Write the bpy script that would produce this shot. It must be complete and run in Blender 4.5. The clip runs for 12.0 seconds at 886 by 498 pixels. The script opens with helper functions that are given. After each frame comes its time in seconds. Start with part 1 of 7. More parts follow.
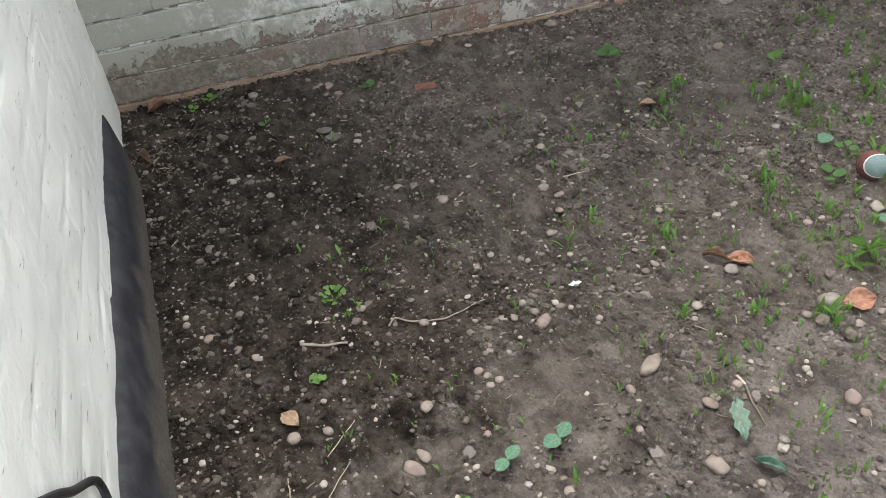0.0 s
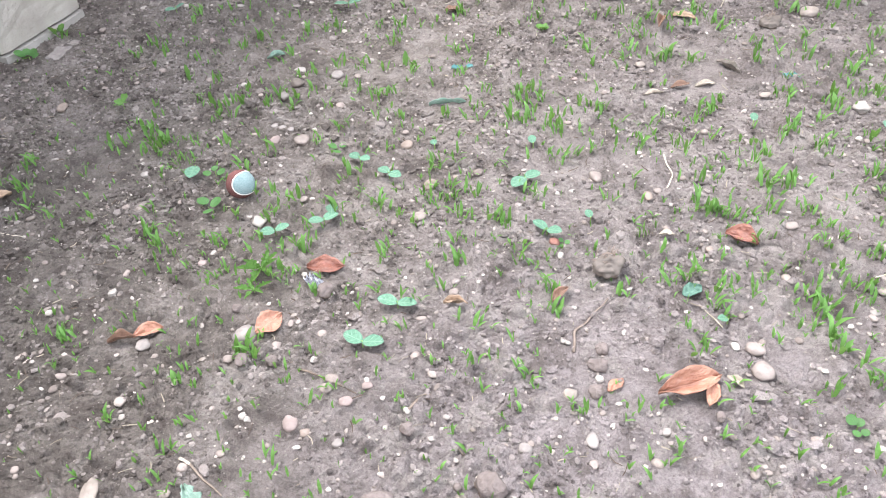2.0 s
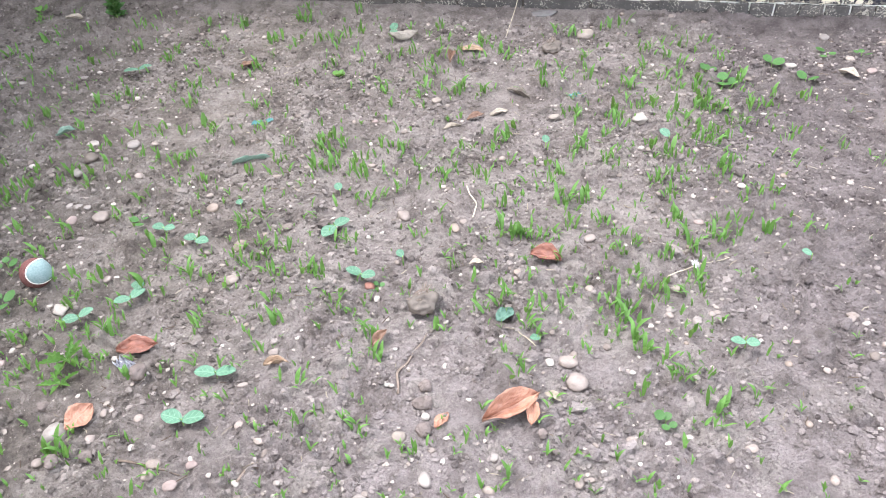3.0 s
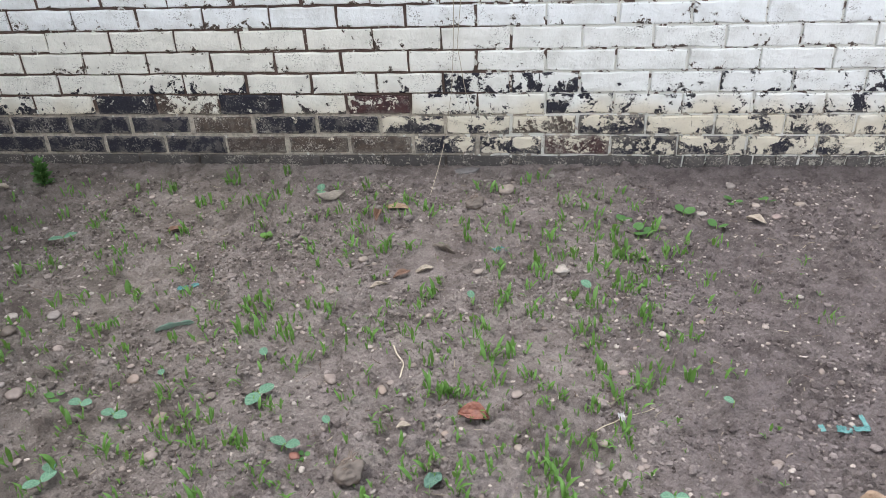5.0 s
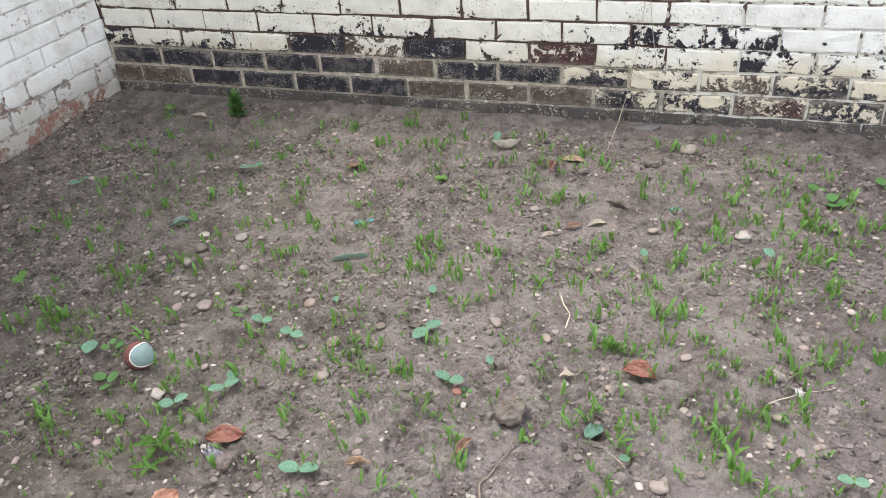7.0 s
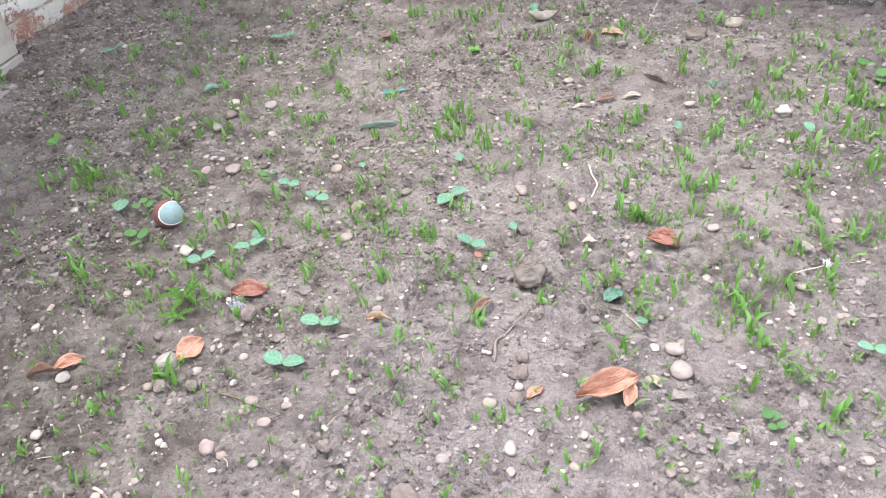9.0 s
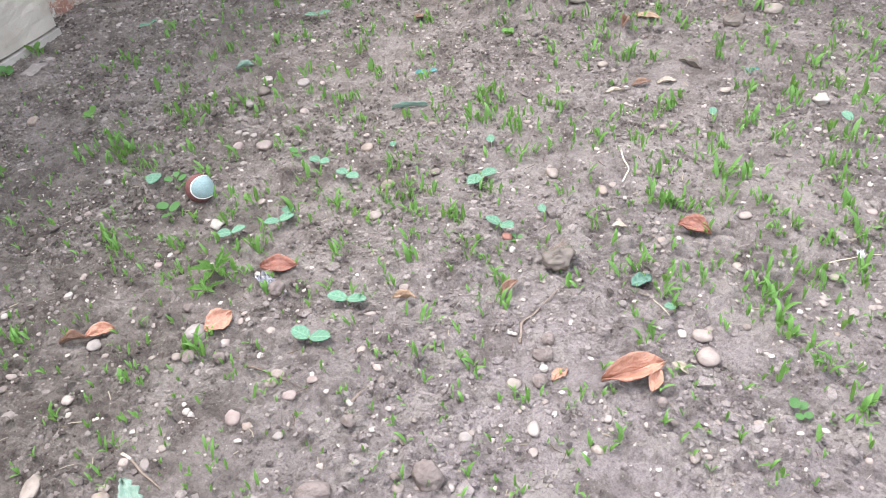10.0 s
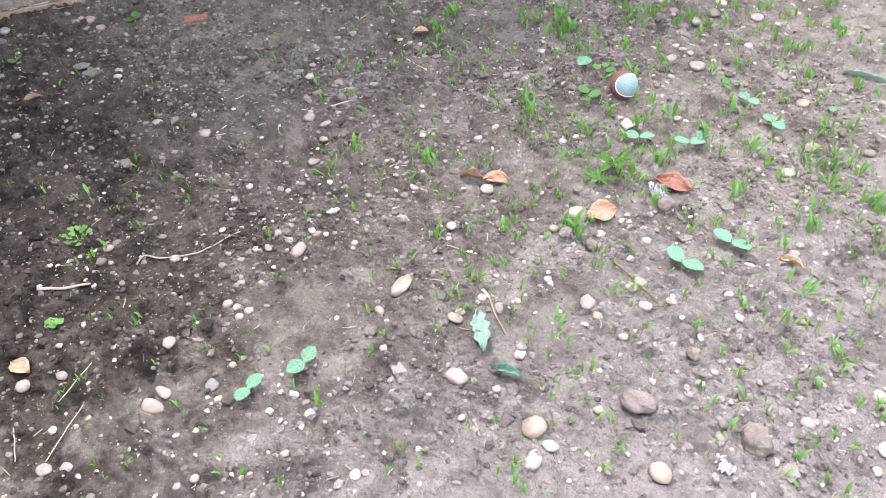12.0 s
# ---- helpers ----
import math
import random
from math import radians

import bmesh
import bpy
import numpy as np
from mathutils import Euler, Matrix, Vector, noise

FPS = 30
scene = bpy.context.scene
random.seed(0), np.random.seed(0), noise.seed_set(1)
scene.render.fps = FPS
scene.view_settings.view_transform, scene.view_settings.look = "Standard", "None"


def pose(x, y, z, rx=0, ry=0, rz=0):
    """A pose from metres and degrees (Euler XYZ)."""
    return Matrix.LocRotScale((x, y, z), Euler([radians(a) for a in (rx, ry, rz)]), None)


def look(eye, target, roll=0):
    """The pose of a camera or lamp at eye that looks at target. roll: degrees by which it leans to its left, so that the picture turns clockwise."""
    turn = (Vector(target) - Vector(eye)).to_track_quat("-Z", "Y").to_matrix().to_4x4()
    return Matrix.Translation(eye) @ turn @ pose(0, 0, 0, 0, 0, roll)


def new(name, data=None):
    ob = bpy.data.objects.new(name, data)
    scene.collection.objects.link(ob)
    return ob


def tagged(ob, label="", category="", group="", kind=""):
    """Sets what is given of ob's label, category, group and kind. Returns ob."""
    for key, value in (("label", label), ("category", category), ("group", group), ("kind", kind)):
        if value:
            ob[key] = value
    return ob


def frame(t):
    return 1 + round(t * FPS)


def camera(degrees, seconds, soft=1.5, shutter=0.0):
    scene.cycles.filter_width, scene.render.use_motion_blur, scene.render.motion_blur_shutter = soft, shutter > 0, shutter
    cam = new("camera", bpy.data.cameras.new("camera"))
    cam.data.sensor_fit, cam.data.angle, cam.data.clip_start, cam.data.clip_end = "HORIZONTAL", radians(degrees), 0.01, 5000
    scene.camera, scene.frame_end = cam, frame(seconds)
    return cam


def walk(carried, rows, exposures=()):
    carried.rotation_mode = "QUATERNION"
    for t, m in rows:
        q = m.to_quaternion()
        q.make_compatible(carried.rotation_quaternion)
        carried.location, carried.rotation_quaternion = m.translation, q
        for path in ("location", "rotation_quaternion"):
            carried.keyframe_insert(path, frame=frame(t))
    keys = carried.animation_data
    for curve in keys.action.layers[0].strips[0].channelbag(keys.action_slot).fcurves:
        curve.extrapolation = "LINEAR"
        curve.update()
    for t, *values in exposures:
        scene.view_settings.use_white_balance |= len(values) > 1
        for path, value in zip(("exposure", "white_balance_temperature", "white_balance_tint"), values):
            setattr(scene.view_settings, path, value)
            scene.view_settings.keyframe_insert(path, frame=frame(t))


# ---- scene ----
cam = camera(55.89, 12.0, soft=0.6)
PATH = [
    (0, (0.1833, -0.6504, 1.2758), (-1.2312, -0.0561, -0.0072), -7.53),
    (0.5, (0.0876, -0.5926, 1.2936), (-1.2633, 0.1767, 0.0353), -8.37),
    (1, (0.1002, -0.4901, 1.3089), (-1.0714, 0.5159, 0.0381), -6.68),
    (1.5, (0.1728, -0.4029, 1.3010), (-0.7517, 0.7993, -0.0029), -4.77),
    (2, (0.2639, -0.3492, 1.2722), (-0.3625, 0.9883, -0.0764), -3.98),
    (2.5, (0.3136, -0.3245, 1.2823), (-0.1042, 1.0749, -0.0841), -3.78),
    (3, (0.3561, -0.3101, 1.2949), (0.0444, 1.1745, -0.0086), -3.43),
    (3.5, (0.3907, -0.2958, 1.3176), (0.1786, 1.2976, 0.1277), -2.90),
    (3.7, (0.4136, -0.2894, 1.3261), (0.2501, 1.3402, 0.1783), -2.82),
    (5.3, (0.4006, -0.2780, 1.3416), (0.1702, 1.4161, 0.3039), -2.83),
    (5.5, (0.3867, -0.2789, 1.3429), (0.0853, 1.4069, 0.3099), -3.07),
    (6, (0.3716, -0.2867, 1.3272), (-0.0512, 1.3695, 0.2887), -3.45),
    (6.5, (0.3545, -0.2930, 1.3141), (-0.1494, 1.3183, 0.2417), -3.97),
    (7, (0.3588, -0.3019, 1.3083), (-0.1942, 1.2737, 0.2076), -4.60),
    (7.2, (0.3624, -0.3077, 1.3012), (-0.2032, 1.2555, 0.1892), -4.77),
    (8.8, (0.4106, -0.3238, 1.2276), (-0.2041, 1.0915, -0.0449), -6.13),
    (9, (0.4120, -0.3280, 1.2275), (-0.2106, 1.0760, -0.0536), -6.02),
    (9.5, (0.4098, -0.3317, 1.2209), (-0.2367, 1.0482, -0.0744), -5.80),
    (10, (0.4112, -0.3363, 1.2190), (-0.2646, 1.0225, -0.0836), -6.08),
    (10.5, (0.3941, -0.3615, 1.2070), (-0.3314, 0.9491, -0.1180), -4.83),
    (11, (0.3573, -0.3981, 1.2010), (-0.4936, 0.8101, -0.1467), -3.33),
    (11.5, (0.3326, -0.4445, 1.2053), (-0.6944, 0.6087, -0.1498), -2.31),
    (12, (0.3157, -0.4708, 1.1969), (-0.8659, 0.3580, -0.1876), -2.26),
]
EXPOSURE = [
    (0.0, 1.02, 6900, 6), (0.5, 1.28, 7050, 9), (1.0, 1.70, 6700, 8), (1.5, 1.92, 6450, 10), (2.0, 1.98, 6300, 11), (2.5, 1.93, 6280, 11),
    (3.0, 1.90, 6250, 11), (3.5, 1.68, 6300, 11), (3.7, 1.48, 6350, 11), (5.3, 0.99, 6500, 10), (6.5, 1.24, 6750, 9), (7.2, 1.28, 6650, 10),
    (8.8, 1.86, 6380, 11), (9.5, 1.88, 6350, 11), (10.5, 1.87, 6300, 11), (12.0, 2.14, 6280, 11),
]
walk(cam, [(t, look(e, g, r)) for t, e, g, r in PATH], EXPOSURE)

# ---- sky and sun: a bright overcast day ----
sky = bpy.data.worlds.new("overcast_sky")
sky.use_nodes = True
scene.world = sky
wn, wl = sky.node_tree.nodes, sky.node_tree.links
tex = wn.new("ShaderNodeTexSky")
tex.sky_type = "NISHITA"
tex.sun_disc = False
tex.sun_elevation, tex.sun_rotation = radians(65), radians(-78)
tex.dust_density, tex.air_density = 4.0, 1.0
grey = wn.new("ShaderNodeMix")
grey.data_type = "RGBA"
grey.inputs[0].default_value = 0.75
wl.new(tex.outputs[0], grey.inputs[6])
grey.inputs[7].default_value = (12.6, 13.1, 13.8, 1)
wl.new(grey.outputs[2], wn["Background"].inputs[0])
wn["Background"].inputs[1].default_value = 0.092
sun_data = bpy.data.lights.new("sun", "SUN")
sun_data.energy, sun_data.angle, sun_data.color = 1.5, radians(16), (1.0, 0.97, 0.92)
sun = new("sun", sun_data)
sun.matrix_world = look((-0.85, 0.18, 1.9), (0, 0, 0))


# ---- node helpers ----
class Nodes:
    """Short names for the shader nodes of one material."""

    def __init__(self, name):
        self.mat = bpy.data.materials.new(name)
        self.mat.use_nodes = True
        self.tree = self.mat.node_tree
        self.bsdf = self.tree.nodes["Principled BSDF"]

    def add(self, kind):
        return self.tree.nodes.new("ShaderNode" + kind)

    def put(self, value, socket):
        if isinstance(value, bpy.types.NodeSocket):
            self.tree.links.new(value, socket)
        elif isinstance(value, tuple) and len(value) == 3 and socket.type == "RGBA":
            socket.default_value = (*value, 1)
        else:
            socket.default_value = value

    def pos(self):
        return self.add("NewGeometry").outputs["Position"]

    def local(self):
        return self.add("TexCoord").outputs["Object"]

    def island(self):
        return self.add("NewGeometry").outputs["Random Per Island"]

    def chance(self):
        return self.add("ObjectInfo").outputs["Random"]

    def axis(self, v, k):
        n = self.add("SeparateXYZ")
        self.put(v, n.inputs[0])
        return n.outputs[k]

    def stretch(self, v, sx, sy, sz):
        n = self.add("Mapping")
        self.put(v, n.inputs[0])
        n.inputs["Scale"].default_value = (sx, sy, sz)
        return n.outputs[0]

    def noise(self, v, scale, detail=4.0, rough=0.55, distort=0.0):
        n = self.add("TexNoise")
        self.put(v, n.inputs["Vector"])
        n.inputs["Scale"].default_value, n.inputs["Detail"].default_value = scale, detail
        n.inputs["Roughness"].default_value, n.inputs["Distortion"].default_value = rough, distort
        return n.outputs[0]

    def cells(self, v, scale, out="Distance"):
        n = self.add("TexVoronoi")
        self.put(v, n.inputs["Vector"])
        n.inputs["Scale"].default_value = scale
        return n.outputs[out]

    def math(self, op, a, b=0.0, c=0.0):
        n = self.add("Math")
        n.operation = op
        for k, q in enumerate((a, b, c)):
            self.put(q, n.inputs[k])
        return n.outputs[0]

    def step(self, v, lo, hi, a=0.0, b=1.0):
        n = self.add("MapRange")
        n.interpolation_type = "SMOOTHSTEP"
        for k, q in enumerate((v, lo, hi, a, b)):
            self.put(q, n.inputs[k])
        return n.outputs[0]

    def mix(self, f, a, b, blend="MIX"):
        n = self.add("Mix")
        n.data_type, n.blend_type = "RGBA", blend
        self.put(f, n.inputs[0])
        self.put(a, n.inputs[6])
        self.put(b, n.inputs[7])
        return n.outputs[2]

    def bump(self, h, strength, distance, base=None):
        n = self.add("Bump")
        n.inputs["Strength"].default_value, n.inputs["Distance"].default_value = strength, distance
        self.put(h, n.inputs["Height"])
        if base is not None:
            self.put(base, n.inputs["Normal"])
        return n.outputs[0]

    def done(self, colour, rough=0.85, normal=None, spec=0.3):
        self.put(colour, self.bsdf.inputs["Base Color"])
        self.put(rough, self.bsdf.inputs["Roughness"])
        self.bsdf.inputs["Specular IOR Level"].default_value = spec
        if normal is not None:
            self.put(normal, self.bsdf.inputs["Normal"])
        return self.mat


# ---- materials ----
def damp_mask(n, p):
    """Where the soil has stayed damp: the strip along the west wall, and a few patches."""
    x, y = n.axis(p, 0), n.axis(p, 1)
    edge = n.math("SUBTRACT", n.math("MULTIPLY_ADD", y, -0.25, -0.62), n.step(y, 0.0, 1.4, 0.0, 1.0))
    edge = n.math("ADD", edge, n.step(n.noise(p, 2.2, 3.0), 0.3, 0.7, -0.32, 0.32))
    edge = n.math("ADD", edge, n.step(n.noise(p, 13.0, 5.0, 0.65), 0.3, 0.7, -0.34, 0.34))
    west = n.math("MULTIPLY", n.step(n.math("SUBTRACT", edge, x), -0.44, 0.45), n.step(y, -0.35, 0.4, 1.0, 0.40))
    mild = n.math("ADD", n.math("MULTIPLY_ADD", y, -0.22, -0.44), n.step(n.noise(p, 9.0, 5.0, 0.65), 0.3, 0.7, -0.45, 0.45))
    west = n.math("MAXIMUM", west, n.math("MULTIPLY", n.step(n.math("SUBTRACT", mild, x), -0.25, 0.35, 0.0, 0.44), n.step(y, 0.6, 1.3, 1.0, 0.35)))
    patch = n.step(n.noise(p, 3.1, 4.0), 0.57, 0.72, 0.0, 0.45)
    north = n.step(n.math("ADD", y, n.step(n.noise(p, 5.0, 4.0, 0.6), 0.3, 0.7, -0.35, 0.35)), 1.30, 2.30, 0.0, 0.14)
    return n.math("MAXIMUM", n.math("MAXIMUM", west, north), patch)


def soil_colour(n, p):
    big, mid, fine = n.noise(p, 2.6, 4.0), n.noise(p, 15.0, 7.0, 0.68), n.noise(p, 150.0, 5.0, 0.75)
    patch = n.noise(p, 6.0, 4.0, 0.6)
    dry = n.mix(n.step(mid, 0.36, 0.62), (0.206, 0.175, 0.159), (0.322, 0.280, 0.258))
    dry = n.mix(n.step(patch, 0.42, 0.66, 0.0, 0.45), dry, n.mix(0.6, dry, (0.150, 0.122, 0.114)))
    south = n.math("MULTIPLY", n.step(n.axis(p, 0), -0.8, 0.1, 0.0, 0.8), n.step(n.axis(p, 1), 0.45, 1.35, 1.0, 0.45))
    dry = n.mix(south, dry, n.mix(n.step(mid, 0.36, 0.62), (0.240, 0.203, 0.204), (0.374, 0.321, 0.326)))
    crust = n.noise(p, 8.0, 9.0, 0.72, 0.5)
    dry = n.mix(n.step(crust, 0.530, 0.575, 0.0, 0.62), dry, (0.385, 0.338, 0.318))
    dry = n.mix(n.step(crust, 0.44, 0.39, 0.0, 0.55), dry, (0.128, 0.103, 0.094))
    east = n.step(n.math("ADD", n.axis(p, 0), n.math("MULTIPLY", big, 0.5)), 0.80, 1.15, 0.0, 0.7)
    east = n.math("MULTIPLY", east, n.step(n.axis(p, 1), 0.6, 1.2, 0.3, 1.0))
    dry = n.mix(east, dry, n.mix(n.step(mid, 0.38, 0.62), (0.142, 0.118, 0.121), (0.225, 0.190, 0.196)))
    wet = n.mix(n.step(mid, 0.38, 0.60), (0.025, 0.0202, 0.0172), (0.090, 0.0735, 0.0634))
    wet = n.mix(n.step(crust, 0.56, 0.60, 0.0, 0.5), wet, (0.150, 0.124, 0.110))
    both = n.mix(damp_mask(n, p), dry, wet)
    both = n.mix(n.step(fine, 0.34, 0.56, 0.38, 0.0), both, n.mix(0.7, both, (0.022, 0.018, 0.015)))
    tiny = n.noise(p, 430.0, 4.0, 0.75)
    both = n.mix(n.step(tiny, 0.34, 0.52, 0.42, 0.0), both, n.mix(0.75, both, (0.020, 0.016, 0.013)))
    return n.mix(n.step(tiny, 0.58, 0.72, 0.0, 0.32), both, (0.40, 0.355, 0.335))


def soil_material():
    n = Nodes("soil")
    p = n.pos()
    col = soil_colour(n, p)
    grain = n.noise(p, 160.0, 5.0, 0.7)
    grit = n.cells(p, 190.0, "Color")
    speck = n.step(n.axis(grit, 0), 0.955, 0.965)
    near = n.step(n.cells(p, 190.0), 0.40, 0.30)
    col = n.mix(n.math("MULTIPLY", n.math("MULTIPLY", speck, near), 0.8), col, (0.32, 0.285, 0.26))
    cracks = n.add("TexVoronoi")
    cracks.feature = "DISTANCE_TO_EDGE"
    n.put(n.add("VectorMath").outputs[0], cracks.inputs["Vector"])
    warp = cracks.inputs["Vector"].links[0].from_node
    warp.operation = "MULTIPLY_ADD"
    n.put(n.noise(p, 22.0, 5.0, 0.7), warp.inputs[0])
    warp.inputs[1].default_value = (0.12, 0.12, 0.12)
    n.put(p, warp.inputs[2])
    cracks.inputs["Scale"].default_value = 15.0
    crust = n.step(n.noise(p, 5.0, 3.0), 0.54, 0.64)
    line = n.math("MULTIPLY", n.step(cracks.outputs[0], 0.0, 0.022, 1.0, 0.0), crust)
    col = n.mix(n.math("MULTIPLY", line, 0.55), col, (0.04, 0.03, 0.025))
    lumps = n.noise(p, 55.0, 6.0, 0.65)
    h = n.math("ADD", n.math("MULTIPLY", lumps, 0.8), n.math("MULTIPLY", grain, 0.35))
    h = n.math("SUBTRACT", h, n.math("MULTIPLY", line, 0.4))
    return n.done(col, 0.95, n.bump(n.noise(p, 420.0, 5.0, 0.75), 1.0, 0.006, n.bump(h, 1.0, 0.018)), 0.12)


def crumb_material():
    n = Nodes("soil_crumbs")
    p = n.pos()
    col = soil_colour(n, p)
    r = n.island()
    col = n.mix(n.step(r, 0.0, 0.45, 0.75, 0.0), col, n.mix(0.70, col, (0.020, 0.015, 0.013)))
    col = n.mix(n.step(r, 0.60, 1.0, 0.0, 0.75), col, n.mix(0.6, col, (0.50, 0.432, 0.41)))
    return n.done(col, 0.95, n.bump(n.noise(p, 260.0, 5.0, 0.75), 1.0, 0.008), 0.12)


def grit_material():
    n = Nodes("grit")
    p = n.pos()
    r = n.island()
    col = n.mix(n.step(r, 0.1, 0.75), (0.19, 0.158, 0.142), (0.39, 0.338, 0.308))
    col = n.mix(n.step(r, 0.93, 0.97), col, (0.46, 0.42, 0.38))
    col = n.mix(n.step(n.noise(p, 90.0, 4.0), 0.5, 0.75, 0.0, 0.6), col, (0.15, 0.12, 0.1))
    return n.done(col, 0.8, None, 0.3)


def small_stone_material():
    n = Nodes("small_stones")
    p = n.pos()
    r = n.island()
    col = n.mix(n.step(r, 0.0, 0.6), (0.165, 0.135, 0.122), (0.285, 0.235, 0.212))
    col = n.mix(n.step(r, 0.75, 0.95), col, (0.40, 0.355, 0.325))
    col = n.mix(n.step(n.noise(p, 120.0, 5.0, 0.7), 0.45, 0.65, 0.0, 0.6), col, n.mix(0.6, col, (0.09, 0.072, 0.062)))
    return n.done(col, 0.8, n.bump(n.noise(p, 240.0, 5.0, 0.7), 0.6, 0.003), 0.25)


TONES = {
    "white": (0.360, 0.322, 0.295), "cream": (0.268, 0.220, 0.200), "pink": (0.285, 0.220, 0.206), "tan": (0.258, 0.202, 0.172),
    "grey": (0.268, 0.234, 0.220), "greybrown": (0.28, 0.235, 0.205), "slate": (0.15, 0.14, 0.14), "dark": (0.14, 0.115, 0.10),
    "red": (0.215, 0.098, 0.076), "round": (0.265, 0.232, 0.218), "brown": (0.29, 0.225, 0.19), "stick": (0.255, 0.212, 0.185),
    "clod": (0.215, 0.176, 0.165),
}


def stone_material(tone):
    n = Nodes("stone_" + tone)
    p = n.local()
    c = TONES[tone]
    dark = tuple(0.66 * q for q in c)
    pale = tuple(min(0.85, 0.98 * q) for q in c)
    shift = n.add("VectorMath")
    shift.operation = "ADD"
    n.put(p, shift.inputs[0])
    n.put(n.chance(), shift.inputs[1])
    p = shift.outputs[0]
    col = n.mix(n.step(n.noise(p, 45.0, 4.0), 0.3, 0.7), dark, pale)
    col = n.mix(n.step(n.noise(p, 320.0, 3.0), 0.55, 0.75, 0.0, 0.5), col, dark)
    # Fades to brown towards the underside, along an uneven edge.
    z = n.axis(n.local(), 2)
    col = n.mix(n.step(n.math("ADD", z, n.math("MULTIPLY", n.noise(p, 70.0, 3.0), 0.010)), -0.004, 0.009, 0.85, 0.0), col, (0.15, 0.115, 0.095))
    rough = 0.95 if tone == "clod" else 0.62
    deep = 0.012 if tone == "clod" else 0.003
    return n.done(col, rough, n.bump(n.noise(p, 120.0, 6.0, 0.65), 0.7 if tone == "clod" else 0.35, deep), 0.15 if tone == "clod" else 0.35)


def green_material(name, base, tip, vein=0.25):
    n = Nodes(name)
    p = n.local()
    r = n.chance()
    col = n.mix(n.step(n.noise(p, 90.0, 3.0), 0.3, 0.7), base, tip)
    col = n.mix(n.step(r, 0.0, 1.0, 0.0, 0.45), col, tuple(0.6 * q for q in base))
    col = n.mix(n.step(n.noise(p, 420.0, 2.0), 0.5, 0.7, 0.0, vein), col, (0.32, 0.42, 0.16))
    leaf = n.done(col, 0.5, n.bump(n.noise(p, 300.0, 3.0), 0.25, 0.001), 0.35)
    thin = n.add("BsdfTranslucent")
    n.put(n.mix(0.40, col, (0.30, 0.44, 0.08)), thin.inputs["Color"])
    both = n.add("MixShader")
    both.inputs[0].default_value = 0.32
    n.put(n.bsdf.outputs[0], both.inputs[1])
    n.put(thin.outputs[0], both.inputs[2])
    n.put(both.outputs[0], n.tree.nodes["Material Output"].inputs["Surface"])
    return leaf


def veined_leaf(name, base, edge, vein):
    n = Nodes(name)
    p = n.local()
    x, y = n.axis(p, 0), n.axis(p, 1)
    side = n.math("ABSOLUTE", y)
    ribs = n.math("SINE", n.math("MULTIPLY", n.math("SUBTRACT", x, n.math("MULTIPLY", side, 0.9)), 26.0))
    rib = n.math("MAXIMUM", n.step(ribs, 0.9, 1.0), n.step(side, 0.0, 0.035, 1.0, 0.0))
    col = n.mix(n.step(n.noise(p, 7.0, 4.0), 0.3, 0.7), base, edge)
    col = n.mix(n.step(n.chance(), 0.0, 1.0, 0.0, 0.35), col, tuple(0.65 * q for q in base))
    col = n.mix(n.math("MULTIPLY", rib, 0.22), col, vein)
    h = n.math("SUBTRACT", n.noise(p, 12.0, 3.0), n.math("MULTIPLY", rib, 0.5))
    return n.done(col, 0.55, n.bump(h, 0.35, 0.05), 0.35)


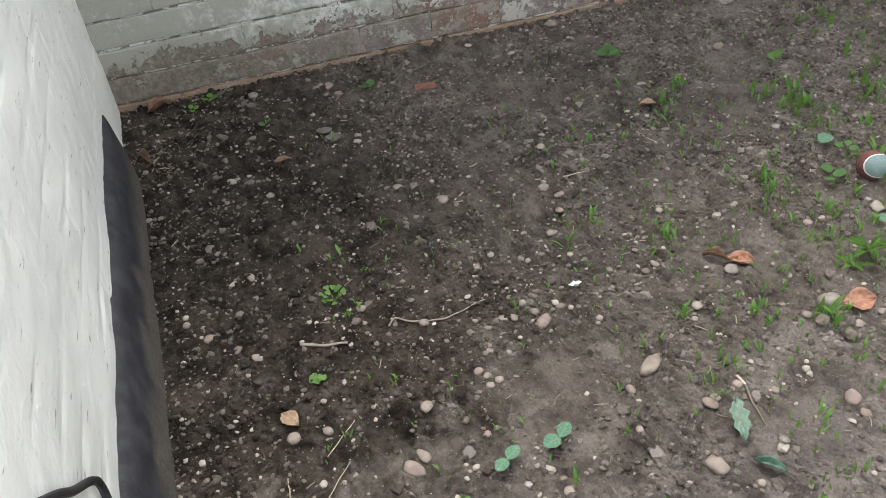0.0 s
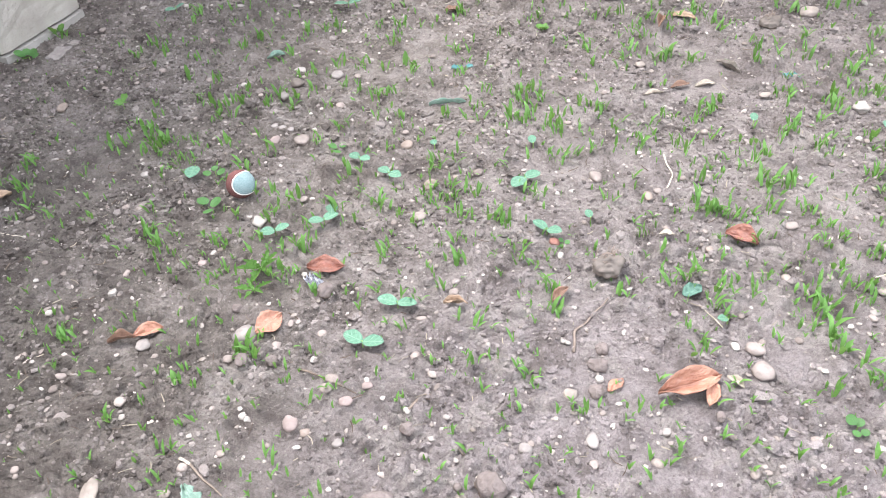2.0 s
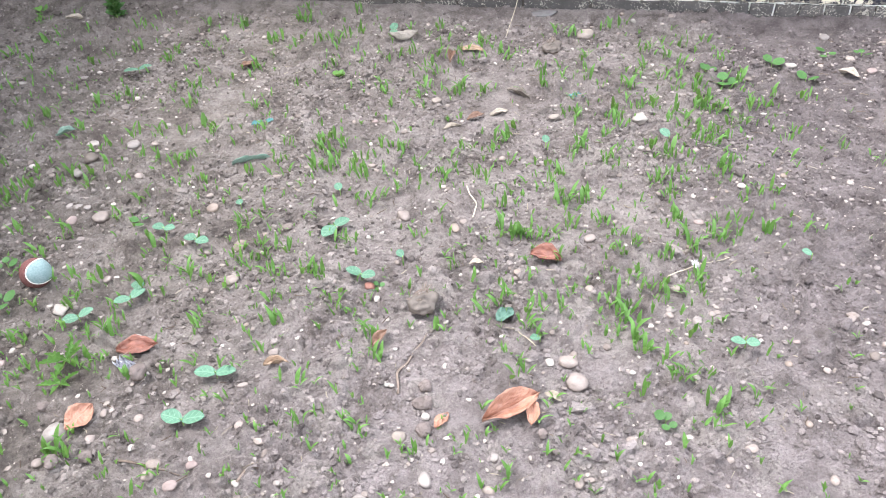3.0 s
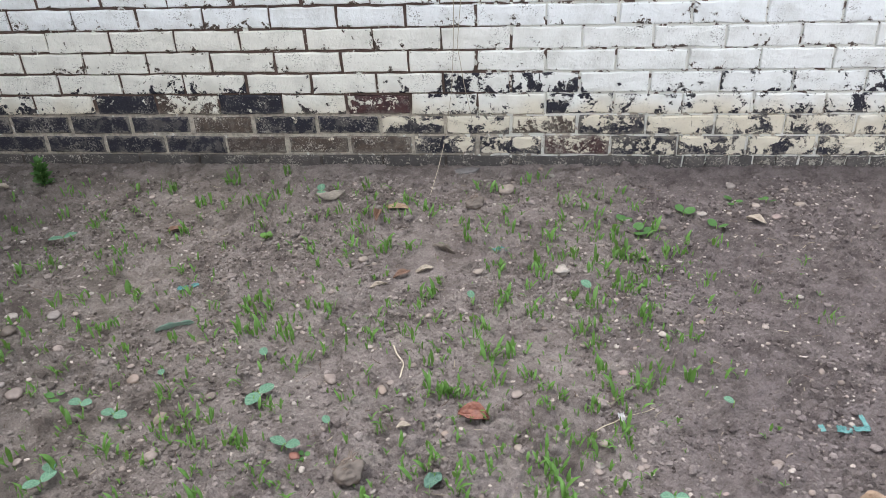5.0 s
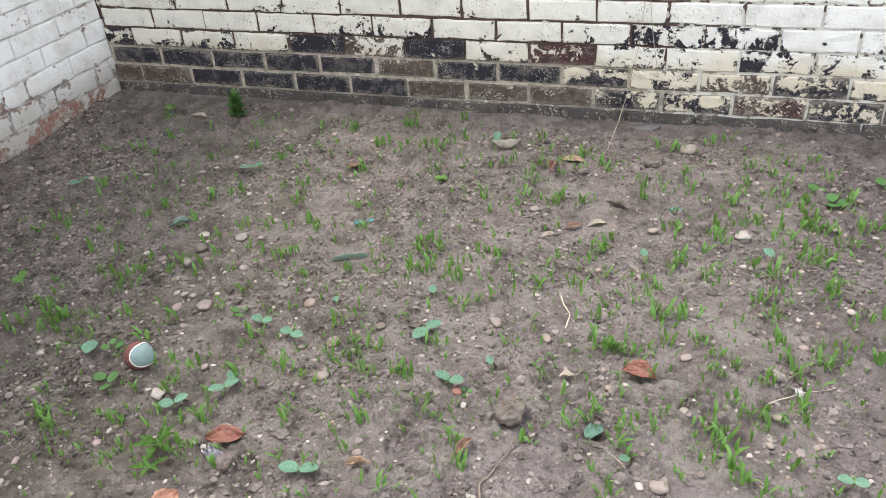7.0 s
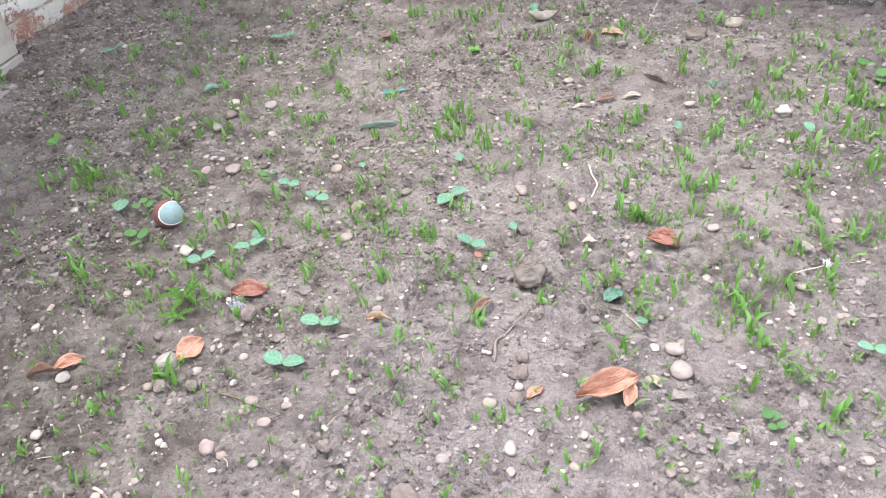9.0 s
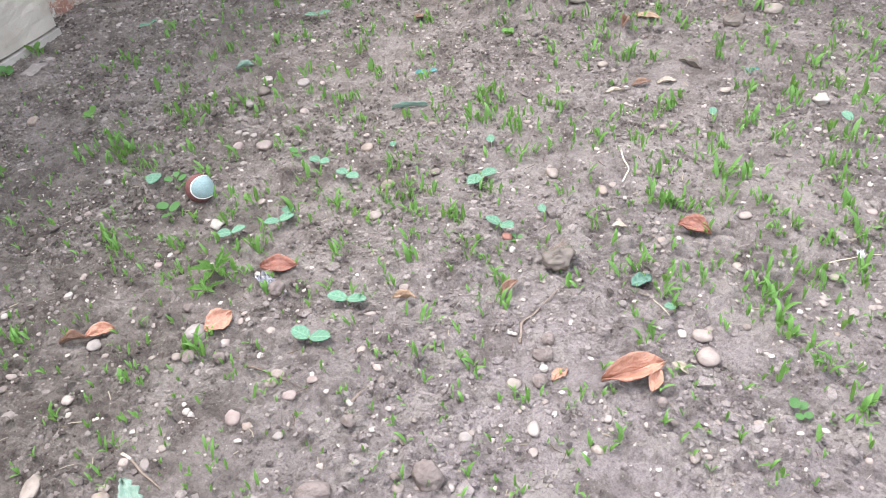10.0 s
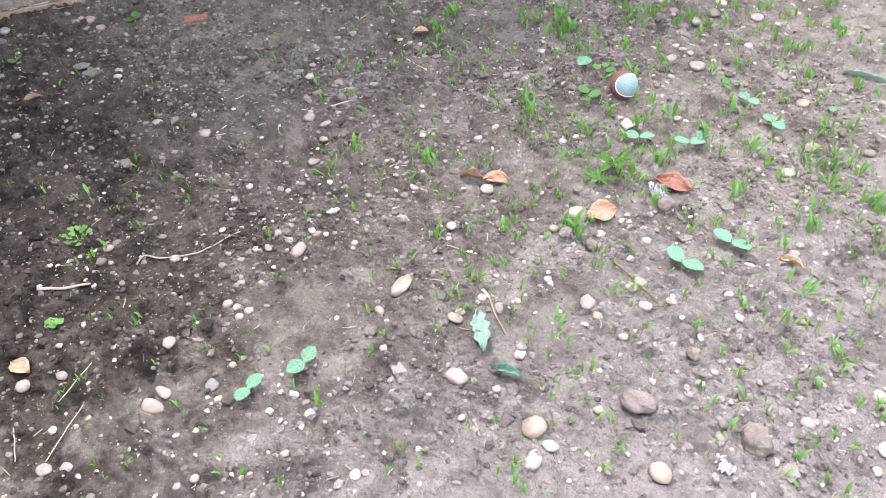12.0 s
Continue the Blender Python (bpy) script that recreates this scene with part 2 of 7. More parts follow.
def peeled_wall(name, paint, cream, under, under_two, west, east=None, x_split=0.0, grime=0.35, smear=0.0, smear_top=0.15, band=None, stain_shade=None, smear_colour=(0.30, 0.27, 0.23), scale=15.0, half=0.1095, tall=0.0715, wear=0.28, own_wear=False):
    """Old painted brick whose paint has flaked off. west, east: height from, height to, cover below, cover above."""
    n = Nodes(name)
    p = n.pos()
    x, z, r = n.axis(p, 0), n.axis(p, 2), n.chance()
    cover = n.step(z, *west)
    if east is not None:
        right = n.step(n.math("ADD", x, n.step(n.noise(p, 9.0, 2.0), 0.3, 0.7, -0.06, 0.06)), x_split - 0.03, x_split + 0.03)
        other = n.step(z, *east)
        cover = n.math("ADD", n.math("MULTIPLY", cover, n.math("SUBTRACT", 1.0, right)), n.math("MULTIPLY", other, right))
    cover = n.math("ADD", cover, n.step(r, 0.0, 1.0, -0.13, 0.11))
    tone, flecks = None, 0.75
    if own_wear:
        kept = n.add("ObjectInfo").outputs["Color"]
        cover, tone, flecks = n.axis(kept, 0), n.axis(kept, 1), n.math("MULTIPLY", n.axis(kept, 2), 0.9)
        cover = n.math("ADD", cover, n.step(n.axis(n.local(), 2), 0.012, 0.062, -0.16, 0.05))
    own = n.local()
    gap_x = n.math("SUBTRACT", half, n.math("ABSOLUTE", n.axis(own, 0)))
    gap_z = n.math("MINIMUM", n.axis(own, 2), n.math("SUBTRACT", tall, n.axis(own, 2)))
    cover = n.math("SUBTRACT", cover, n.step(n.math("MINIMUM", gap_x, gap_z), 0.0, 0.013, wear, 0.0))
    if band is not None:
        inside = n.math("MULTIPLY", n.step(z, band[0], band[0] + 0.01), n.step(z, band[1], band[1] + 0.01, 1.0, 0.0))
        luck = n.math("MULTIPLY", inside, n.step(r, 0.15, 0.65, -0.15, 0.55))
        cover = n.math("ADD", cover, n.math("MULTIPLY", luck, n.step(x, x_split - 0.1, x_split + 0.1, 1.0, 0.15)))
    flake = n.noise(p, scale, 8.0, 0.66, 0.6)
    chips = n.noise(p, 70.0, 7.0, 0.72, 0.3)
    f = n.math("ADD", n.math("MULTIPLY", flake, 0.64), n.math("MULTIPLY", chips, 0.36))
    level = n.math("SUBTRACT", cover, n.step(f, 0.34, 0.66))
    mask = n.step(level, -0.02, 0.02)
    col_u = n.mix(n.step(n.math("ADD", r, n.step(n.noise(p, 7.0, 3.0), 0.3, 0.7, -0.25, 0.25)), 0.5, 0.75), under, under_two)
    if tone is not None:
        col_u = n.mix(n.step(tone, 0.25, 0.6), under, (0.105, 0.078, 0.062))
        col_u = n.mix(n.step(tone, 0.7, 0.95), col_u, under_two)
    col_u = n.mix(n.step(n.noise(p, 40.0, 5.0), 0.35, 0.7, 0.0, 0.5), col_u, tuple(0.6 * q + 0.006 for q in under))
    fleck = n.step(n.math("ADD", n.noise(p, 150.0, 5.0, 0.75), n.step(n.noise(p, 16.0, 4.0), 0.35, 0.7, -0.06, 0.07)), 0.55, 0.62)
    col_u = n.mix(n.math("MULTIPLY", fleck, flecks), col_u, (0.47, 0.43, 0.375))
    if smear:
        lime = n.math("MULTIPLY", n.step(z, smear_top - 0.05, smear_top, 1.0, 0.0), n.step(n.noise(p, 19.0, 7.0, 0.7, 0.4), 0.50, 0.58))
        col_u = n.mix(n.math("MULTIPLY", lime, smear), col_u, smear_colour)
        rim = n.step(n.math("ADD", n.math("MINIMUM", gap_x, gap_z), n.step(n.noise(p, 33.0, 5.0, 0.7), 0.3, 0.7, -0.012, 0.012)), 0.004, 0.009, 1.0, 0.0)
        rim = n.math("MULTIPLY", rim, n.step(z, smear_top - 0.04, smear_top + 0.02, 0.5, 0.0))
        col_u = n.mix(rim, col_u, tuple(0.95 * q for q in smear_colour))
    col_p = n.mix(n.step(z, 0.03, 0.26), cream, paint)
    if own_wear:
        upper = n.mix(n.step(x, -0.4, 0.9, 0.0, 0.7), (0.80, 0.782, 0.715), paint)
        col_p = n.mix(n.step(n.math("ADD", z, n.step(n.noise(p, 6.0, 3.0), 0.3, 0.7, -0.03, 0.03)), 0.19, 0.31), cream, upper)
        col_p = n.mix(n.step(z, 0.515, 0.535), col_p, paint)
    col_p = n.mix(n.step(n.noise(p, 11.0, 6.0, 0.6), 0.42, 0.72, 0.0, grime), col_p, (0.44, 0.43, 0.385))
    spots = n.math("ADD", n.noise(p, 190.0, 5.0, 0.7), n.step(n.noise(p, 13.0, 3.0), 0.4, 0.7, -0.06, 0.08))
    col_p = n.mix(n.step(spots, 0.60, 0.68, 0.0, 0.8), col_p, (0.17, 0.155, 0.14))
    col_p = n.mix(n.step(level, 0.0, 0.08, 0.4, 0.0), col_p, (0.40, 0.35, 0.29))
    # Grey plaster and dirt towards the south corner; its shade is coloured in too.
    if stain_shade is not None:
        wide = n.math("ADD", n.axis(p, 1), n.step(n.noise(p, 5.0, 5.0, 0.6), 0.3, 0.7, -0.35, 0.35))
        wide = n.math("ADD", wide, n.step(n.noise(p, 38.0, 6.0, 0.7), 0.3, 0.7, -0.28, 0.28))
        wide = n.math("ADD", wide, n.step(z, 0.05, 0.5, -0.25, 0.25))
        col_u = n.mix(n.step(wide, stain_shade[0] - 0.15, stain_shade[1] - 0.05, 0.92, 0.0), col_u, n.mix(n.step(n.noise(p, 55.0, 6.0, 0.7), 0.4, 0.62), (0.150, 0.132, 0.110), (0.245, 0.228, 0.195)))
        col_p = n.mix(n.step(wide, stain_shade[0], stain_shade[1], 0.80, 0.0), col_p, (0.275, 0.272, 0.228))
    col = n.mix(mask, col_u, col_p)
    h = n.math("ADD", n.math("MULTIPLY", mask, 0.9), n.math("MULTIPLY", n.noise(p, 95.0, 6.0, 0.65), 0.6))
    h = n.math("ADD", h, n.math("MULTIPLY", n.noise(p, 22.0, 4.0), 0.8))
    return n.done(col, n.step(mask, 0.0, 1.0, 0.75, 0.6), n.bump(h, 1.0, 0.006), 0.3)


def mortar_material(name, low, high, z0, z1, painted=0.0, x_split=None, paint=(0.66, 0.65, 0.60), foot=-1.0):
    n = Nodes(name)
    p = n.pos()
    x, z = n.axis(p, 0), n.axis(p, 2)
    col = n.mix(n.step(z, z0, z1), low, high)
    col = n.mix(n.step(z, foot - 0.015, foot + 0.005, 1.0, 0.0), col, (0.085, 0.073, 0.065))
    col = n.mix(n.step(n.noise(p, 60.0, 5.0, 0.65), 0.35, 0.7), col, n.mix(0.5, col, (0.06, 0.05, 0.045)))
    amount = painted
    if x_split is not None:
        amount = n.step(x, x_split - 0.15, x_split + 0.25, painted, 0.72)
        amount = n.math("MULTIPLY", amount, n.step(z, -0.03, 0.0))
    f = n.noise(p, 24.0, 6.0, 0.65, 0.3)
    m = n.step(n.math("SUBTRACT", amount, n.step(f, 0.3, 0.7)), -0.02, 0.02)
    col = n.mix(m, col, paint)
    return n.done(col, 0.9, n.bump(n.noise(p, 110.0, 6.0, 0.7), 0.9, 0.006), 0.2)


def plain_paint(name, colour, grime, rough=0.6, scale=1.0, deep=0.004):
    n = Nodes(name)
    p = n.pos()
    col = n.mix(n.step(n.noise(p, 6.0 * scale, 5.0), 0.42, 0.78, 0.0, 0.55), colour, grime)
    speck = n.noise(n.stretch(p, 0.25, 1.0, 1.6), 75.0 * scale, 4.0, 0.6)
    streak = n.noise(n.stretch(p, 0.5, 0.8, 0.35), 30.0 * scale, 5.0, 0.65)
    col = n.mix(n.step(streak, 0.58, 0.72, 0.0, 0.25), col, grime)
    col = n.mix(n.step(speck, 0.655, 0.70, 0.0, 0.7), col, (0.20, 0.185, 0.17))
    h = n.math("ADD", n.noise(p, 130.0 * scale, 6.0, 0.65), n.math("MULTIPLY", n.noise(p, 26.0 * scale, 4.0), 1.2))
    return n.done(col, rough, n.bump(h, 0.7, deep), 0.35)


def dry_leaf_material(name, a, b):
    n = Nodes(name)
    p = n.local()
    x, y = n.axis(p, 0), n.axis(p, 1)
    side = n.math("ABSOLUTE", y)
    ribs = n.math("SINE", n.math("MULTIPLY", n.math("SUBTRACT", x, n.math("MULTIPLY", side, 1.2)), 34.0))
    rib = n.math("MAXIMUM", n.step(ribs, 0.90, 1.0, 0.0, 0.35), n.step(side, 0.0, 0.025, 1.0, 0.0))
    col = n.mix(n.step(n.noise(p, 6.0, 5.0, 0.65), 0.32, 0.68), a, b)
    col = n.mix(n.math("MULTIPLY", rib, 0.20), col, tuple(min(1.0, 1.35 * q + 0.02) for q in a))
    col = n.mix(n.step(n.noise(p, 20.0, 3.0), 0.62, 0.72, 0.0, 0.5), col, tuple(0.45 * q for q in b))
    return n.done(col, 0.42, n.bump(n.math("SUBTRACT", n.noise(p, 9.0, 3.0), n.math("MULTIPLY", rib, 0.5)), 0.35, 0.05), 0.5)


def simple_material(name, a, b, scale, rough=0.7, metal=0.0, deep=0.002, spec=0.3):
    n = Nodes(name)
    p = n.local()
    col = n.mix(n.step(n.noise(p, scale, 5.0, 0.65), 0.35, 0.68), a, b)
    n.bsdf.inputs["Metallic"].default_value = metal
    return n.done(col, rough, n.bump(n.noise(p, scale * 3.0, 5.0, 0.65), 0.5, deep), spec)


SOIL, CRUMB, GRIT, SMALL = soil_material(), crumb_material(), grit_material(), small_stone_material()
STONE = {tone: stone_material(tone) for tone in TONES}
GRASS = green_material("seedling_green", (0.085, 0.202, 0.040), (0.152, 0.305, 0.080), 0.12)
WEED = green_material("weed_green", (0.045, 0.140, 0.038), (0.085, 0.205, 0.060))
COTY = veined_leaf("seed_leaf_green", (0.074, 0.172, 0.110), (0.114, 0.224, 0.150), (0.360, 0.520, 0.390))
STEM = green_material("stem_pale", (0.260, 0.400, 0.130), (0.360, 0.460, 0.200))
TEAL = veined_leaf("bluish_leaf", (0.060, 0.130, 0.100), (0.110, 0.200, 0.155), (0.180, 0.290, 0.235))
GREYLEAF = veined_leaf("grey_green_leaf", (0.135, 0.215, 0.170), (0.195, 0.275, 0.225), (0.290, 0.360, 0.310))
NORTH_BRICK = peeled_wall("painted_dark_brick", (0.835, 0.855, 0.862), (0.70, 0.635, 0.515), (0.024, 0.024, 0.036), (0.085, 0.040, 0.040), (0.1, 0.3, 0.5, 1.0), grime=0.34, smear=0.22, smear_top=0.235, half=0.111, tall=0.0680, wear=0.14, own_wear=True)
NORTH_MORTAR = mortar_material("dark_mortar", (0.64, 0.575, 0.49), (0.150, 0.102, 0.085), 0.20, 0.24, 0.10, 0.25, (0.80, 0.79, 0.74), 0.06)
FOOT_BRICK = peeled_wall("bare_foot_brick", (0.40, 0.38, 0.33), (0.36, 0.33, 0.28), (0.085, 0.078, 0.075), (0.110, 0.098, 0.092), (-0.1, 0.4, 0.16, 0.20), smear=0.5, smear_top=-0.03)
WEST_BRICK = peeled_wall("painted_red_brick", (0.705, 0.730, 0.750), (0.45, 0.43, 0.405), (0.215, 0.130, 0.112), (0.215, 0.178, 0.192), (0.090, 0.270, 0.30, 1.04), grime=0.22, smear=0.9, smear_top=0.27, stain_shade=(-0.30, 0.50), smear_colour=(0.325, 0.29, 0.27), scale=6.5, half=0.117, tall=0.088, wear=0.08)
WEST_MORTAR = mortar_material("west_mortar", (0.26, 0.215, 0.185), (0.30, 0.29, 0.28), 0.05, 0.26, 0.45, None, (0.74, 0.768, 0.785))
RED_BRICK = peeled_wall("orange_foot_brick", (0.5, 0.46, 0.4), (0.42, 0.37, 0.32), (0.290, 0.125, 0.070), (0.235, 0.110, 0.072), (0.0, 0.3, 0.12, 0.2), smear=0.4, smear_top=0.2)
CORNER_BRICK = peeled_wall("corner_brick", (0.80, 0.805, 0.81), (0.44, 0.42, 0.395), (0.260, 0.135, 0.105), (0.235, 0.205, 0.190), (0.02, 0.26, 0.55, 0.98), grime=0.5, smear=0.9, smear_top=0.22, smear_colour=(0.34, 0.315, 0.29), scale=9.0, half=0.112, tall=0.074, wear=0.16)
CORNER_MORTAR = mortar_material("corner_mortar", (0.40, 0.37, 0.34), (0.70, 0.70, 0.69), 0.08, 0.2, 0.6, None, (0.72, 0.72, 0.71))
PIER_RENDER = plain_paint("pier_render", (0.375, 0.345, 0.310), (0.20, 0.172, 0.148), 0.85, 1.6, 0.006)
PIER_FOOT = plain_paint("pier_foot_stone", (0.35, 0.328, 0.308), (0.22, 0.20, 0.182), 0.85, 1.6, 0.005)
SOUTH_PAINT = plain_paint("thick_white_paint", (0.90, 0.905, 0.900), (0.76, 0.755, 0.735), 0.4, 0.7, 0.004)
BLACK_PAINT = plain_paint("black_bitumen_paint", (0.022, 0.022, 0.026), (0.060, 0.056, 0.054), 0.55, 1.2, 0.003)


def skirt_material():
    """Black paint with dried soil splashed on its lower part."""
    n = Nodes("dusty_black_paint")
    p = n.pos()
    z = n.math("ADD", n.axis(p, 2), n.step(n.noise(p, 16.0, 5.0), 0.3, 0.7, -0.03, 0.03))
    col = n.mix(n.step(n.noise(p, 22.0, 5.0), 0.35, 0.7), (0.020, 0.020, 0.027), (0.046, 0.046, 0.056))
    dust = n.mix(n.step(n.noise(p, 120.0, 4.0, 0.7), 0.35, 0.65), (0.070, 0.060, 0.053), (0.135, 0.115, 0.100))
    col = n.mix(n.step(z, 0.04, 0.115, 0.8, 0.0), col, dust)
    col = n.mix(n.step(n.noise(p, 210.0, 3.0), 0.68, 0.74, 0.0, 0.6), col, (0.22, 0.20, 0.18))
    return n.done(col, n.step(z, 0.03, 0.11, 0.9, 0.6), n.bump(n.noise(p, 90.0, 5.0, 0.65), 0.5, 0.003), 0.4)


SKIRT = skirt_material()


# ---- mesh helpers ----
def mesh_of(name, bm, material, smooth=False):
    me = bpy.data.meshes.new(name)
    bmesh.ops.recalc_face_normals(bm, faces=bm.faces)
    bm.to_mesh(me)
    bm.free()
    me.materials.append(material)
    if smooth:
        me.polygons.foreach_set("use_smooth", [True] * len(me.polygons))
    return me


def raw_mesh(name, verts, faces, material, smooth=False):
    me = bpy.data.meshes.new(name)
    me.from_pydata(verts, [], faces)
    me.materials.append(material)
    if smooth:
        me.polygons.foreach_set("use_smooth", [True] * len(me.polygons))
    me.update()
    return me


def part(name, me, parent, m=None, label=""):
    ob = new(name, me)
    ob.parent = parent
    if m is not None:
        ob.matrix_basis = m
    if label:
        tagged(ob, label)
    return ob


def box(bm, a, b):
    made = bmesh.ops.create_cube(bm, size=1)["verts"]
    for v in made:
        v.co = Vector([a[k] if v.co[k] < 0 else b[k] for k in range(3)])
    return made


# ---- ground ----
def slope(y):
    """The soil lies level, with a low bank along the north wall."""
    s = min(1.0, max(0.0, (y - 1.95) / 0.2))
    return 0.02 * s * s * (3 - 2 * s)


def grain_noise(x, y, seed):
    """Smooth gradient noise on arrays, about -0.7 to 0.7."""
    rng = np.random.default_rng(seed)
    ang = rng.uniform(0, 2 * np.pi, (256, 256))
    gx, gy = np.cos(ang), np.sin(ang)
    xi, yi = np.floor(x).astype(int), np.floor(y).astype(int)
    fx, fy = x - xi, y - yi
    u, v = fx * fx * fx * (fx * (fx * 6 - 15) + 10), fy * fy * fy * (fy * (fy * 6 - 15) + 10)

    def corner(a, b):
        i, j = (xi + a) % 256, (yi + b) % 256
        return gx[i, j] * (fx - a) + gy[i, j] * (fy - b)

    low = corner(0, 0) * (1 - u) + corner(1, 0) * u
    high = corner(0, 1) * (1 - u) + corner(1, 1) * u
    return low * (1 - v) + high * v


CELL, X0, X1, Y0, Y1 = 0.0052, -2.52, 1.62, -0.92, 2.48


def relief():
    """Heights of the soil on a fine grid: the fall to the north wall, humps, clods and pressed-in crumbs."""
    xs, ys = np.arange(X0, X1, CELL), np.arange(Y0, Y1, CELL)
    gx, gy = np.meshgrid(xs, ys)
    s = np.clip((gy - 1.95) / 0.2, 0, 1)
    h = 0.02 * s * s * (3 - 2 * s)
    rough = np.clip(0.55 + 1.3 * grain_noise(gx * 3.4 + 9, gy * 3.4, 1), 0.12, 1.2)
    h += 0.012 * grain_noise(gx * 5 + 20, gy * 5 + 20, 2) + 0.014 * rough * grain_noise(gx * 15 + 60, gy * 15 + 60, 3)
    h += 0.016 * rough * np.abs(grain_noise(gx * 30 + 130, gy * 30 + 130, 4)) + 0.012 * rough * grain_noise(gx * 70, gy * 70, 5)
    h += 0.0032 * grain_noise(gx * 150, gy * 150, 6)
    rng = np.random.default_rng(7)
    base = h.copy()
    ny, nx = h.shape
    for _ in range(60000):
        i, j = int(rng.integers(4, nx - 5)), int(rng.integers(4, ny - 5))
        if rng.random() > rough[j, i]:
            continue
        r = 0.0028 + 0.0085 * rng.random() ** 3.5
        k = min(4, int(r / CELL) + 1)
        win = (slice(j - k, j + k + 1), slice(i - k, i + k + 1))
        dx, dy = gx[win] - xs[i] + rng.uniform(-0.002, 0.002), gy[win] - ys[j] + rng.uniform(-0.002, 0.002)
        dome = base[j, i] - 0.15 * r + 0.95 * np.sqrt(np.maximum(0, r * r - dx * dx - dy * dy))
        h[win] = np.where(dx * dx + dy * dy < r * r, np.maximum(h[win], dome), h[win])
    wob = grain_noise(gx * 95 + 7, gy * 95, 8)
    base = h.copy()
    for _ in range(22000):
        i, j = int(rng.integers(8, nx - 9)), int(rng.integers(8, ny - 9))
        if rng.random() > rough[j, i] - 0.05:
            continue
        r = 0.0055 + 0.0135 * rng.random() ** 2.2
        k = min(8, int(1.3 * r / CELL) + 1)
        win = (slice(j - k, j + k + 1), slice(i - k, i + k + 1))
        a, q = rng.uniform(0, 3.14), rng.uniform(0.65, 1.0)
        dx, dy = gx[win] - xs[i], gy[win] - ys[j]
        u, v = dx * math.cos(a) + dy * math.sin(a), (dy * math.cos(a) - dx * math.sin(a)) / q
        d2 = (u * u + v * v) / (r * r) * (1 + 0.9 * wob[win])
        dome = base[j, i] + 0.78 * r * np.sqrt(np.maximum(0, 1 - d2)) + 0.18 * r * wob[win] - 0.10 * r
        h[win] = np.where(d2 < 1, np.maximum(h[win], dome), h[win])
    return xs, ys, h - 0.0035


SOIL_X, SOIL_Y, SOIL_H = relief()


def ground_z(x, y):
    """The height of the soil at a place."""
    i, j = (x - X0) / CELL, (y - Y0) / CELL
    if not (0 <= i < len(SOIL_X) - 1 and 0 <= j < len(SOIL_Y) - 1):
        return slope(y)
    a, b = int(i), int(j)
    u, v = i - a, j - b
    return float((SOIL_H[b, a] * (1 - u) + SOIL_H[b, a + 1] * u) * (1 - v) + (SOIL_H[b + 1, a] * (1 - u) + SOIL_H[b + 1, a + 1] * u) * v)


def outward(start, sign, far):
    step, q, made = CELL, start, []
    while abs(q) < far:
        step *= 1.4
        q += sign * step
        made.append(q)
    return made


def build_ground():
    xs = np.array(outward(SOIL_X[0], -1, 60)[::-1] + list(SOIL_X) + outward(SOIL_X[-1], 1, 60))
    ys = np.array(outward(SOIL_Y[0], -1, 60)[::-1] + list(SOIL_Y) + outward(SOIL_Y[-1], 1, 60))
    gx, gy = np.meshgrid(xs, ys)
    s = np.clip((gy - 1.95) / 0.2, 0, 1)
    h = 0.02 * s * s * (3 - 2 * s)
    a, b = len(outward(SOIL_X[0], -1, 60)), len(outward(SOIL_Y[0], -1, 60))
    h[b:b + len(SOIL_Y), a:a + len(SOIL_X)] = SOIL_H
    w, t = len(xs), len(ys)
    first = (np.arange(t - 1)[:, None] * w + np.arange(w - 1)[None, :]).ravel()
    loops = np.stack([first, first + 1, first + w + 1, first + w], 1).ravel().astype(np.int32)
    me = bpy.data.meshes.new("ground")
    me.vertices.add(w * t)
    me.vertices.foreach_set("co", np.stack([gx, gy, h], 2).ravel().astype(np.float32))
    me.loops.add(len(loops))
    me.loops.foreach_set("vertex_index", loops)
    me.polygons.add(len(first))
    me.polygons.foreach_set("loop_start", np.arange(0, len(loops), 4, dtype=np.int32))
    me.polygons.foreach_set("use_smooth", np.ones(len(first), dtype=bool))
    me.materials.append(SOIL)
    me.update(calc_edges=True)
    me.validate()
    return tagged(new("ground", me), "bare damp garden soil sprouting thin green seedlings", "soil", kind="structure")


build_ground()


# ---- walls ----
COURSE, LENGTH = 0.0774, 0.2320


def wall_frame(p, q):
    """Origin p, local x towards q, local -y to the yard."""
    a = math.degrees(math.atan2(q[1] - p[1], q[0] - p[0]))
    return pose(p[0], p[1], 0, 0, 0, a), math.hypot(q[0] - p[0], q[1] - p[1])


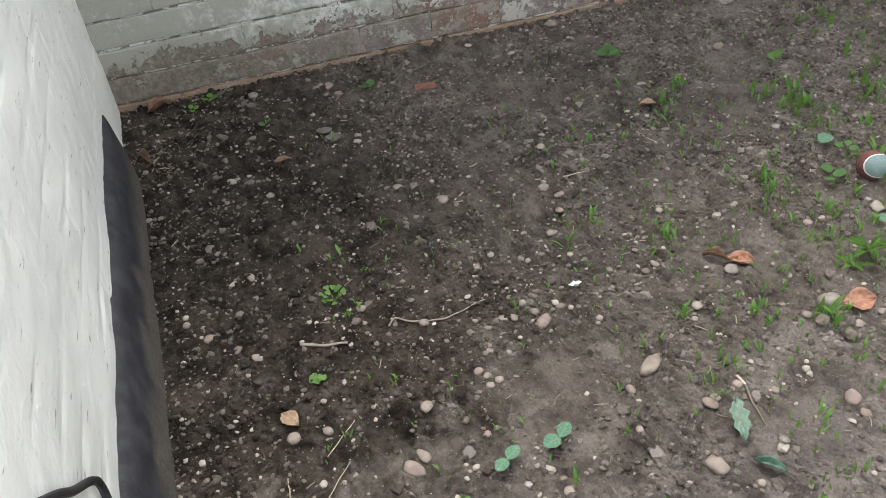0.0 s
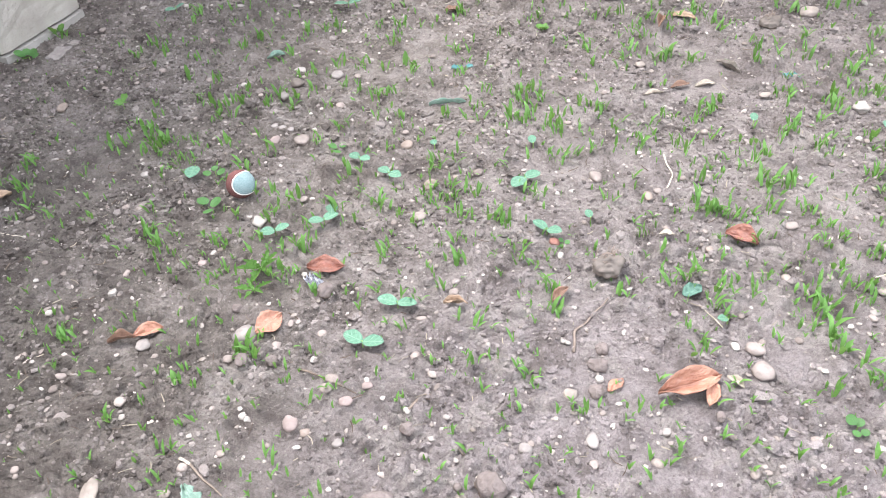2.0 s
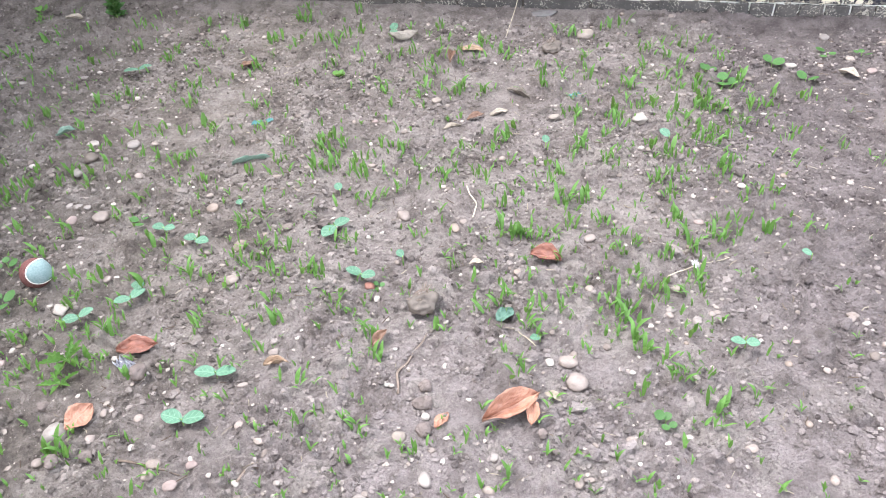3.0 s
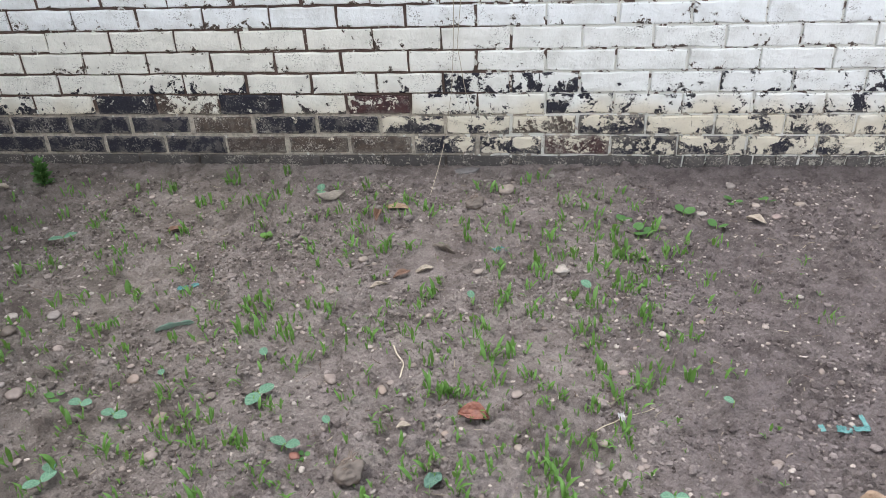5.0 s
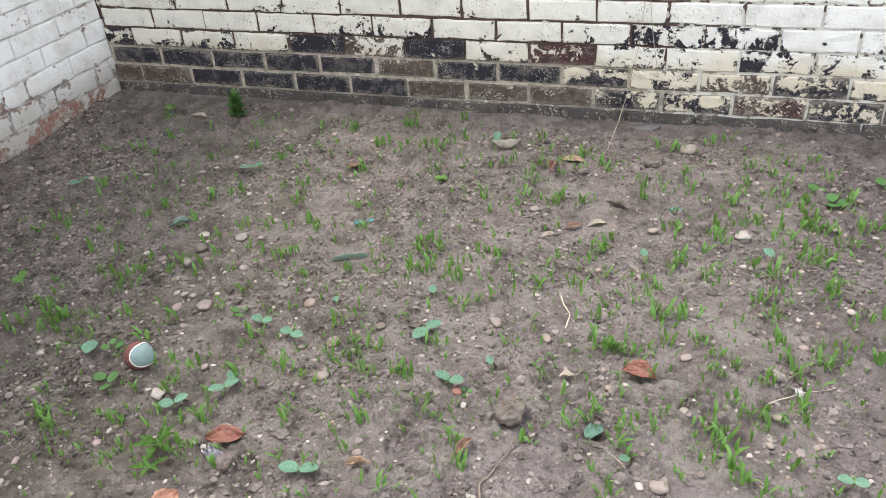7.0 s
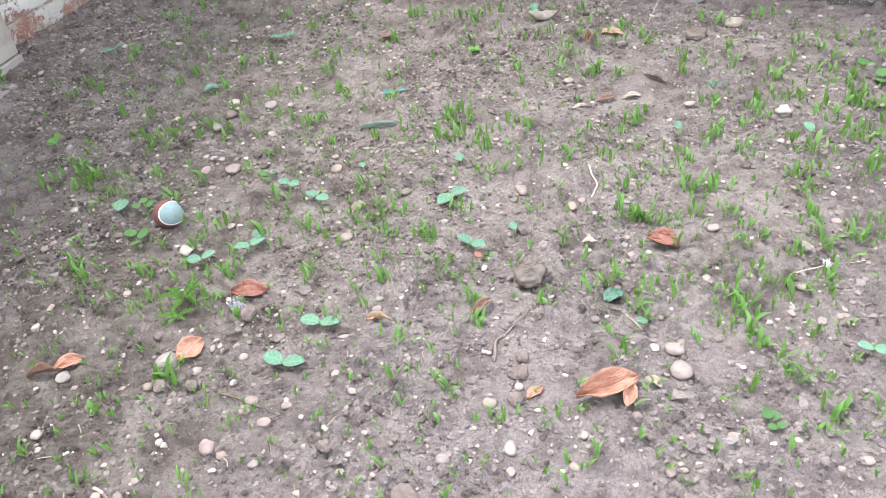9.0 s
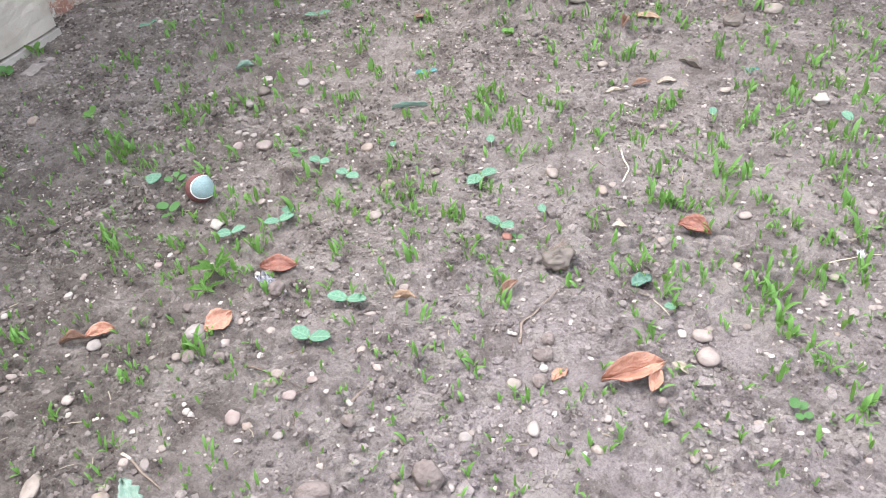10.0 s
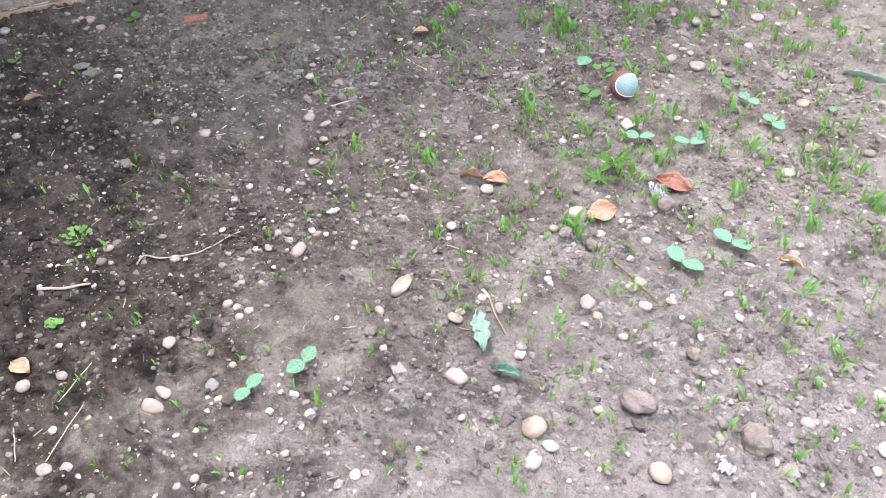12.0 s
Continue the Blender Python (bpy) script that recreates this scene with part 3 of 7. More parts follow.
def wall_core(name, p, q, height, material, label, thick=0.22, foot=-0.25, extra=(0.0, 0.0)):
    m, length = wall_frame(p, q)
    bm = bmesh.new()
    nx, nz = max(2, int(length / 0.05)), 26
    zs = [foot + (0.75 - foot) * k / nz for k in range(nz + 1)] + [height]
    xs = [-extra[0] + (length + extra[0] + extra[1]) * k / nx for k in range(nx + 1)]
    front = [[bm.verts.new((x, 0.002 * noise.noise(Vector((x * 21, z * 21, p[0]))), z)) for x in xs] for z in zs]
    back = [bm.verts.new((x, thick, z)) for z in (foot, height) for x in (xs[0], xs[-1])]
    for a, b in zip(front, front[1:]):
        for k in range(nx):
            bm.faces.new((a[k], a[k + 1], b[k + 1], b[k]))
    bm.faces.new([r[0] for r in front] + [back[2], back[0]])
    bm.faces.new([r[-1] for r in front] + [back[3], back[1]])
    bm.faces.new(front[-1] + [back[3], back[2]])
    bm.faces.new(front[0] + [back[1], back[0]])
    bm.faces.new((back[0], back[1], back[3], back[2]))
    ob = new(name, mesh_of(name, bm, material))
    ob.matrix_basis = m
    return tagged(ob, label, "wall", kind="structure"), length


BRICKS = {}


def brick_mesh(length, height, material, kind, flush=False):
    """A worn brick: its face stands proud of the joints, with uneven arrises. Alike bricks share one of five meshes."""
    key = (round(length, 2), round(height, 3), material.name, kind)
    if key not in BRICKS:
        rnd = random.Random(str(key))
        bm = bmesh.new()
        outline = []
        n_long, n_up = 5, 2
        for k in range(n_long):
            outline.append((k / n_long, 0))
        for k in range(n_up):
            outline.append((1, k / n_up))
        for k in range(n_long):
            outline.append((1 - k / n_long, 1))
        for k in range(n_up):
            outline.append((0, 1 - k / n_up))
        rear, rim, face = [], [], []
        for u, v in outline:
            du, dv = rnd.uniform(-0.0022, 0.0022), rnd.uniform(-0.0022, 0.0022)
            x, z = (u - 0.5) * length + du, v * height + dv
            inset = rnd.uniform(0.002, 0.005)
            fx, fz = x - math.copysign(inset, u - 0.5) * (abs(u - 0.5) > 0.49), z - math.copysign(inset, v - 0.5) * (v in (0, 1))
            end = flush and abs(u - 0.5) > 0.49
            if end:
                fx = x
            rear.append(bm.verts.new((x, 0.012, z)))
            rim.append(bm.verts.new((x, -0.0086 if end else -0.0055, z)))
            face.append(bm.verts.new((fx, -0.0095 + rnd.uniform(-0.0012, 0.0012), fz)))
        c = len(outline)
        for k in range(c):
            j = (k + 1) % c
            bm.faces.new((rear[k], rear[j], rim[j], rim[k]))
            bm.faces.new((rim[k], rim[j], face[j], face[k]))
        mid = bm.verts.new((rnd.uniform(-0.02, 0.02), -0.0105, height / 2))
        for k in range(c):
            bm.faces.new((face[k], face[(k + 1) % c], mid))
        BRICKS[key] = mesh_of("brick", bm, material)
    return BRICKS[key]


def lay_bricks(wall, length, z0, course, size, first, rows, material_of, gap=0.011, x_from=0.0, proud=0.0, flush=False, wear_of=None):
    """Stretcher bond along a wall, course by course; ends are cut to the wall."""
    rnd = random.Random(wall.name)
    for row in range(rows):
        z = z0 + row * course
        x = first + (0 if row % 2 == 0 else size / 2)
        while x > x_from:
            x -= size
        while x < length:
            a, b = max(x, x_from), min(x + size, length)
            if b - a > 0.035:
                full = abs(b - a - size) < 0.02
                tight = gap * rnd.uniform(0.7, 1.4) * (0.75 if wall.name == "wall_north" and a > 1.9 else 1.0)
                if wear_of is not None and row < 2:
                    tight *= 1.5
                tight = round(tight, 3)
                long = (size if full else b - a) - (0.0006 if flush else tight)
                me = brick_mesh(long, course - tight, material_of(row, (a + b) / 2), rnd.randrange(5) if full else 9, flush)
                laid = part("brick", me, wall, pose((a + b) / 2 + rnd.uniform(-0.002, 0.002), rnd.uniform(-0.0015, 0.0015) - proud, z + tight / 2 + rnd.uniform(-0.001, 0.001), 0, rnd.uniform(-0.4, 0.4), rnd.uniform(-0.5, 0.5)))
                if wear_of is not None:
                    laid.color = (*wear_of(row, (a + b) / 2, rnd), 1.0)
            x += size


NW = (-1.990, 2.461)
wall_north, n_len = wall_core("wall_north", NW, (2.6, 2.461), 1.35, NORTH_MORTAR, "old brick wall with flaking white paint", extra=(0.3, 0))
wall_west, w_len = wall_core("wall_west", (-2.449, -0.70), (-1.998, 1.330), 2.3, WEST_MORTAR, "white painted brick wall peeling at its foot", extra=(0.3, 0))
wall_corner, c_len = wall_core("wall_corner", (-2.060, 1.560), (-1.995, 2.475), 2.1, CORNER_MORTAR, "white painted brick wall with red chips", thick=0.2)


def build_south_wall():
    """The house wall: brick under so much paint that its joints are only soft dents."""
    m, length = wall_frame((0.829, -1.090), (-2.514, -0.592))
    bm = bmesh.new()
    xs = [length * k / 300 for k in range(301)]
    zs = [-0.25 + 1.05 * k / 90 for k in range(91)] + [2.4]
    rows = []
    for z in zs:
        row = []
        for x in xs:
            course = (z + 0.02) / 0.088
            u = (x / 0.235 + 0.5 * (math.floor(course) % 2)) % 1.0
            v = course % 1.0
            joint = min(min(u, 1 - u) * 0.235, min(v, 1 - v) * 0.088)
            q = Vector((x * 1.0, z, 0.3))
            dent = max(0.0, 1 - joint / 0.016) * (0.05 + 0.95 * max(0, noise.noise(q * 6) + 0.2))
            row.append(bm.verts.new((x, 0.0042 * dent + 0.0020 * noise.noise(q * 17) + 0.006 * noise.noise(q * 5), z)))
        rows.append(row)
    for a, b in zip(rows, rows[1:]):
        for k in range(300):
            bm.faces.new((a[k], a[k + 1], b[k + 1], b[k]))
    back = [bm.verts.new((x, 0.25, z)) for z in (-0.25, 2.4) for x in (0, length)]
    bm.faces.new([r[0] for r in rows] + [back[2], back[0]])
    bm.faces.new([r[-1] for r in rows] + [back[3], back[1]])
    bm.faces.new(rows[-1] + [back[3], back[2]])
    bm.faces.new(rows[0] + [back[1], back[0]])
    bm.faces.new((back[0], back[1], back[3], back[2]))
    ob = new("wall_south", mesh_of("wall_south", bm, SOUTH_PAINT))
    ob.matrix_basis = m
    return tagged(ob, "thickly white painted house wall with black foot", "wall", kind="structure")


build_south_wall()


def build_pier():
    root = tagged(new("pier"), "rough cream rendered pier standing on a stone foot", "pier", kind="structure")
    a, b = Vector((-1.953, 1.250)), Vector((-1.938, 1.605))
    m, length = wall_frame(a, b)
    root.matrix_basis = m
    for name, z0, z1, grow, mat in (("shaft", 0.030, 2.1, 0.0, PIER_RENDER), ("foot", -0.2, 0.022, -0.012, PIER_FOOT)):
        bm = bmesh.new()
        nz = 30 if name == "shaft" else 5
        rings = []
        for k in range(nz + 1):
            z = z0 + (min(z1, 0.7) - z0) * k / nz
            ring = []
            for x, y in [(length * j / 8, 0) for j in range(9)] + [(length, 0.09 * j) for j in (1, 2)] + [(length * (1 - j / 8), 0.18) for j in range(9)] + [(0, 0.18 - 0.06 * j) for j in (1, 2)]:
                s = 0.006 * noise.noise(Vector((x * 22, y * 22 + 5, z * 22)))
                corner = 0.006 if (x in (0, length) and y == 0) else 0
                ring.append(bm.verts.new((x + (corner if x == 0 else -corner if x == length else 0) + s, y + s + corner + (grow if y == 0 else 0), z)))
            rings.append(ring)
        if z1 > 0.7:
            rings.append([bm.verts.new((v.co.x, v.co.y, z1)) for v in rings[-1]])
        for lo, hi in zip(rings, rings[1:]):
            for k in range(len(lo)):
                j = (k + 1) % len(lo)
                bm.faces.new((lo[k], lo[j], hi[j], hi[k]))
        bm.faces.new(rings[-1])
        bm.faces.new(rings[0][::-1])
        part(name, mesh_of(name, bm, mat), root)
    return root


build_pier()


def build_haunch():
    """The black-painted sloping skirt at the foot of the house wall."""
    m, length = wall_frame((0.829, -1.090), (-2.514, -0.592))
    bm = bmesh.new()
    profile = [(0.02, -0.2), (-0.044, -0.2), (-0.044, -0.02), (-0.043, 0.03), (-0.039, 0.07), (-0.031, 0.115), (-0.020, 0.155), (-0.008, 0.182), (0.02, 0.188)]
    rings = []
    end = length - 0.46
    for k in range(61):
        x = end * k / 60
        shrink = 1.0 - max(0.0, (x - end + 0.14) / 0.14) ** 2 * 0.55
        rings.append([bm.verts.new((x, y * (shrink if y < 0 else 1) + 0.0022 * noise.noise(Vector((x * 14, z * 14, 2))), z + (0.006 * noise.noise(Vector((x * 9, 0, 7))) if z > 0.15 else 0))) for y, z in profile])
    for lo, hi in zip(rings, rings[1:]):
        for k in range(len(profile) - 1):
            bm.faces.new((lo[k], lo[k + 1], hi[k + 1], hi[k]))
    bm.faces.new(rings[0])
    bm.faces.new(rings[-1])
    ob = new("skirting", mesh_of("skirting", bm, SKIRT, True))
    ob.matrix_basis = m
    return tagged(ob, "black bitumen painted skirt along the house wall foot", "skirting", kind="structure")


build_haunch()


# ---- small stones ----
def lump(w, l, h, seed, rough=0.16, sub=3, sharp=1.0):
    """A rounded stone: a ball pressed flat and pushed in and out."""
    bm = bmesh.new()
    bmesh.ops.create_icosphere(bm, subdivisions=sub, radius=1)
    off = Vector((seed * 1.37, seed * 0.73, seed * 2.11))
    for v in bm.verts:
        d = v.co.normalized()
        k = 1 + rough * noise.noise(d * 1.1 + off) + rough * 0.45 * noise.noise(d * 2.7 + off) + rough * 0.15 * noise.noise(d * 7 + off) + (0.09 * noise.noise(d * 9 + off) if rough in (0.30, 0.6) else 0)
        d = Vector([math.copysign(abs(q) ** sharp, q) for q in d])
        v.co = Vector((d.x * k * w / 2, d.y * k * l / 2, d.z * k * h / 2))
    return bm


STONE_LABELS = {
    "white": "small white quartz pebble on the soil", "cream": "smooth cream pebble half sunk in soil", "pink": "pinkish smooth pebble on the soil",
    "tan": "tan sandstone pebble on the soil", "grey": "smooth grey pebble on the soil", "greybrown": "flat grey-brown pebble on the soil",
    "slate": "dark slate chip lying on damp soil", "dark": "dark brown stone on the soil", "red": "broken red brick chip on soil",
    "round": "round dusty grey pebble beside a dry leaf", "brown": "rounded brown stone on dry soil", "stick": "long weathered tan stone on the soil",
    "clod": "crumbly brown clod of dry earth",
}
stone_count = 0


def pebble(x, y, w, l, tone):
    global stone_count
    stone_count += 1
    w, l = max(w, 0.007), max(l, 0.006)
    flat = {"slate": 0.35, "clod": 0.9, "round": 0.85}.get(tone, 0.62)
    h = flat * min(w, l)
    l = l * 1.22
    rough, sharp = (0.30, 1.0) if tone == "clod" else (0.42, 0.82) if tone in ("slate", "red", "white", "stick") else (0.22, 0.95)
    name = "clod" if tone == "clod" else "pebble"
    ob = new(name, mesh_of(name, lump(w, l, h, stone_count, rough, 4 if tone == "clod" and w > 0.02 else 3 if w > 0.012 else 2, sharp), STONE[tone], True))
    ob.matrix_basis = pose(x, y, ground_z(x, y) + (0.24 if tone == "clod" or w > 0.03 else 0.10) * h, random.uniform(-8, 8), random.uniform(-8, 8), 22 + random.uniform(-14, 14))
    return tagged(ob, STONE_LABELS[tone], "clod of earth" if tone == "clod" else "pebble", "loose clods on the soil" if tone == "clod" else "pebbles on the soil")


# ---- leaves and seedlings ----
def blade_data(length, width, lift, droop, fold, rows=7):
    """A grass leaf that rises and bends over: vertices and faces, folded along its middle."""
    vs, fs = [], []
    for k in range(rows + 1):
        t = k / rows
        ang = radians(lift - droop * t * t)
        px, pz = length * t * math.cos(ang), length * t * math.sin(ang)
        w = width * (0.26 + 0.74 * math.sin(math.pi * min(1, t * 0.66 + 0.16)) ** 1.4) * (1 - t ** 5) + 0.0003
        vs += [(px, -w / 2, pz + fold * w), (px, 0, pz), (px, w / 2, pz + fold * w)]
    for k in range(rows):
        a = 3 * k
        fs += [(a, a + 1, a + 4, a + 3), (a + 1, a + 2, a + 5, a + 4)]
    return vs, fs


BLADES = []
for k in range(7):
    rnd = random.Random(40 + k)
    vs, fs = blade_data(1.0, rnd.uniform(0.17, 0.25), rnd.uniform(66, 90), rnd.uniform(4, 34), rnd.uniform(0.12, 0.35))
    BLADES.append((vs, fs, raw_mesh("leaf", vs, fs, GRASS, True)))


def stalk_mesh(r0, r1, h, material, lean=0.0):
    bm = bmesh.new()
    rings = []
    for k in range(5):
        t = k / 4
        r = r0 + (r1 - r0) * t
        rings.append([bm.verts.new((lean * t * t + r * math.cos(a), r * math.sin(a), h * t - 0.004 * (k == 0))) for a in (0, 1.05, 2.09, 3.14, 4.19, 5.24)])
    for lo, hi in zip(rings, rings[1:]):
        for i in range(6):
            bm.faces.new((lo[i], lo[(i + 1) % 6], hi[(i + 1) % 6], hi[i]))
    bm.faces.new(rings[-1])
    return mesh_of("stalk", bm, material, True)


STALK = stalk_mesh(0.0011, 0.0008, 0.008, STEM)
SMALL_SEEDLINGS, SEEDLINGS = [], []


def leaf_poses(x, y, h, rnd):
    """The leaves of one seedling, as blade number and pose."""
    n = 2 if h < 0.018 else 3 if h < 0.034 else 4 if h < 0.044 else 6
    turn = rnd.uniform(0, 360)
    made = []
    h = 0.066 * math.tanh(1.25 * h / 0.066)
    for k in range(n):
        size = h * (0.98 if k == 0 else rnd.uniform(0.45, 0.8))
        m = pose(0, 0, 0.002 + 0.004 * (k > 1), rnd.uniform(-8, 8), rnd.uniform(-12, 14), turn + k * rnd.uniform(110, 190))
        wide = rnd.uniform(0.75, 1.20) * (1.2 if h < 0.025 else 1.0)
        m = Matrix.Translation((rnd.uniform(-0.3, 0.3) * h, rnd.uniform(-0.3, 0.3) * h, 0)) @ m if n > 3 else m
        made.append((rnd.randrange(7), m @ Matrix.Diagonal((size, size * wide, size, 1))))
    return made


def seedling(x, y, h):
    """A young grass or maize seedling: a thing where it is tall enough to pick out, else part of the low growth."""
    rnd = random.Random(int(x * 7919 + y * 104729))
    SEEDLINGS.append((x, y, h))
    if h < TALL:
        SMALL_SEEDLINGS.append((x, y, h))
        return
    root = new("grass_seedling", STALK)
    root.matrix_basis = pose(x, y, ground_z(x, y) - 0.001)
    for kind, m in leaf_poses(x, y, h, rnd):
        part("leaf", BLADES[kind][2], root, m)
    tagged(root, "bright green young grass seedling in bare soil" if h < 0.045 else "tall bright green maize-like seedling in soil", "seedling", "seedlings in the soil")


def low_growth():
    """The smallest sprouts, too many to count, in one mesh."""
    verts, faces = [], []
    rnd = random.Random(5)
    spots = list(SMALL_SEEDLINGS)
    for _ in range(700):
        x, y = rnd.uniform(-2.3, 0.9), rnd.uniform(-0.6, 2.2)
        if -0.45 * (x + 1.0) + rnd.uniform(-0.7, 0.7) > 0 or rnd.random() < 0.35:
            spots.append((x, y, rnd.uniform(0.006, 0.013)))
    while len(spots) < len(SMALL_SEEDLINGS) + 1350:
        x, y = rnd.uniform(-1.7, 0.92), rnd.uniform(0.3, 2.3)
        q = noise.noise(Vector((x * 3.1, y * 3.1, 8.0))) + 0.25 * math.exp(-((x - 0.1) / 0.7) ** 2)
        if q > rnd.uniform(-0.3, 0.75):
            spots.append((x, y, rnd.uniform(0.010, 0.030) * (1.15 if x > -0.8 else 0.85)))
    for x, y, h in list(SEEDLINGS):
        for _ in range(2):
            spots.append((x + rnd.gauss(0, 0.045), y + rnd.gauss(0, 0.045), rnd.uniform(0.009, 0.021)))
    for x, y, h in spots:
        base = pose(x, y, ground_z(x, y))
        for kind, m in leaf_poses(x, y, h, rnd):
            vs, fs, _ = BLADES[kind]
            o = len(verts)
            m = base @ m
            verts += [tuple(m @ Vector(v)) for v in vs]
            faces += [tuple(o + i for i in f) for f in fs]
    ob = new("tiny_sprouts", raw_mesh("tiny_sprouts", verts, faces, GRASS, True))
    return tagged(ob, "tiny green sprouts scattered over the soil", "sprouts", kind="stuff")


def oval_leaf(name, material, pinch=0.0, cup=0.12, lobes=0, tip=1.0, jag=0.0, seed=0, wave=0.0, nx=14, ny=8):
    """A unit leaf from its base at 0 to its tip at x = 1, about 0.62 wide, with a fold and a curl."""
    bm = bmesh.new()
    rows = []
    for i in range(nx + 1):
        t = i / nx
        w = 0.31 * math.sin(math.pi * min(1.0, 0.03 + 0.97 * t) ** (1.0 + 0.25 * (tip - 1))) ** (0.62 if tip < 1.25 else 0.85)
        if lobes:
            w *= 0.62 + 0.38 * abs(math.sin(lobes * math.pi * t))
        row = []
        for j in range(ny + 1):
            s = 2 * j / ny - 1
            e = 1 + jag * noise.noise(Vector((t * 9, math.copysign(1, s) * 3, seed))) * abs(s)
            yy = s * w * e
            z = cup * (abs(s) ** 1.6) * w * 2 - 0.10 * (t - 0.45) ** 2 + wave * noise.noise(Vector((t * 3.2, s * 1.4, seed + 9)))
            row.append(bm.verts.new((t, yy, z)))
        rows.append(row)
    for a, b in zip(rows, rows[1:]):
        for j in range(ny):
            bm.faces.new((a[j], a[j + 1], b[j + 1], b[j]))
    return mesh_of(name, bm, material, True)


COTY_LEAVES = [oval_leaf("seed_leaf", COTY, cup=0.10, seed=k, jag=0.05, wave=0.03) for k in range(3)]
COTY_STALK = stalk_mesh(0.0016, 0.0012, 0.022, STEM)


def cotyledon(ax, ay, bx, by, size=0.034, count=2, label="squash seedling with two round blue-green seed leaves"):
    """A seedling with two broad seed leaves that point towards a and b."""
    x, y = (ax + bx) / 2, (ay + by) / 2
    root = new("squash_seedling", COTY_STALK)
    root.matrix_basis = pose(x, y, ground_z(x, y) - 0.002)
    turn = math.degrees(math.atan2(by - ay, bx - ax))
    rnd = random.Random(int(ax * 9000 + ay * 700))
    for k in range(count):
        s = size * rnd.uniform(0.92, 1.1)
        m = pose(0, 0, 0.020, rnd.uniform(-10, 10), rnd.uniform(-18, 2), turn + 180 * (k == 0) + rnd.uniform(-14, 14)) @ Matrix.Diagonal((s, s * 1.25, s, 1))
        part("seed_leaf", COTY_LEAVES[rnd.randrange(3)], root, m)
    if size > 0.03:
        m = pose(0, 0, 0.019, 0, -50, turn + 90) @ Matrix.Diagonal((0.012, 0.012, 0.012, 1))
        part("young_leaf", BLADES[1][2], root, m)
    return tagged(root, label, "seedling", "squash seedlings")


def solid(ob, thick):
    s = ob.modifiers.new("thickness", "SOLIDIFY")
    s.thickness, s.offset = thick, 0
    return ob


COVERED = []
DRY = {
    "orange": dry_leaf_material("dry_leaf_orange", (0.375, 0.190, 0.130), (0.300, 0.138, 0.092)),
    "red": dry_leaf_material("dry_leaf_red", (0.225, 0.086, 0.058), (0.155, 0.058, 0.042)),
    "tan": dry_leaf_material("dry_leaf_tan", (0.34, 0.235, 0.160), (0.26, 0.175, 0.118)),
    "brown": dry_leaf_material("dry_leaf_brown", (0.22, 0.125, 0.085), (0.15, 0.085, 0.058)),
    "pale": dry_leaf_material("dry_leaf_pale", (0.38, 0.325, 0.265), (0.28, 0.235, 0.190)),
    "grey": dry_leaf_material("dry_leaf_grey", (0.235, 0.205, 0.172), (0.165, 0.142, 0.120)),
    "dark": dry_leaf_material("dry_leaf_dark", (0.10, 0.085, 0.07), (0.16, 0.13, 0.11)),
}


def fallen_leaf(ax, ay, bx, by, tone, label, wide=1.0, curl=0.22, lift=0.006, tilt=0.0, jag=0.10, wave=0.14, material=None, name="fallen_leaf"):
    """A dry leaf that lies from its stalk at a to its tip at b."""
    length = math.hypot(bx - ax, by - ay)
    COVERED.append(((ax + bx) / 2, (ay + by) / 2, 0.55 * length + 0.006))
    seed = int(ax * 1000) % 97
    root = new(name, oval_leaf("fallen_leaf", material or DRY[tone], cup=curl, jag=jag, seed=seed, wave=wave, tip=1.3, nx=22, ny=10))
    z = max(ground_z(ax, ay), ground_z(bx, by), ground_z((ax + bx) / 2, (ay + by) / 2)) + lift
    root.matrix_basis = pose(ax, ay, z, tilt, 0, math.degrees(math.atan2(by - ay, bx - ax))) @ Matrix.Diagonal((length, length * wide, length, 1))
    solid(root, 0.012)
    return tagged(root, label, "leaf")


def strip_path(pts, lift):
    return [Vector((x, y, ground_z(x, y) + lift)) for x, y in pts]


def tube(name, pts, r0, r1, material, label, category, lift=0.003, bend=0.004, sides=7, flat=1.0, z_to=None):
    """A twig, root or straw that follows the soil from point to point, tapering and slightly crooked."""
    base = strip_path(pts, lift)
    if z_to is not None:
        base[-1].z = z_to
    line = []
    for a, b in zip(base, base[1:]):
        n = max(3, int((b - a).length / 0.008))
        for k in range(n):
            line.append(a.lerp(b, k / n))
    line.append(base[-1])
    smooth = [line[0]] + [(p + 2 * q + r) / 4 for p, q, r in zip(line, line[1:], line[2:])] + [line[-1]]
    bm = bmesh.new()
    rings = []
    for k, p in enumerate(smooth):
        t = k / (len(smooth) - 1)
        d = (smooth[min(k + 1, len(smooth) - 1)] - smooth[max(k - 1, 0)]).normalized()
        side = d.cross(Vector((0, 0, 1)))
        side = side.normalized() if side.length > 1e-4 else Vector((1, 0, 0))
        up = side.cross(d)
        r = (r0 + (r1 - r0) * t) * (1 + 0.25 * noise.noise(p * 90))
        c = p + side * bend * noise.noise(p * 28) + up * bend * 0.5 * abs(noise.noise(p * 21 + Vector((4, 4, 4))))
        rings.append([bm.verts.new(c + side * r * math.cos(q) + up * r * flat * math.sin(q)) for q in [2 * math.pi * i / sides for i in range(sides)]])
    for lo, hi in zip(rings, rings[1:]):
        for i in range(sides):
            bm.faces.new((lo[i], lo[(i + 1) % sides], hi[(i + 1) % sides], hi[i]))
    bm.faces.new(rings[0])
    bm.faces.new(rings[-1])
    return tagged(new(name, mesh_of(name, bm, material, True)), label, category)


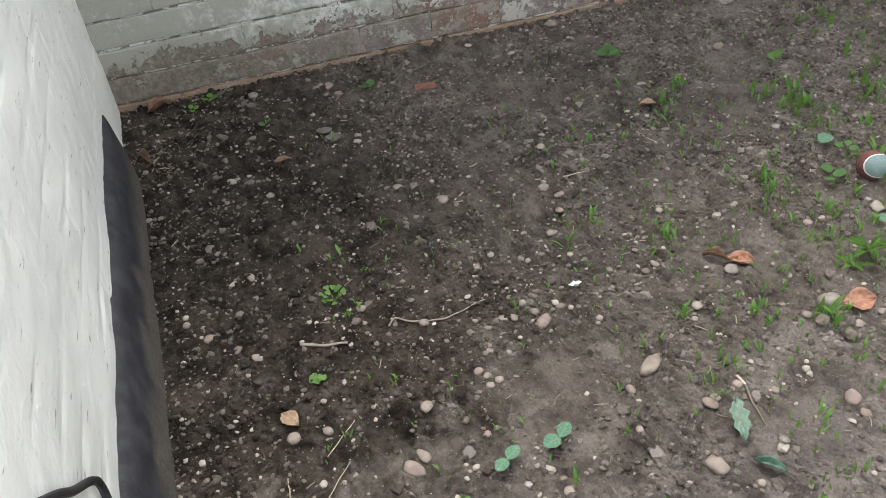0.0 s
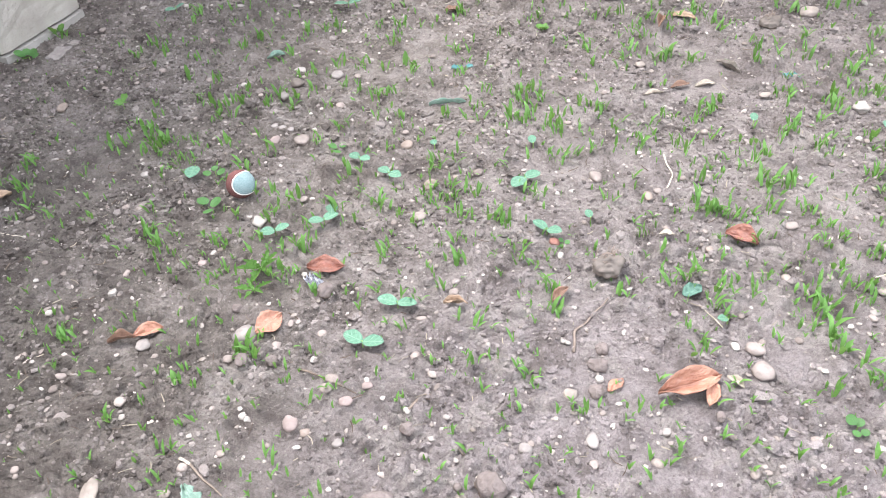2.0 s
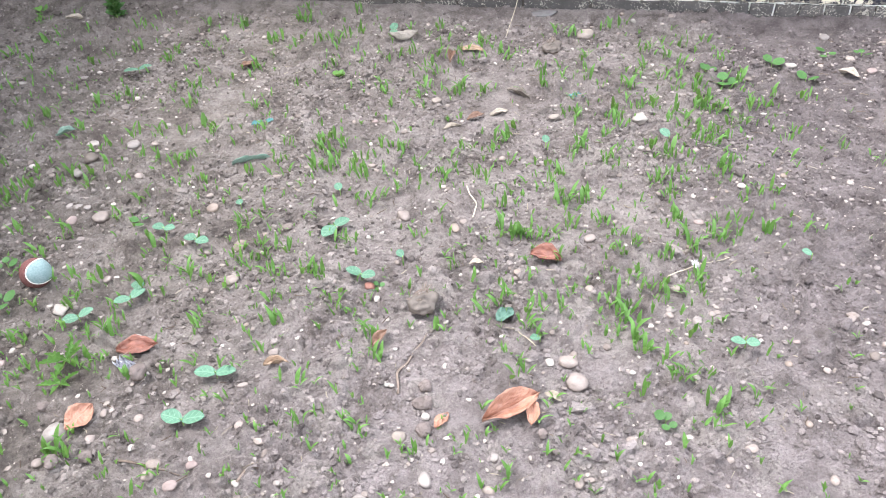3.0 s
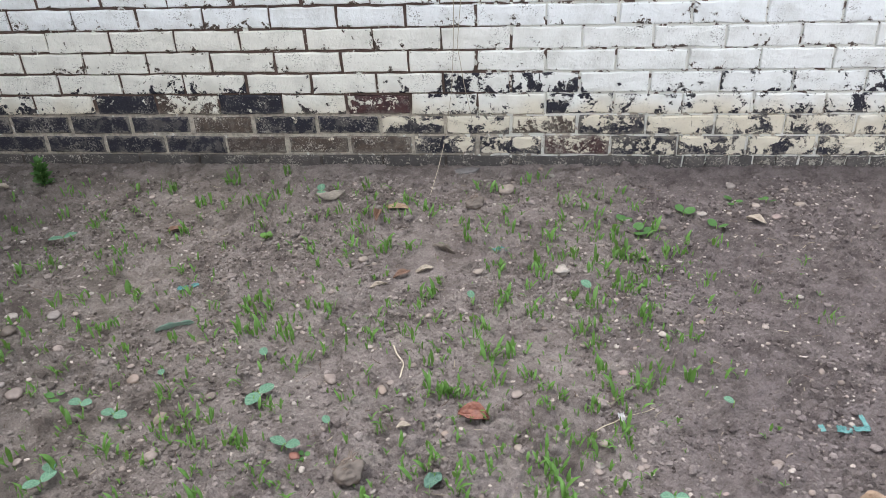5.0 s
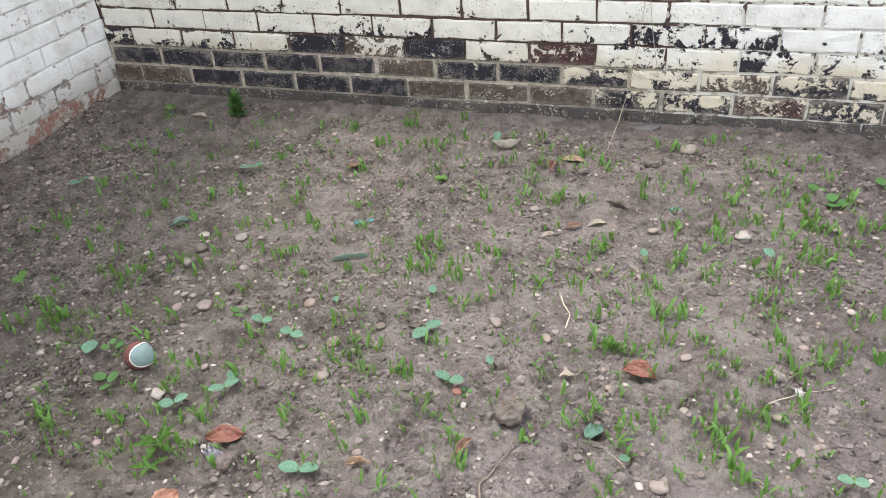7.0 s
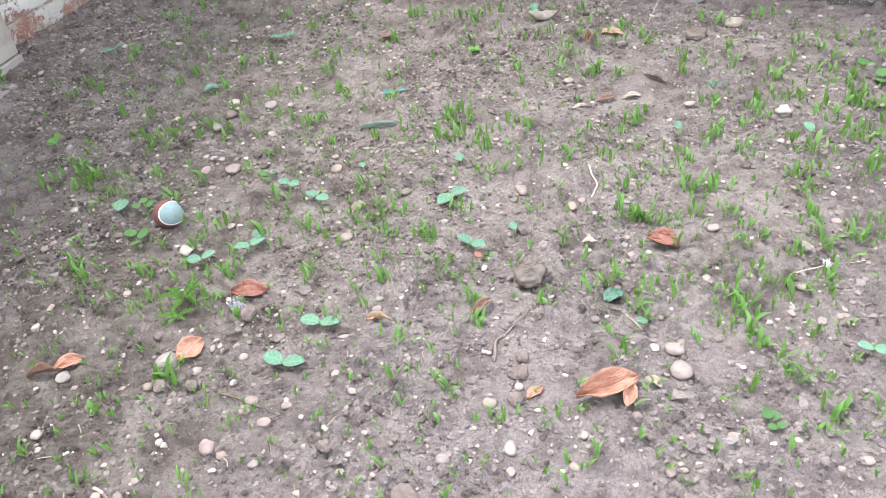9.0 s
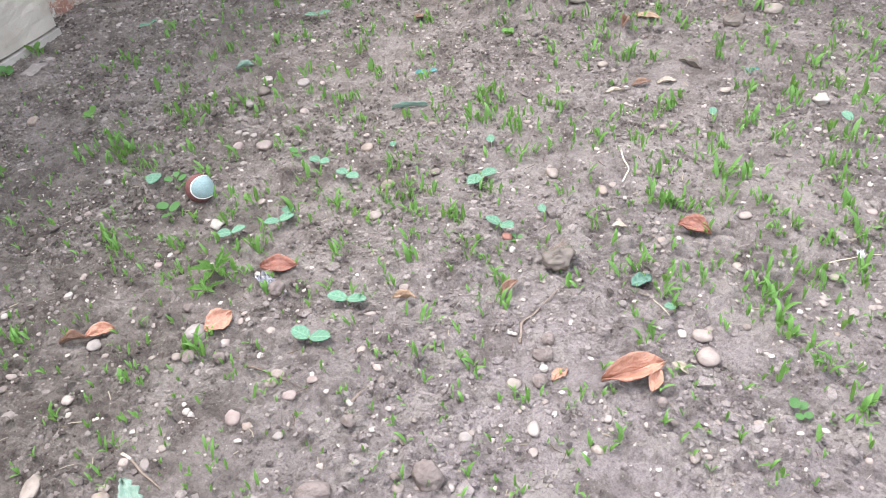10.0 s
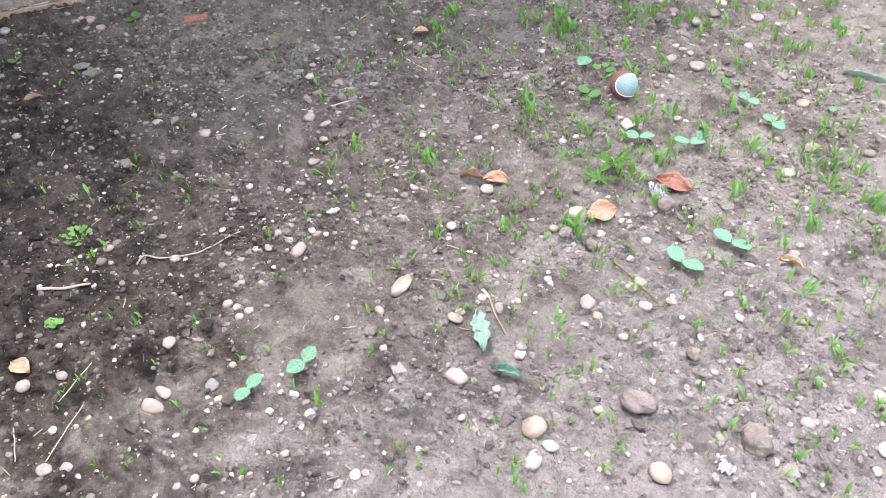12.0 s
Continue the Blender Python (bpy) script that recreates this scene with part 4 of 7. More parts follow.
WOOD_DARK = simple_material("dark_twig_bark", (0.085, 0.062, 0.050), (0.15, 0.115, 0.095), 60, 0.85)
WOOD_BROWN = simple_material("brown_root_bark", (0.135, 0.102, 0.084), (0.205, 0.160, 0.135), 60, 0.85)
WOOD_PALE = simple_material("pale_bare_wood", (0.38, 0.325, 0.26), (0.54, 0.48, 0.39), 60, 0.75)
STRAW = simple_material("dry_straw", (0.36, 0.31, 0.23), (0.50, 0.44, 0.34), 80, 0.7)
BONE = simple_material("weathered_grey_wood", (0.175, 0.150, 0.130), (0.265, 0.235, 0.208), 50, 0.85)


# ---- the ball ----
def dog_ball(x, y, r):
    """A felt ball in two colours, parted by a raised white seam."""
    axis = Vector((1.0, -0.05, 0.50)).normalized()
    turn = axis.to_track_quat("Z", "Y").to_matrix()
    root = new("ball")
    root.matrix_basis = pose(x, y, ground_z(x, y) + r - 0.004)

    def lat(phi):
        return radians(27 - 12 * math.cos(2 * phi + 0.6))

    for name, keep, mat in (("red_shell", False, FELT_RED), ("blue_shell", True, FELT_BLUE)):
        bm = bmesh.new()
        n_phi, n_lat = 96, 24
        rings = []
        for i in range(n_lat + 1):
            t = i / n_lat
            ring = []
            for j in range(n_phi):
                phi = 2 * math.pi * j / n_phi
                a = lat(phi)
                th = a + (math.pi / 2 - a) * t if keep else a - (a + math.pi / 2) * t
                d = Vector((math.cos(th) * math.cos(phi), math.cos(th) * math.sin(phi), math.sin(th)))
                d = turn @ d
                ring.append(bm.verts.new(d * r * (1 + 0.004 * noise.noise(d * 9))))
            rings.append(ring)
        for lo, hi in zip(rings, rings[1:]):
            for j in range(n_phi):
                bm.faces.new((lo[j], lo[(j + 1) % n_phi], hi[(j + 1) % n_phi], hi[j]))
        bmesh.ops.remove_doubles(bm, verts=bm.verts, dist=1e-5)
        part(name, mesh_of(name, bm, mat, True), root, None, "faded grey-blue felt" if keep else "faded maroon red felt")
    bm = bmesh.new()
    rings = []
    for j in range(96):
        phi = 2 * math.pi * j / 96
        th = lat(phi)
        d = turn @ Vector((math.cos(th) * math.cos(phi), math.cos(th) * math.sin(phi), math.sin(th)))
        e = turn @ Vector((-math.sin(th) * math.cos(phi), -math.sin(th) * math.sin(phi), math.cos(th)))
        rings.append([bm.verts.new(d * (r + 0.0007 * math.cos(q)) + e * 0.0018 * math.sin(q)) for q in [math.pi * k / 4 for k in range(8)]])
    for j in range(96):
        for k in range(8):
            bm.faces.new((rings[j][k], rings[j][(k + 1) % 8], rings[(j + 1) % 96][(k + 1) % 8], rings[(j + 1) % 96][k]))
    part("seam", mesh_of("seam", bm, SEAM, True), root, None, "raised white rubber seam")
    return tagged(root, "worn felt ball, half maroon and half grey-blue", "ball")


FELT_RED = simple_material("maroon_felt", (0.120, 0.050, 0.048), (0.190, 0.092, 0.085), 260, 0.95, deep=0.004, spec=0.1)
FELT_BLUE = simple_material("grey_blue_felt", (0.165, 0.240, 0.250), (0.255, 0.325, 0.328), 260, 0.95, deep=0.004, spec=0.1)
SEAM = simple_material("white_rubber", (0.74, 0.74, 0.72), (0.56, 0.54, 0.50), 90, 0.6)
dog_ball(-0.871, 0.933, 0.0355)


# ---- squash seedlings ----
for ax, ay, bx, by, size in (
    (-0.215, 1.224, -0.241, 1.179, 0.045), (-0.141, 1.045, -0.104, 1.037, 0.037), (-0.368, 0.713, -0.332, 0.722, 0.042),
    (-0.632, 0.884, -0.614, 0.912, 0.036), (-0.728, 0.824, -0.707, 0.840, 0.035), (-0.571, 1.108, -0.531, 1.104, 0.038),
    (-0.665, 1.150, -0.643, 1.146, 0.031), (-1.613, 1.722, -1.643, 1.692, 0.035), (-0.389, 0.588, -0.349, 0.593, 0.044),
    (-0.625, -0.228, -0.616, -0.257, 0.033), (-0.622, -0.116, -0.609, -0.152, 0.036), (0.690, 0.915, 0.727, 0.914, 0.030),
    (-0.299, 2.232, -0.292, 2.197, 0.040), (-1.091, 1.893, -1.062, 1.920, 0.048),
):
    cotyledon(ax, ay, bx, by, size)
for ax, ay, bx, by, size in (
    (-0.625, 0.944, -0.638, 0.968, 0.040), (-1.023, 0.955, -1.037, 0.978, 0.046), (-0.498, 1.268, -0.487, 1.249, 0.024),
    (-0.262, 1.357, -0.249, 1.343, 0.028), (0.255, 1.626, 0.256, 1.613, 0.028), (0.578, 1.678, 0.592, 1.667, 0.034),
    (-0.043, 1.118, -0.038, 1.109, 0.024), (0.874, 1.209, 0.886, 1.205, 0.024), (0.291, 0.883, 0.306, 0.893, 0.022),
):
    cotyledon(ax, ay, bx, by, size, 1, "small squash seedling with a single seed leaf")


# ---- broad-leaved weeds ----
def lobed_leaf(name, material, lobes=5, depth=0.45, cup=0.1, seed=0):
    """A rounded leaf with lobes, its stalk at the origin."""
    bm = bmesh.new()
    mid = bm.verts.new((0.5, 0, 0.02))
    n, rings = 60, []
    for q in (0.5, 1.0):
        ring = []
        for k in range(n):
            a = 2 * math.pi * k / n
            r = 0.5 * (1 - depth * 0.5 * (1 - abs(math.cos(lobes * a / 2)))) * (1 + 0.08 * noise.noise(Vector((a * 2, seed, 0))))
            r *= q
            ring.append(bm.verts.new((0.5 - r * math.cos(a), r * math.sin(a), cup * q * q * (0.4 + 0.6 * abs(math.cos(lobes * a / 2))) * 0.5)))
        rings.append(ring)
    for k in range(n):
        j = (k + 1) % n
        bm.faces.new((mid, rings[0][k], rings[0][j]))
        bm.faces.new((rings[0][k], rings[0][j], rings[1][j], rings[1][k]))
    return mesh_of(name, bm, material, True)


LOBED = [lobed_leaf("leaf", WEED, 5, 0.5, 0.12, 1), lobed_leaf("leaf", GRASS, 7, 0.35, 0.1, 2), lobed_leaf("leaf", GRASS, 3, 0.7, 0.15, 3), lobed_leaf("leaf", WEED, 1, 0.15, 0.2, 4)]
WEED_STALK = stalk_mesh(0.0014, 0.001, 0.016, STEM)


def weed(x, y, leaves, size, kind, label, spread=0.45, rise=28, height=0.014):
    root = new("weed", WEED_STALK)
    root.matrix_basis = pose(x, y, ground_z(x, y) - 0.002)
    rnd = random.Random(int(x * 5000 + y * 77))
    turn = rnd.uniform(0, 360)
    for k in range(leaves):
        a = turn + 360 * k / leaves + rnd.uniform(-25, 25)
        s = size * rnd.uniform(0.7, 1.1)
        d = size * spread * rnd.uniform(0.1, 0.6)
        m = pose(d * math.cos(radians(a)), d * math.sin(radians(a)), height * rnd.uniform(0.6, 1.2), rnd.uniform(-15, 15), -rnd.uniform(0.2, 1) * rise, a) @ Matrix.Diagonal((s, s, s, 1))
        part("leaf", LOBED[kind], root, m)
    return tagged(root, label, "weed", "broad-leaved weeds")


weed(-2.407, -0.371, 5, 0.032, 1, "lobed green weed at the foot of the wall")
weed(-2.301, -0.339, 4, 0.026, 1, "lobed green weed on dark damp soil")
weed(-2.423, -0.548, 6, 0.027, 1, "lobed green weed in the wall corner")
weed(-2.260, -0.400, 4, 0.020, 1, "small lobed green weed on damp soil")
weed(-0.998, -0.467, 6, 0.018, 2, "bright green three-lobed weed on dark soil", height=0.006)
weed(-1.215, -0.348, 15, 0.016, 2, "spreading bright green weed with lobed leaves", 2.6, 40, 0.010)
weed(-2.045, 0.111, 3, 0.026, 3, "small round-leaved green weed on damp soil")
weed(-2.042, -0.234, 2, 0.026, 3, "small bluish green weed on damp soil", height=0.006)
weed(-1.725, 0.784, 6, 0.032, 3, "round-leaved green weed in dark soil", 0.7)
weed(-1.421, 1.164, 4, 0.030, 2, "broad-leaved bright green weed in soil", 0.8, 45, 0.022)
weed(-1.898, 1.300, 5, 0.034, 3, "broad green weed growing against the pier", 0.7, 40)
weed(-2.016, 1.204, 7, 0.026, 0, "dark green weed in the pier corner", 0.7, 50, 0.03)
weed(-1.922, 1.451, 4, 0.034, 1, "green weed growing beside the pier", 0.6, 60, 0.02)
weed(0.752, 2.000, 6, 0.032, 3, "round-leaved dark green weed near the wall", 0.8, 28, 0.008)
weed(0.704, 2.045, 4, 0.028, 3, "round-leaved green weed near the wall", 0.8, 45, 0.010)
weed(0.990, 2.025, 2, 0.034, 3, "yellow-green round leaf weed near the wall", 0.5, 35, 0.012)
weed(0.902, 2.101, 3, 0.036, 3, "small round-leaved green weed by the wall", 0.6, 40, 0.02)
weed(-0.730, 1.167, 3, 0.024, 3, "small pale green round-leaved weed in soil", 0.7)
weed(-1.643, 2.285, 4, 0.030, 2, "small feathery green weed by the wall corner", 0.6, 50)
weed(-0.419, 1.948, 12, 0.022, 1, "pale yellow-green rosette weed in dry soil", 0.7, 55, 0.012)
weed(-0.914, 0.850, 3, 0.030, 3, "broad green weed leaf lying over soil", 0.9)
weed(-0.975, 0.971, 3, 0.026, 3, "small pale green weed beside the ball", 0.9)
weed(-0.079, 1.020, 3, 0.018, 3, "tiny round-leaved weed in dry soil", 0.9)
weed(1.172, 2.179, 3, 0.024, 3, "tiny green weed at the foot of wall", 0.9)
weed(1.074, 2.189, 3, 0.030, 3, "small green weed at the foot of wall", 0.9)
weed(0.549, 0.717, 4, 0.020, 3, "small pale weed with round leaves", 0.9)


def bushy_weed(x, y, h, count, label):
    """An upright leafy weed: a stalk set with narrow leaves all the way up."""
    root = new("leafy_weed", stalk_mesh(0.003, 0.0015, h * 0.8, WEED_STALK.materials[0]))
    root.matrix_basis = pose(x, y, ground_z(x, y) - 0.003)
    rnd = random.Random(11)
    for k in range(count):
        t = k / count
        s = h * rnd.uniform(0.24, 0.38) * (1.15 - 0.45 * t)
        m = pose(rnd.uniform(-0.008, 0.008), rnd.uniform(-0.008, 0.008), h * 0.72 * t + 0.006, rnd.uniform(-20, 20), -15 - 50 * t + rnd.uniform(-10, 10), k * 137.5) @ Matrix.Diagonal((s, s * 0.85, s, 1))
        part("leaf", NARROW, root, m)
    return tagged(root, label, "weed")


NARROW = oval_leaf("leaf", WEED, cup=0.2, jag=0.15, seed=3, wave=0.05, tip=1.4)
bushy_weed(-1.331, 2.270, 0.120, 64, "bushy dark green weed at the wall foot")


def dandelion(x, y, size, count, turn, label):
    """A flat rosette of long toothed leaves."""
    root = new("dandelion", WEED_STALK)
    root.matrix_basis = pose(x, y, ground_z(x, y) - 0.004)
    rnd = random.Random(int(size * 9999))
    for k in range(count):
        s = size * rnd.uniform(0.75, 1.15)
        m = pose(0, 0, 0.010, rnd.uniform(-15, 15), -rnd.uniform(2, 38), turn + 360 * k / count + rnd.uniform(-18, 18)) @ Matrix.Diagonal((s, s * 0.42, s, 1))
        part("leaf", TOOTHED, root, m)
    return tagged(root, label, "dandelion")


TOOTHED = oval_leaf("leaf", GRASS, cup=0.25, lobes=6, jag=0.9, seed=8, wave=0.08, nx=30, tip=0.8)
dandelion(-0.675, 0.706, 0.056, 7, 20, "dandelion rosette of toothed green leaves in soil")
dandelion(-0.659, 0.646, 0.042, 5, 60, "small dandelion rosette beside a scrap of foil")
dandelion(1.109, 0.816, 0.100, 8, 110, "dandelion with long toothed leaves on bare soil")

# ---- fallen leaves ----
fallen_leaf(0.208, 0.666, 0.309, 0.747, "orange", "large curled orange dry leaf on the soil", 0.62, 0.34, 0.014, 20)
fallen_leaf(0.299, 0.726, 0.300, 0.666, "orange", "folded orange tip of a dry leaf", 0.75, 0.2, 0.008, -10)
fallen_leaf(-0.829, 0.445, -0.784, 0.490, "orange", "small orange-brown curled leaf on dark soil", 0.8, 0.4, 0.005, 10)
fallen_leaf(-0.867, 0.413, -0.823, 0.449, "brown", "thin curled brown leaf end on soil", 0.5, 0.5, 0.004)
fallen_leaf(-0.586, 0.537, -0.562, 0.602, "orange", "orange dry leaf leaning on a pebble", 1.15, 0.2, 0.014, 24)
fallen_leaf(-0.585, 0.747, -0.505, 0.779, "red", "dark red-brown glossy dry leaf on soil", 0.80, 0.18, 0.010, 12)
fallen_leaf(0.254, 1.164, 0.327, 1.150, "red", "crumpled red-brown leaf among green seedlings", 1.1, 0.35, 0.010, 8)
fallen_leaf(-0.058, 2.122, 0.019, 2.114, "tan", "flat tan dry leaf near the wall", 0.55, 0.12, 0.004)
fallen_leaf(-0.075, 2.021, -0.075, 2.093, "brown", "narrow brown leaf on dry soil", 0.55, 0.4, 0.008)
fallen_leaf(0.022, 1.722, 0.067, 1.760, "brown", "small curled brown leaf on dry soil", 0.6, 0.2, 0.003)
fallen_leaf(-0.758, 1.976, -0.716, 2.004, "brown", "dark brown folded leaf on the soil", 0.9, 0.3, 0.006)
fallen_leaf(-0.260, 0.752, -0.211, 0.768, "tan", "crinkled yellow-tan leaf on dry soil", 0.6, 0.45, 0.006, wave=0.2)
fallen_leaf(-0.046, 0.830, -0.026, 0.881, "brown", "narrow pinkish brown leaf strip on soil", 0.7, 0.3, 0.008)
fallen_leaf(-0.953, -0.561, -0.909, -0.542, "tan", "small ochre leaf on dark damp soil", 1.15, 0.25, 0.006)
fallen_leaf(-1.812, -0.281, -1.803, -0.235, "brown", "small red-brown leaf on dark soil", 0.9, 0.2, 0.006)
fallen_leaf(-1.463, 0.700, -1.444, 0.745, "tan", "curled ochre leaf on dark soil", 1.0, 0.4, 0.008)
fallen_leaf(-2.333, -0.534, -2.363, -0.449, "brown", "long curled brown leaf by the wall corner", 0.5, 0.5, 0.012)
fallen_leaf(-2.101, -0.611, -2.029, -0.585, "brown", "curled brown leaf beside the house wall", 0.45, 0.5, 0.008)
fallen_leaf(1.042, 0.911, 1.149, 0.932, "tan", "large tan dry leaf curled on bare soil", 0.75, 0.4, 0.012, 10)
fallen_leaf(1.091, 2.085, 1.145, 2.048, "pale", "small pinkish dry leaf near the wall", 0.8, 0.3, 0.008)
fallen_leaf(0.116, 1.918, 0.188, 1.873, "dark", "dark grey curled leaf on the soil", 0.40, 0.3, 0.004)
fallen_leaf(0.083, 1.761, 0.132, 1.796, "pale", "pale curled leaf on dry soil", 0.6, 0.2, 0.003)
fallen_leaf(-0.298, 2.159, -0.207, 2.177, "grey", "arched grey dead leaf near the wall", 0.62, -0.38, 0.022, wave=0.12)
fallen_leaf(0.118, 0.647, 0.138, 0.686, "orange", "small reddish leaf piece beside a clod", 0.9, 0.1, 0.004)
fallen_leaf(0.319, 0.753, 0.353, 0.736, "pale", "pale shred of dry leaf on soil", 0.7, 0.3, 0.004)
fallen_leaf(0.202, 0.932, 0.234, 0.970, "dark", "dark bluish green leaf under seedlings", 1.2, 0.15, 0.006, material=TEAL)
fallen_leaf(-0.593, 1.455, -0.501, 1.502, "dark", "long narrow bluish green leaf on soil", 0.20, 0.2, 0.004, material=GREYLEAF)
fallen_leaf(-0.514, 0.186, -0.433, 0.136, "pale", "grey-green leaf eaten ragged at its edges", 0.55, 0.1, 0.006, jag=0.7, material=GREYLEAF)
fallen_leaf(-0.403, 0.129, -0.353, 0.160, "pale", "narrow curved bluish green leaf on soil", 0.5, 0.3, 0.006, jag=0.3, material=TEAL)
fallen_leaf(-0.042, 1.667, 0.008, 1.698, "pale", "rolled pale tan leaf on dry soil", 0.42, 0.25, 0.002)
fallen_leaf(-1.504, 2.222, -1.439, 2.230, "pale", "pale shred of leaf near the wall", 0.6, 0.3, 0.006)
fallen_leaf(0.118, 1.102, 0.152, 1.111, "pale", "small pale dry leaf between seedlings", 0.8, 0.4, 0.008)
fallen_leaf(-1.152, 1.513, -1.114, 1.556, "pale", "dull grey-green leaf standing on edge", 0.7, 0.3, 0.01, material=GREYLEAF)

# ---- twigs, roots and straws ----
for pts, r0, r1, mat, name, label, cat in (
    (((-1.071, 1.660), (-0.973, 1.604), (-0.852, 1.587)), 0.0026, 0.0016, WOOD_BROWN, "twig", "thin brown twig on dry soil", "twig"),
    (((0.067, 1.415), (0.082, 1.377), (0.105, 1.339), (0.100, 1.283)), 0.0030, 0.0026, WOOD_PALE, "root", "pale crooked piece of root on soil", "root"),
    (((0.564, 1.124), (0.635, 1.176), (0.709, 1.213)), 0.0020, 0.0012, STRAW, "straw", "long dry straw across green seedlings", "straw"),
    (((0.032, 0.719), (0.019, 0.768), (0.033, 0.808), (0.062, 0.884)), 0.0045, 0.0020, WOOD_BROWN, "root", "bent brown root on dry soil", "root"),
    (((-0.457, 0.492), (-0.391, 0.491), (-0.326, 0.478)), 0.0038, 0.0020, WOOD_DARK, "twig", "straight dark twig on dry soil", "twig"),
    (((-0.216, 0.476), (-0.209, 0.511), (-0.159, 0.518)), 0.0040, 0.0030, WOOD_BROWN, "root", "short hooked brown root in soil", "root"),
    (((-1.060, -0.278), (-1.079, -0.255), (-1.043, -0.224), (-1.013, -0.164), (-1.013, -0.064)), 0.0036, 0.0024, BONE, "root", "long curved pale brown root on soil", "root"),
    (((-1.332, 0.267), (-1.299, 0.339), (-1.273, 0.416)), 0.0026, 0.0022, WOOD_PALE, "stick", "straight pale stick on dark soil", "stick"),
    (((-1.105, -0.464), (-1.077, -0.423), (-1.059, -0.374)), 0.0062, 0.0042, BONE, "stick", "flat grey weathered stick on dark soil", "stick"),
    (((-0.562, 0.237), (-0.547, 0.234), (-0.532, 0.229)), 0.0052, 0.0034, WOOD_PALE, "stick", "broken pale stick end on dry soil", "stick"),
    (((-0.532, 0.229), (-0.497, 0.213), (-0.447, 0.199)), 0.0034, 0.0022, WOOD_BROWN, "twig", "brown twig broken off a stick", "twig"),
    (((-0.805, -0.523), (-0.861, -0.442)), 0.0014, 0.0010, STRAW, "straw", "short dry straw on dark soil", "straw"),
    (((-0.701, -0.576), (-0.776, -0.487)), 0.0014, 0.0010, STRAW, "straw", "thin dry straw on dark soil", "straw"),
    (((-0.807, -0.600), (-0.735, -0.618)), 0.0016, 0.0012, STRAW, "straw", "pale dry straw on dark soil", "straw"),
    (((-1.374, 0.609), (-1.280, 0.619)), 0.0020, 0.0014, WOOD_PALE, "twig", "pale thin twig on dark soil", "twig"),
    (((-1.618, 0.116), (-1.535, 0.134)), 0.0018, 0.0012, WOOD_BROWN, "twig", "thin twig on dark damp soil", "twig"),
    (((-0.183, 1.834), (-0.134, 1.847)), 0.0022, 0.0014, WOOD_BROWN, "twig", "short brown twig on dry soil", "twig"),
    (((-1.372, 0.052), (-1.397, 0.101)), 0.0036, 0.0026, WOOD_PALE, "stick", "short pale stick beside a pebble", "stick"),
    (((0.291, 0.870), (0.226, 0.947)), 0.0016, 0.0010, STRAW, "straw", "short straw on dry soil", "straw"),
    (((-0.304, -0.323), (-0.229, -0.276)), 0.0016, 0.0010, STRAW, "straw", "thin straw on dry soil", "straw"),
):
    tube(name, pts, 0.72 * r0, 0.72 * r1, mat, label, cat, flat=0.6)
for line, label in (
    (((0.076, 2.215, 0.012), (0.098, 2.330, 0.070), (0.112, 2.436, 0.123), (0.143, 2.438, 0.311), (0.155, 2.440, 0.486), (0.162, 2.440, 0.700), (0.166, 2.442, 0.95)), "long thin dry stem hanging down the brick wall"),
    (((0.212, 2.438, 0.195), (0.186, 2.438, 0.333), (0.167, 2.438, 0.468), (0.181, 2.440, 0.600), (0.190, 2.440, 0.78), (0.188, 2.442, 0.95)), "second thin dry stem hanging on the wall"),
):
    points = [Vector(q) for q in line]
    bm = bmesh.new()
    rings = []
    for k in range(8 * (len(points) - 1) + 1):
        a = min(k // 8, len(points) - 2)
        c = points[a].lerp(points[a + 1], k / 8 - a)
        rings.append([bm.verts.new(c + Vector((0.0011 * math.cos(q), 0.0011 * math.sin(q), 0))) for q in (0, 1.26, 2.51, 3.77, 5.03)])
    for lo, hi in zip(rings, rings[1:]):
        for q in range(5):
            bm.faces.new((lo[q], lo[(q + 1) % 5], hi[(q + 1) % 5], hi[q]))
    bm.faces.new(rings[0])
    bm.faces.new(rings[-1])
    tagged(new("dry_stem", mesh_of("dry_stem", bm, STRAW, True)), label, "stem")

# ---- scraps ----
PAPER = simple_material("white_paper", (0.52, 0.52, 0.53), (0.34, 0.335, 0.34), 60, 0.7)
FOIL = simple_material("printed_foil", (0.60, 0.61, 0.65), (0.16, 0.15, 0.20), 110, 0.4, 0.5)
TURQUOISE = simple_material("turquoise_plastic", (0.085, 0.215, 0.218), (0.130, 0.270, 0.265), 60, 0.4)
PALE_BLUE = simple_material("pale_blue_plastic", (0.52, 0.60, 0.66), (0.62, 0.68, 0.72), 60, 0.5)


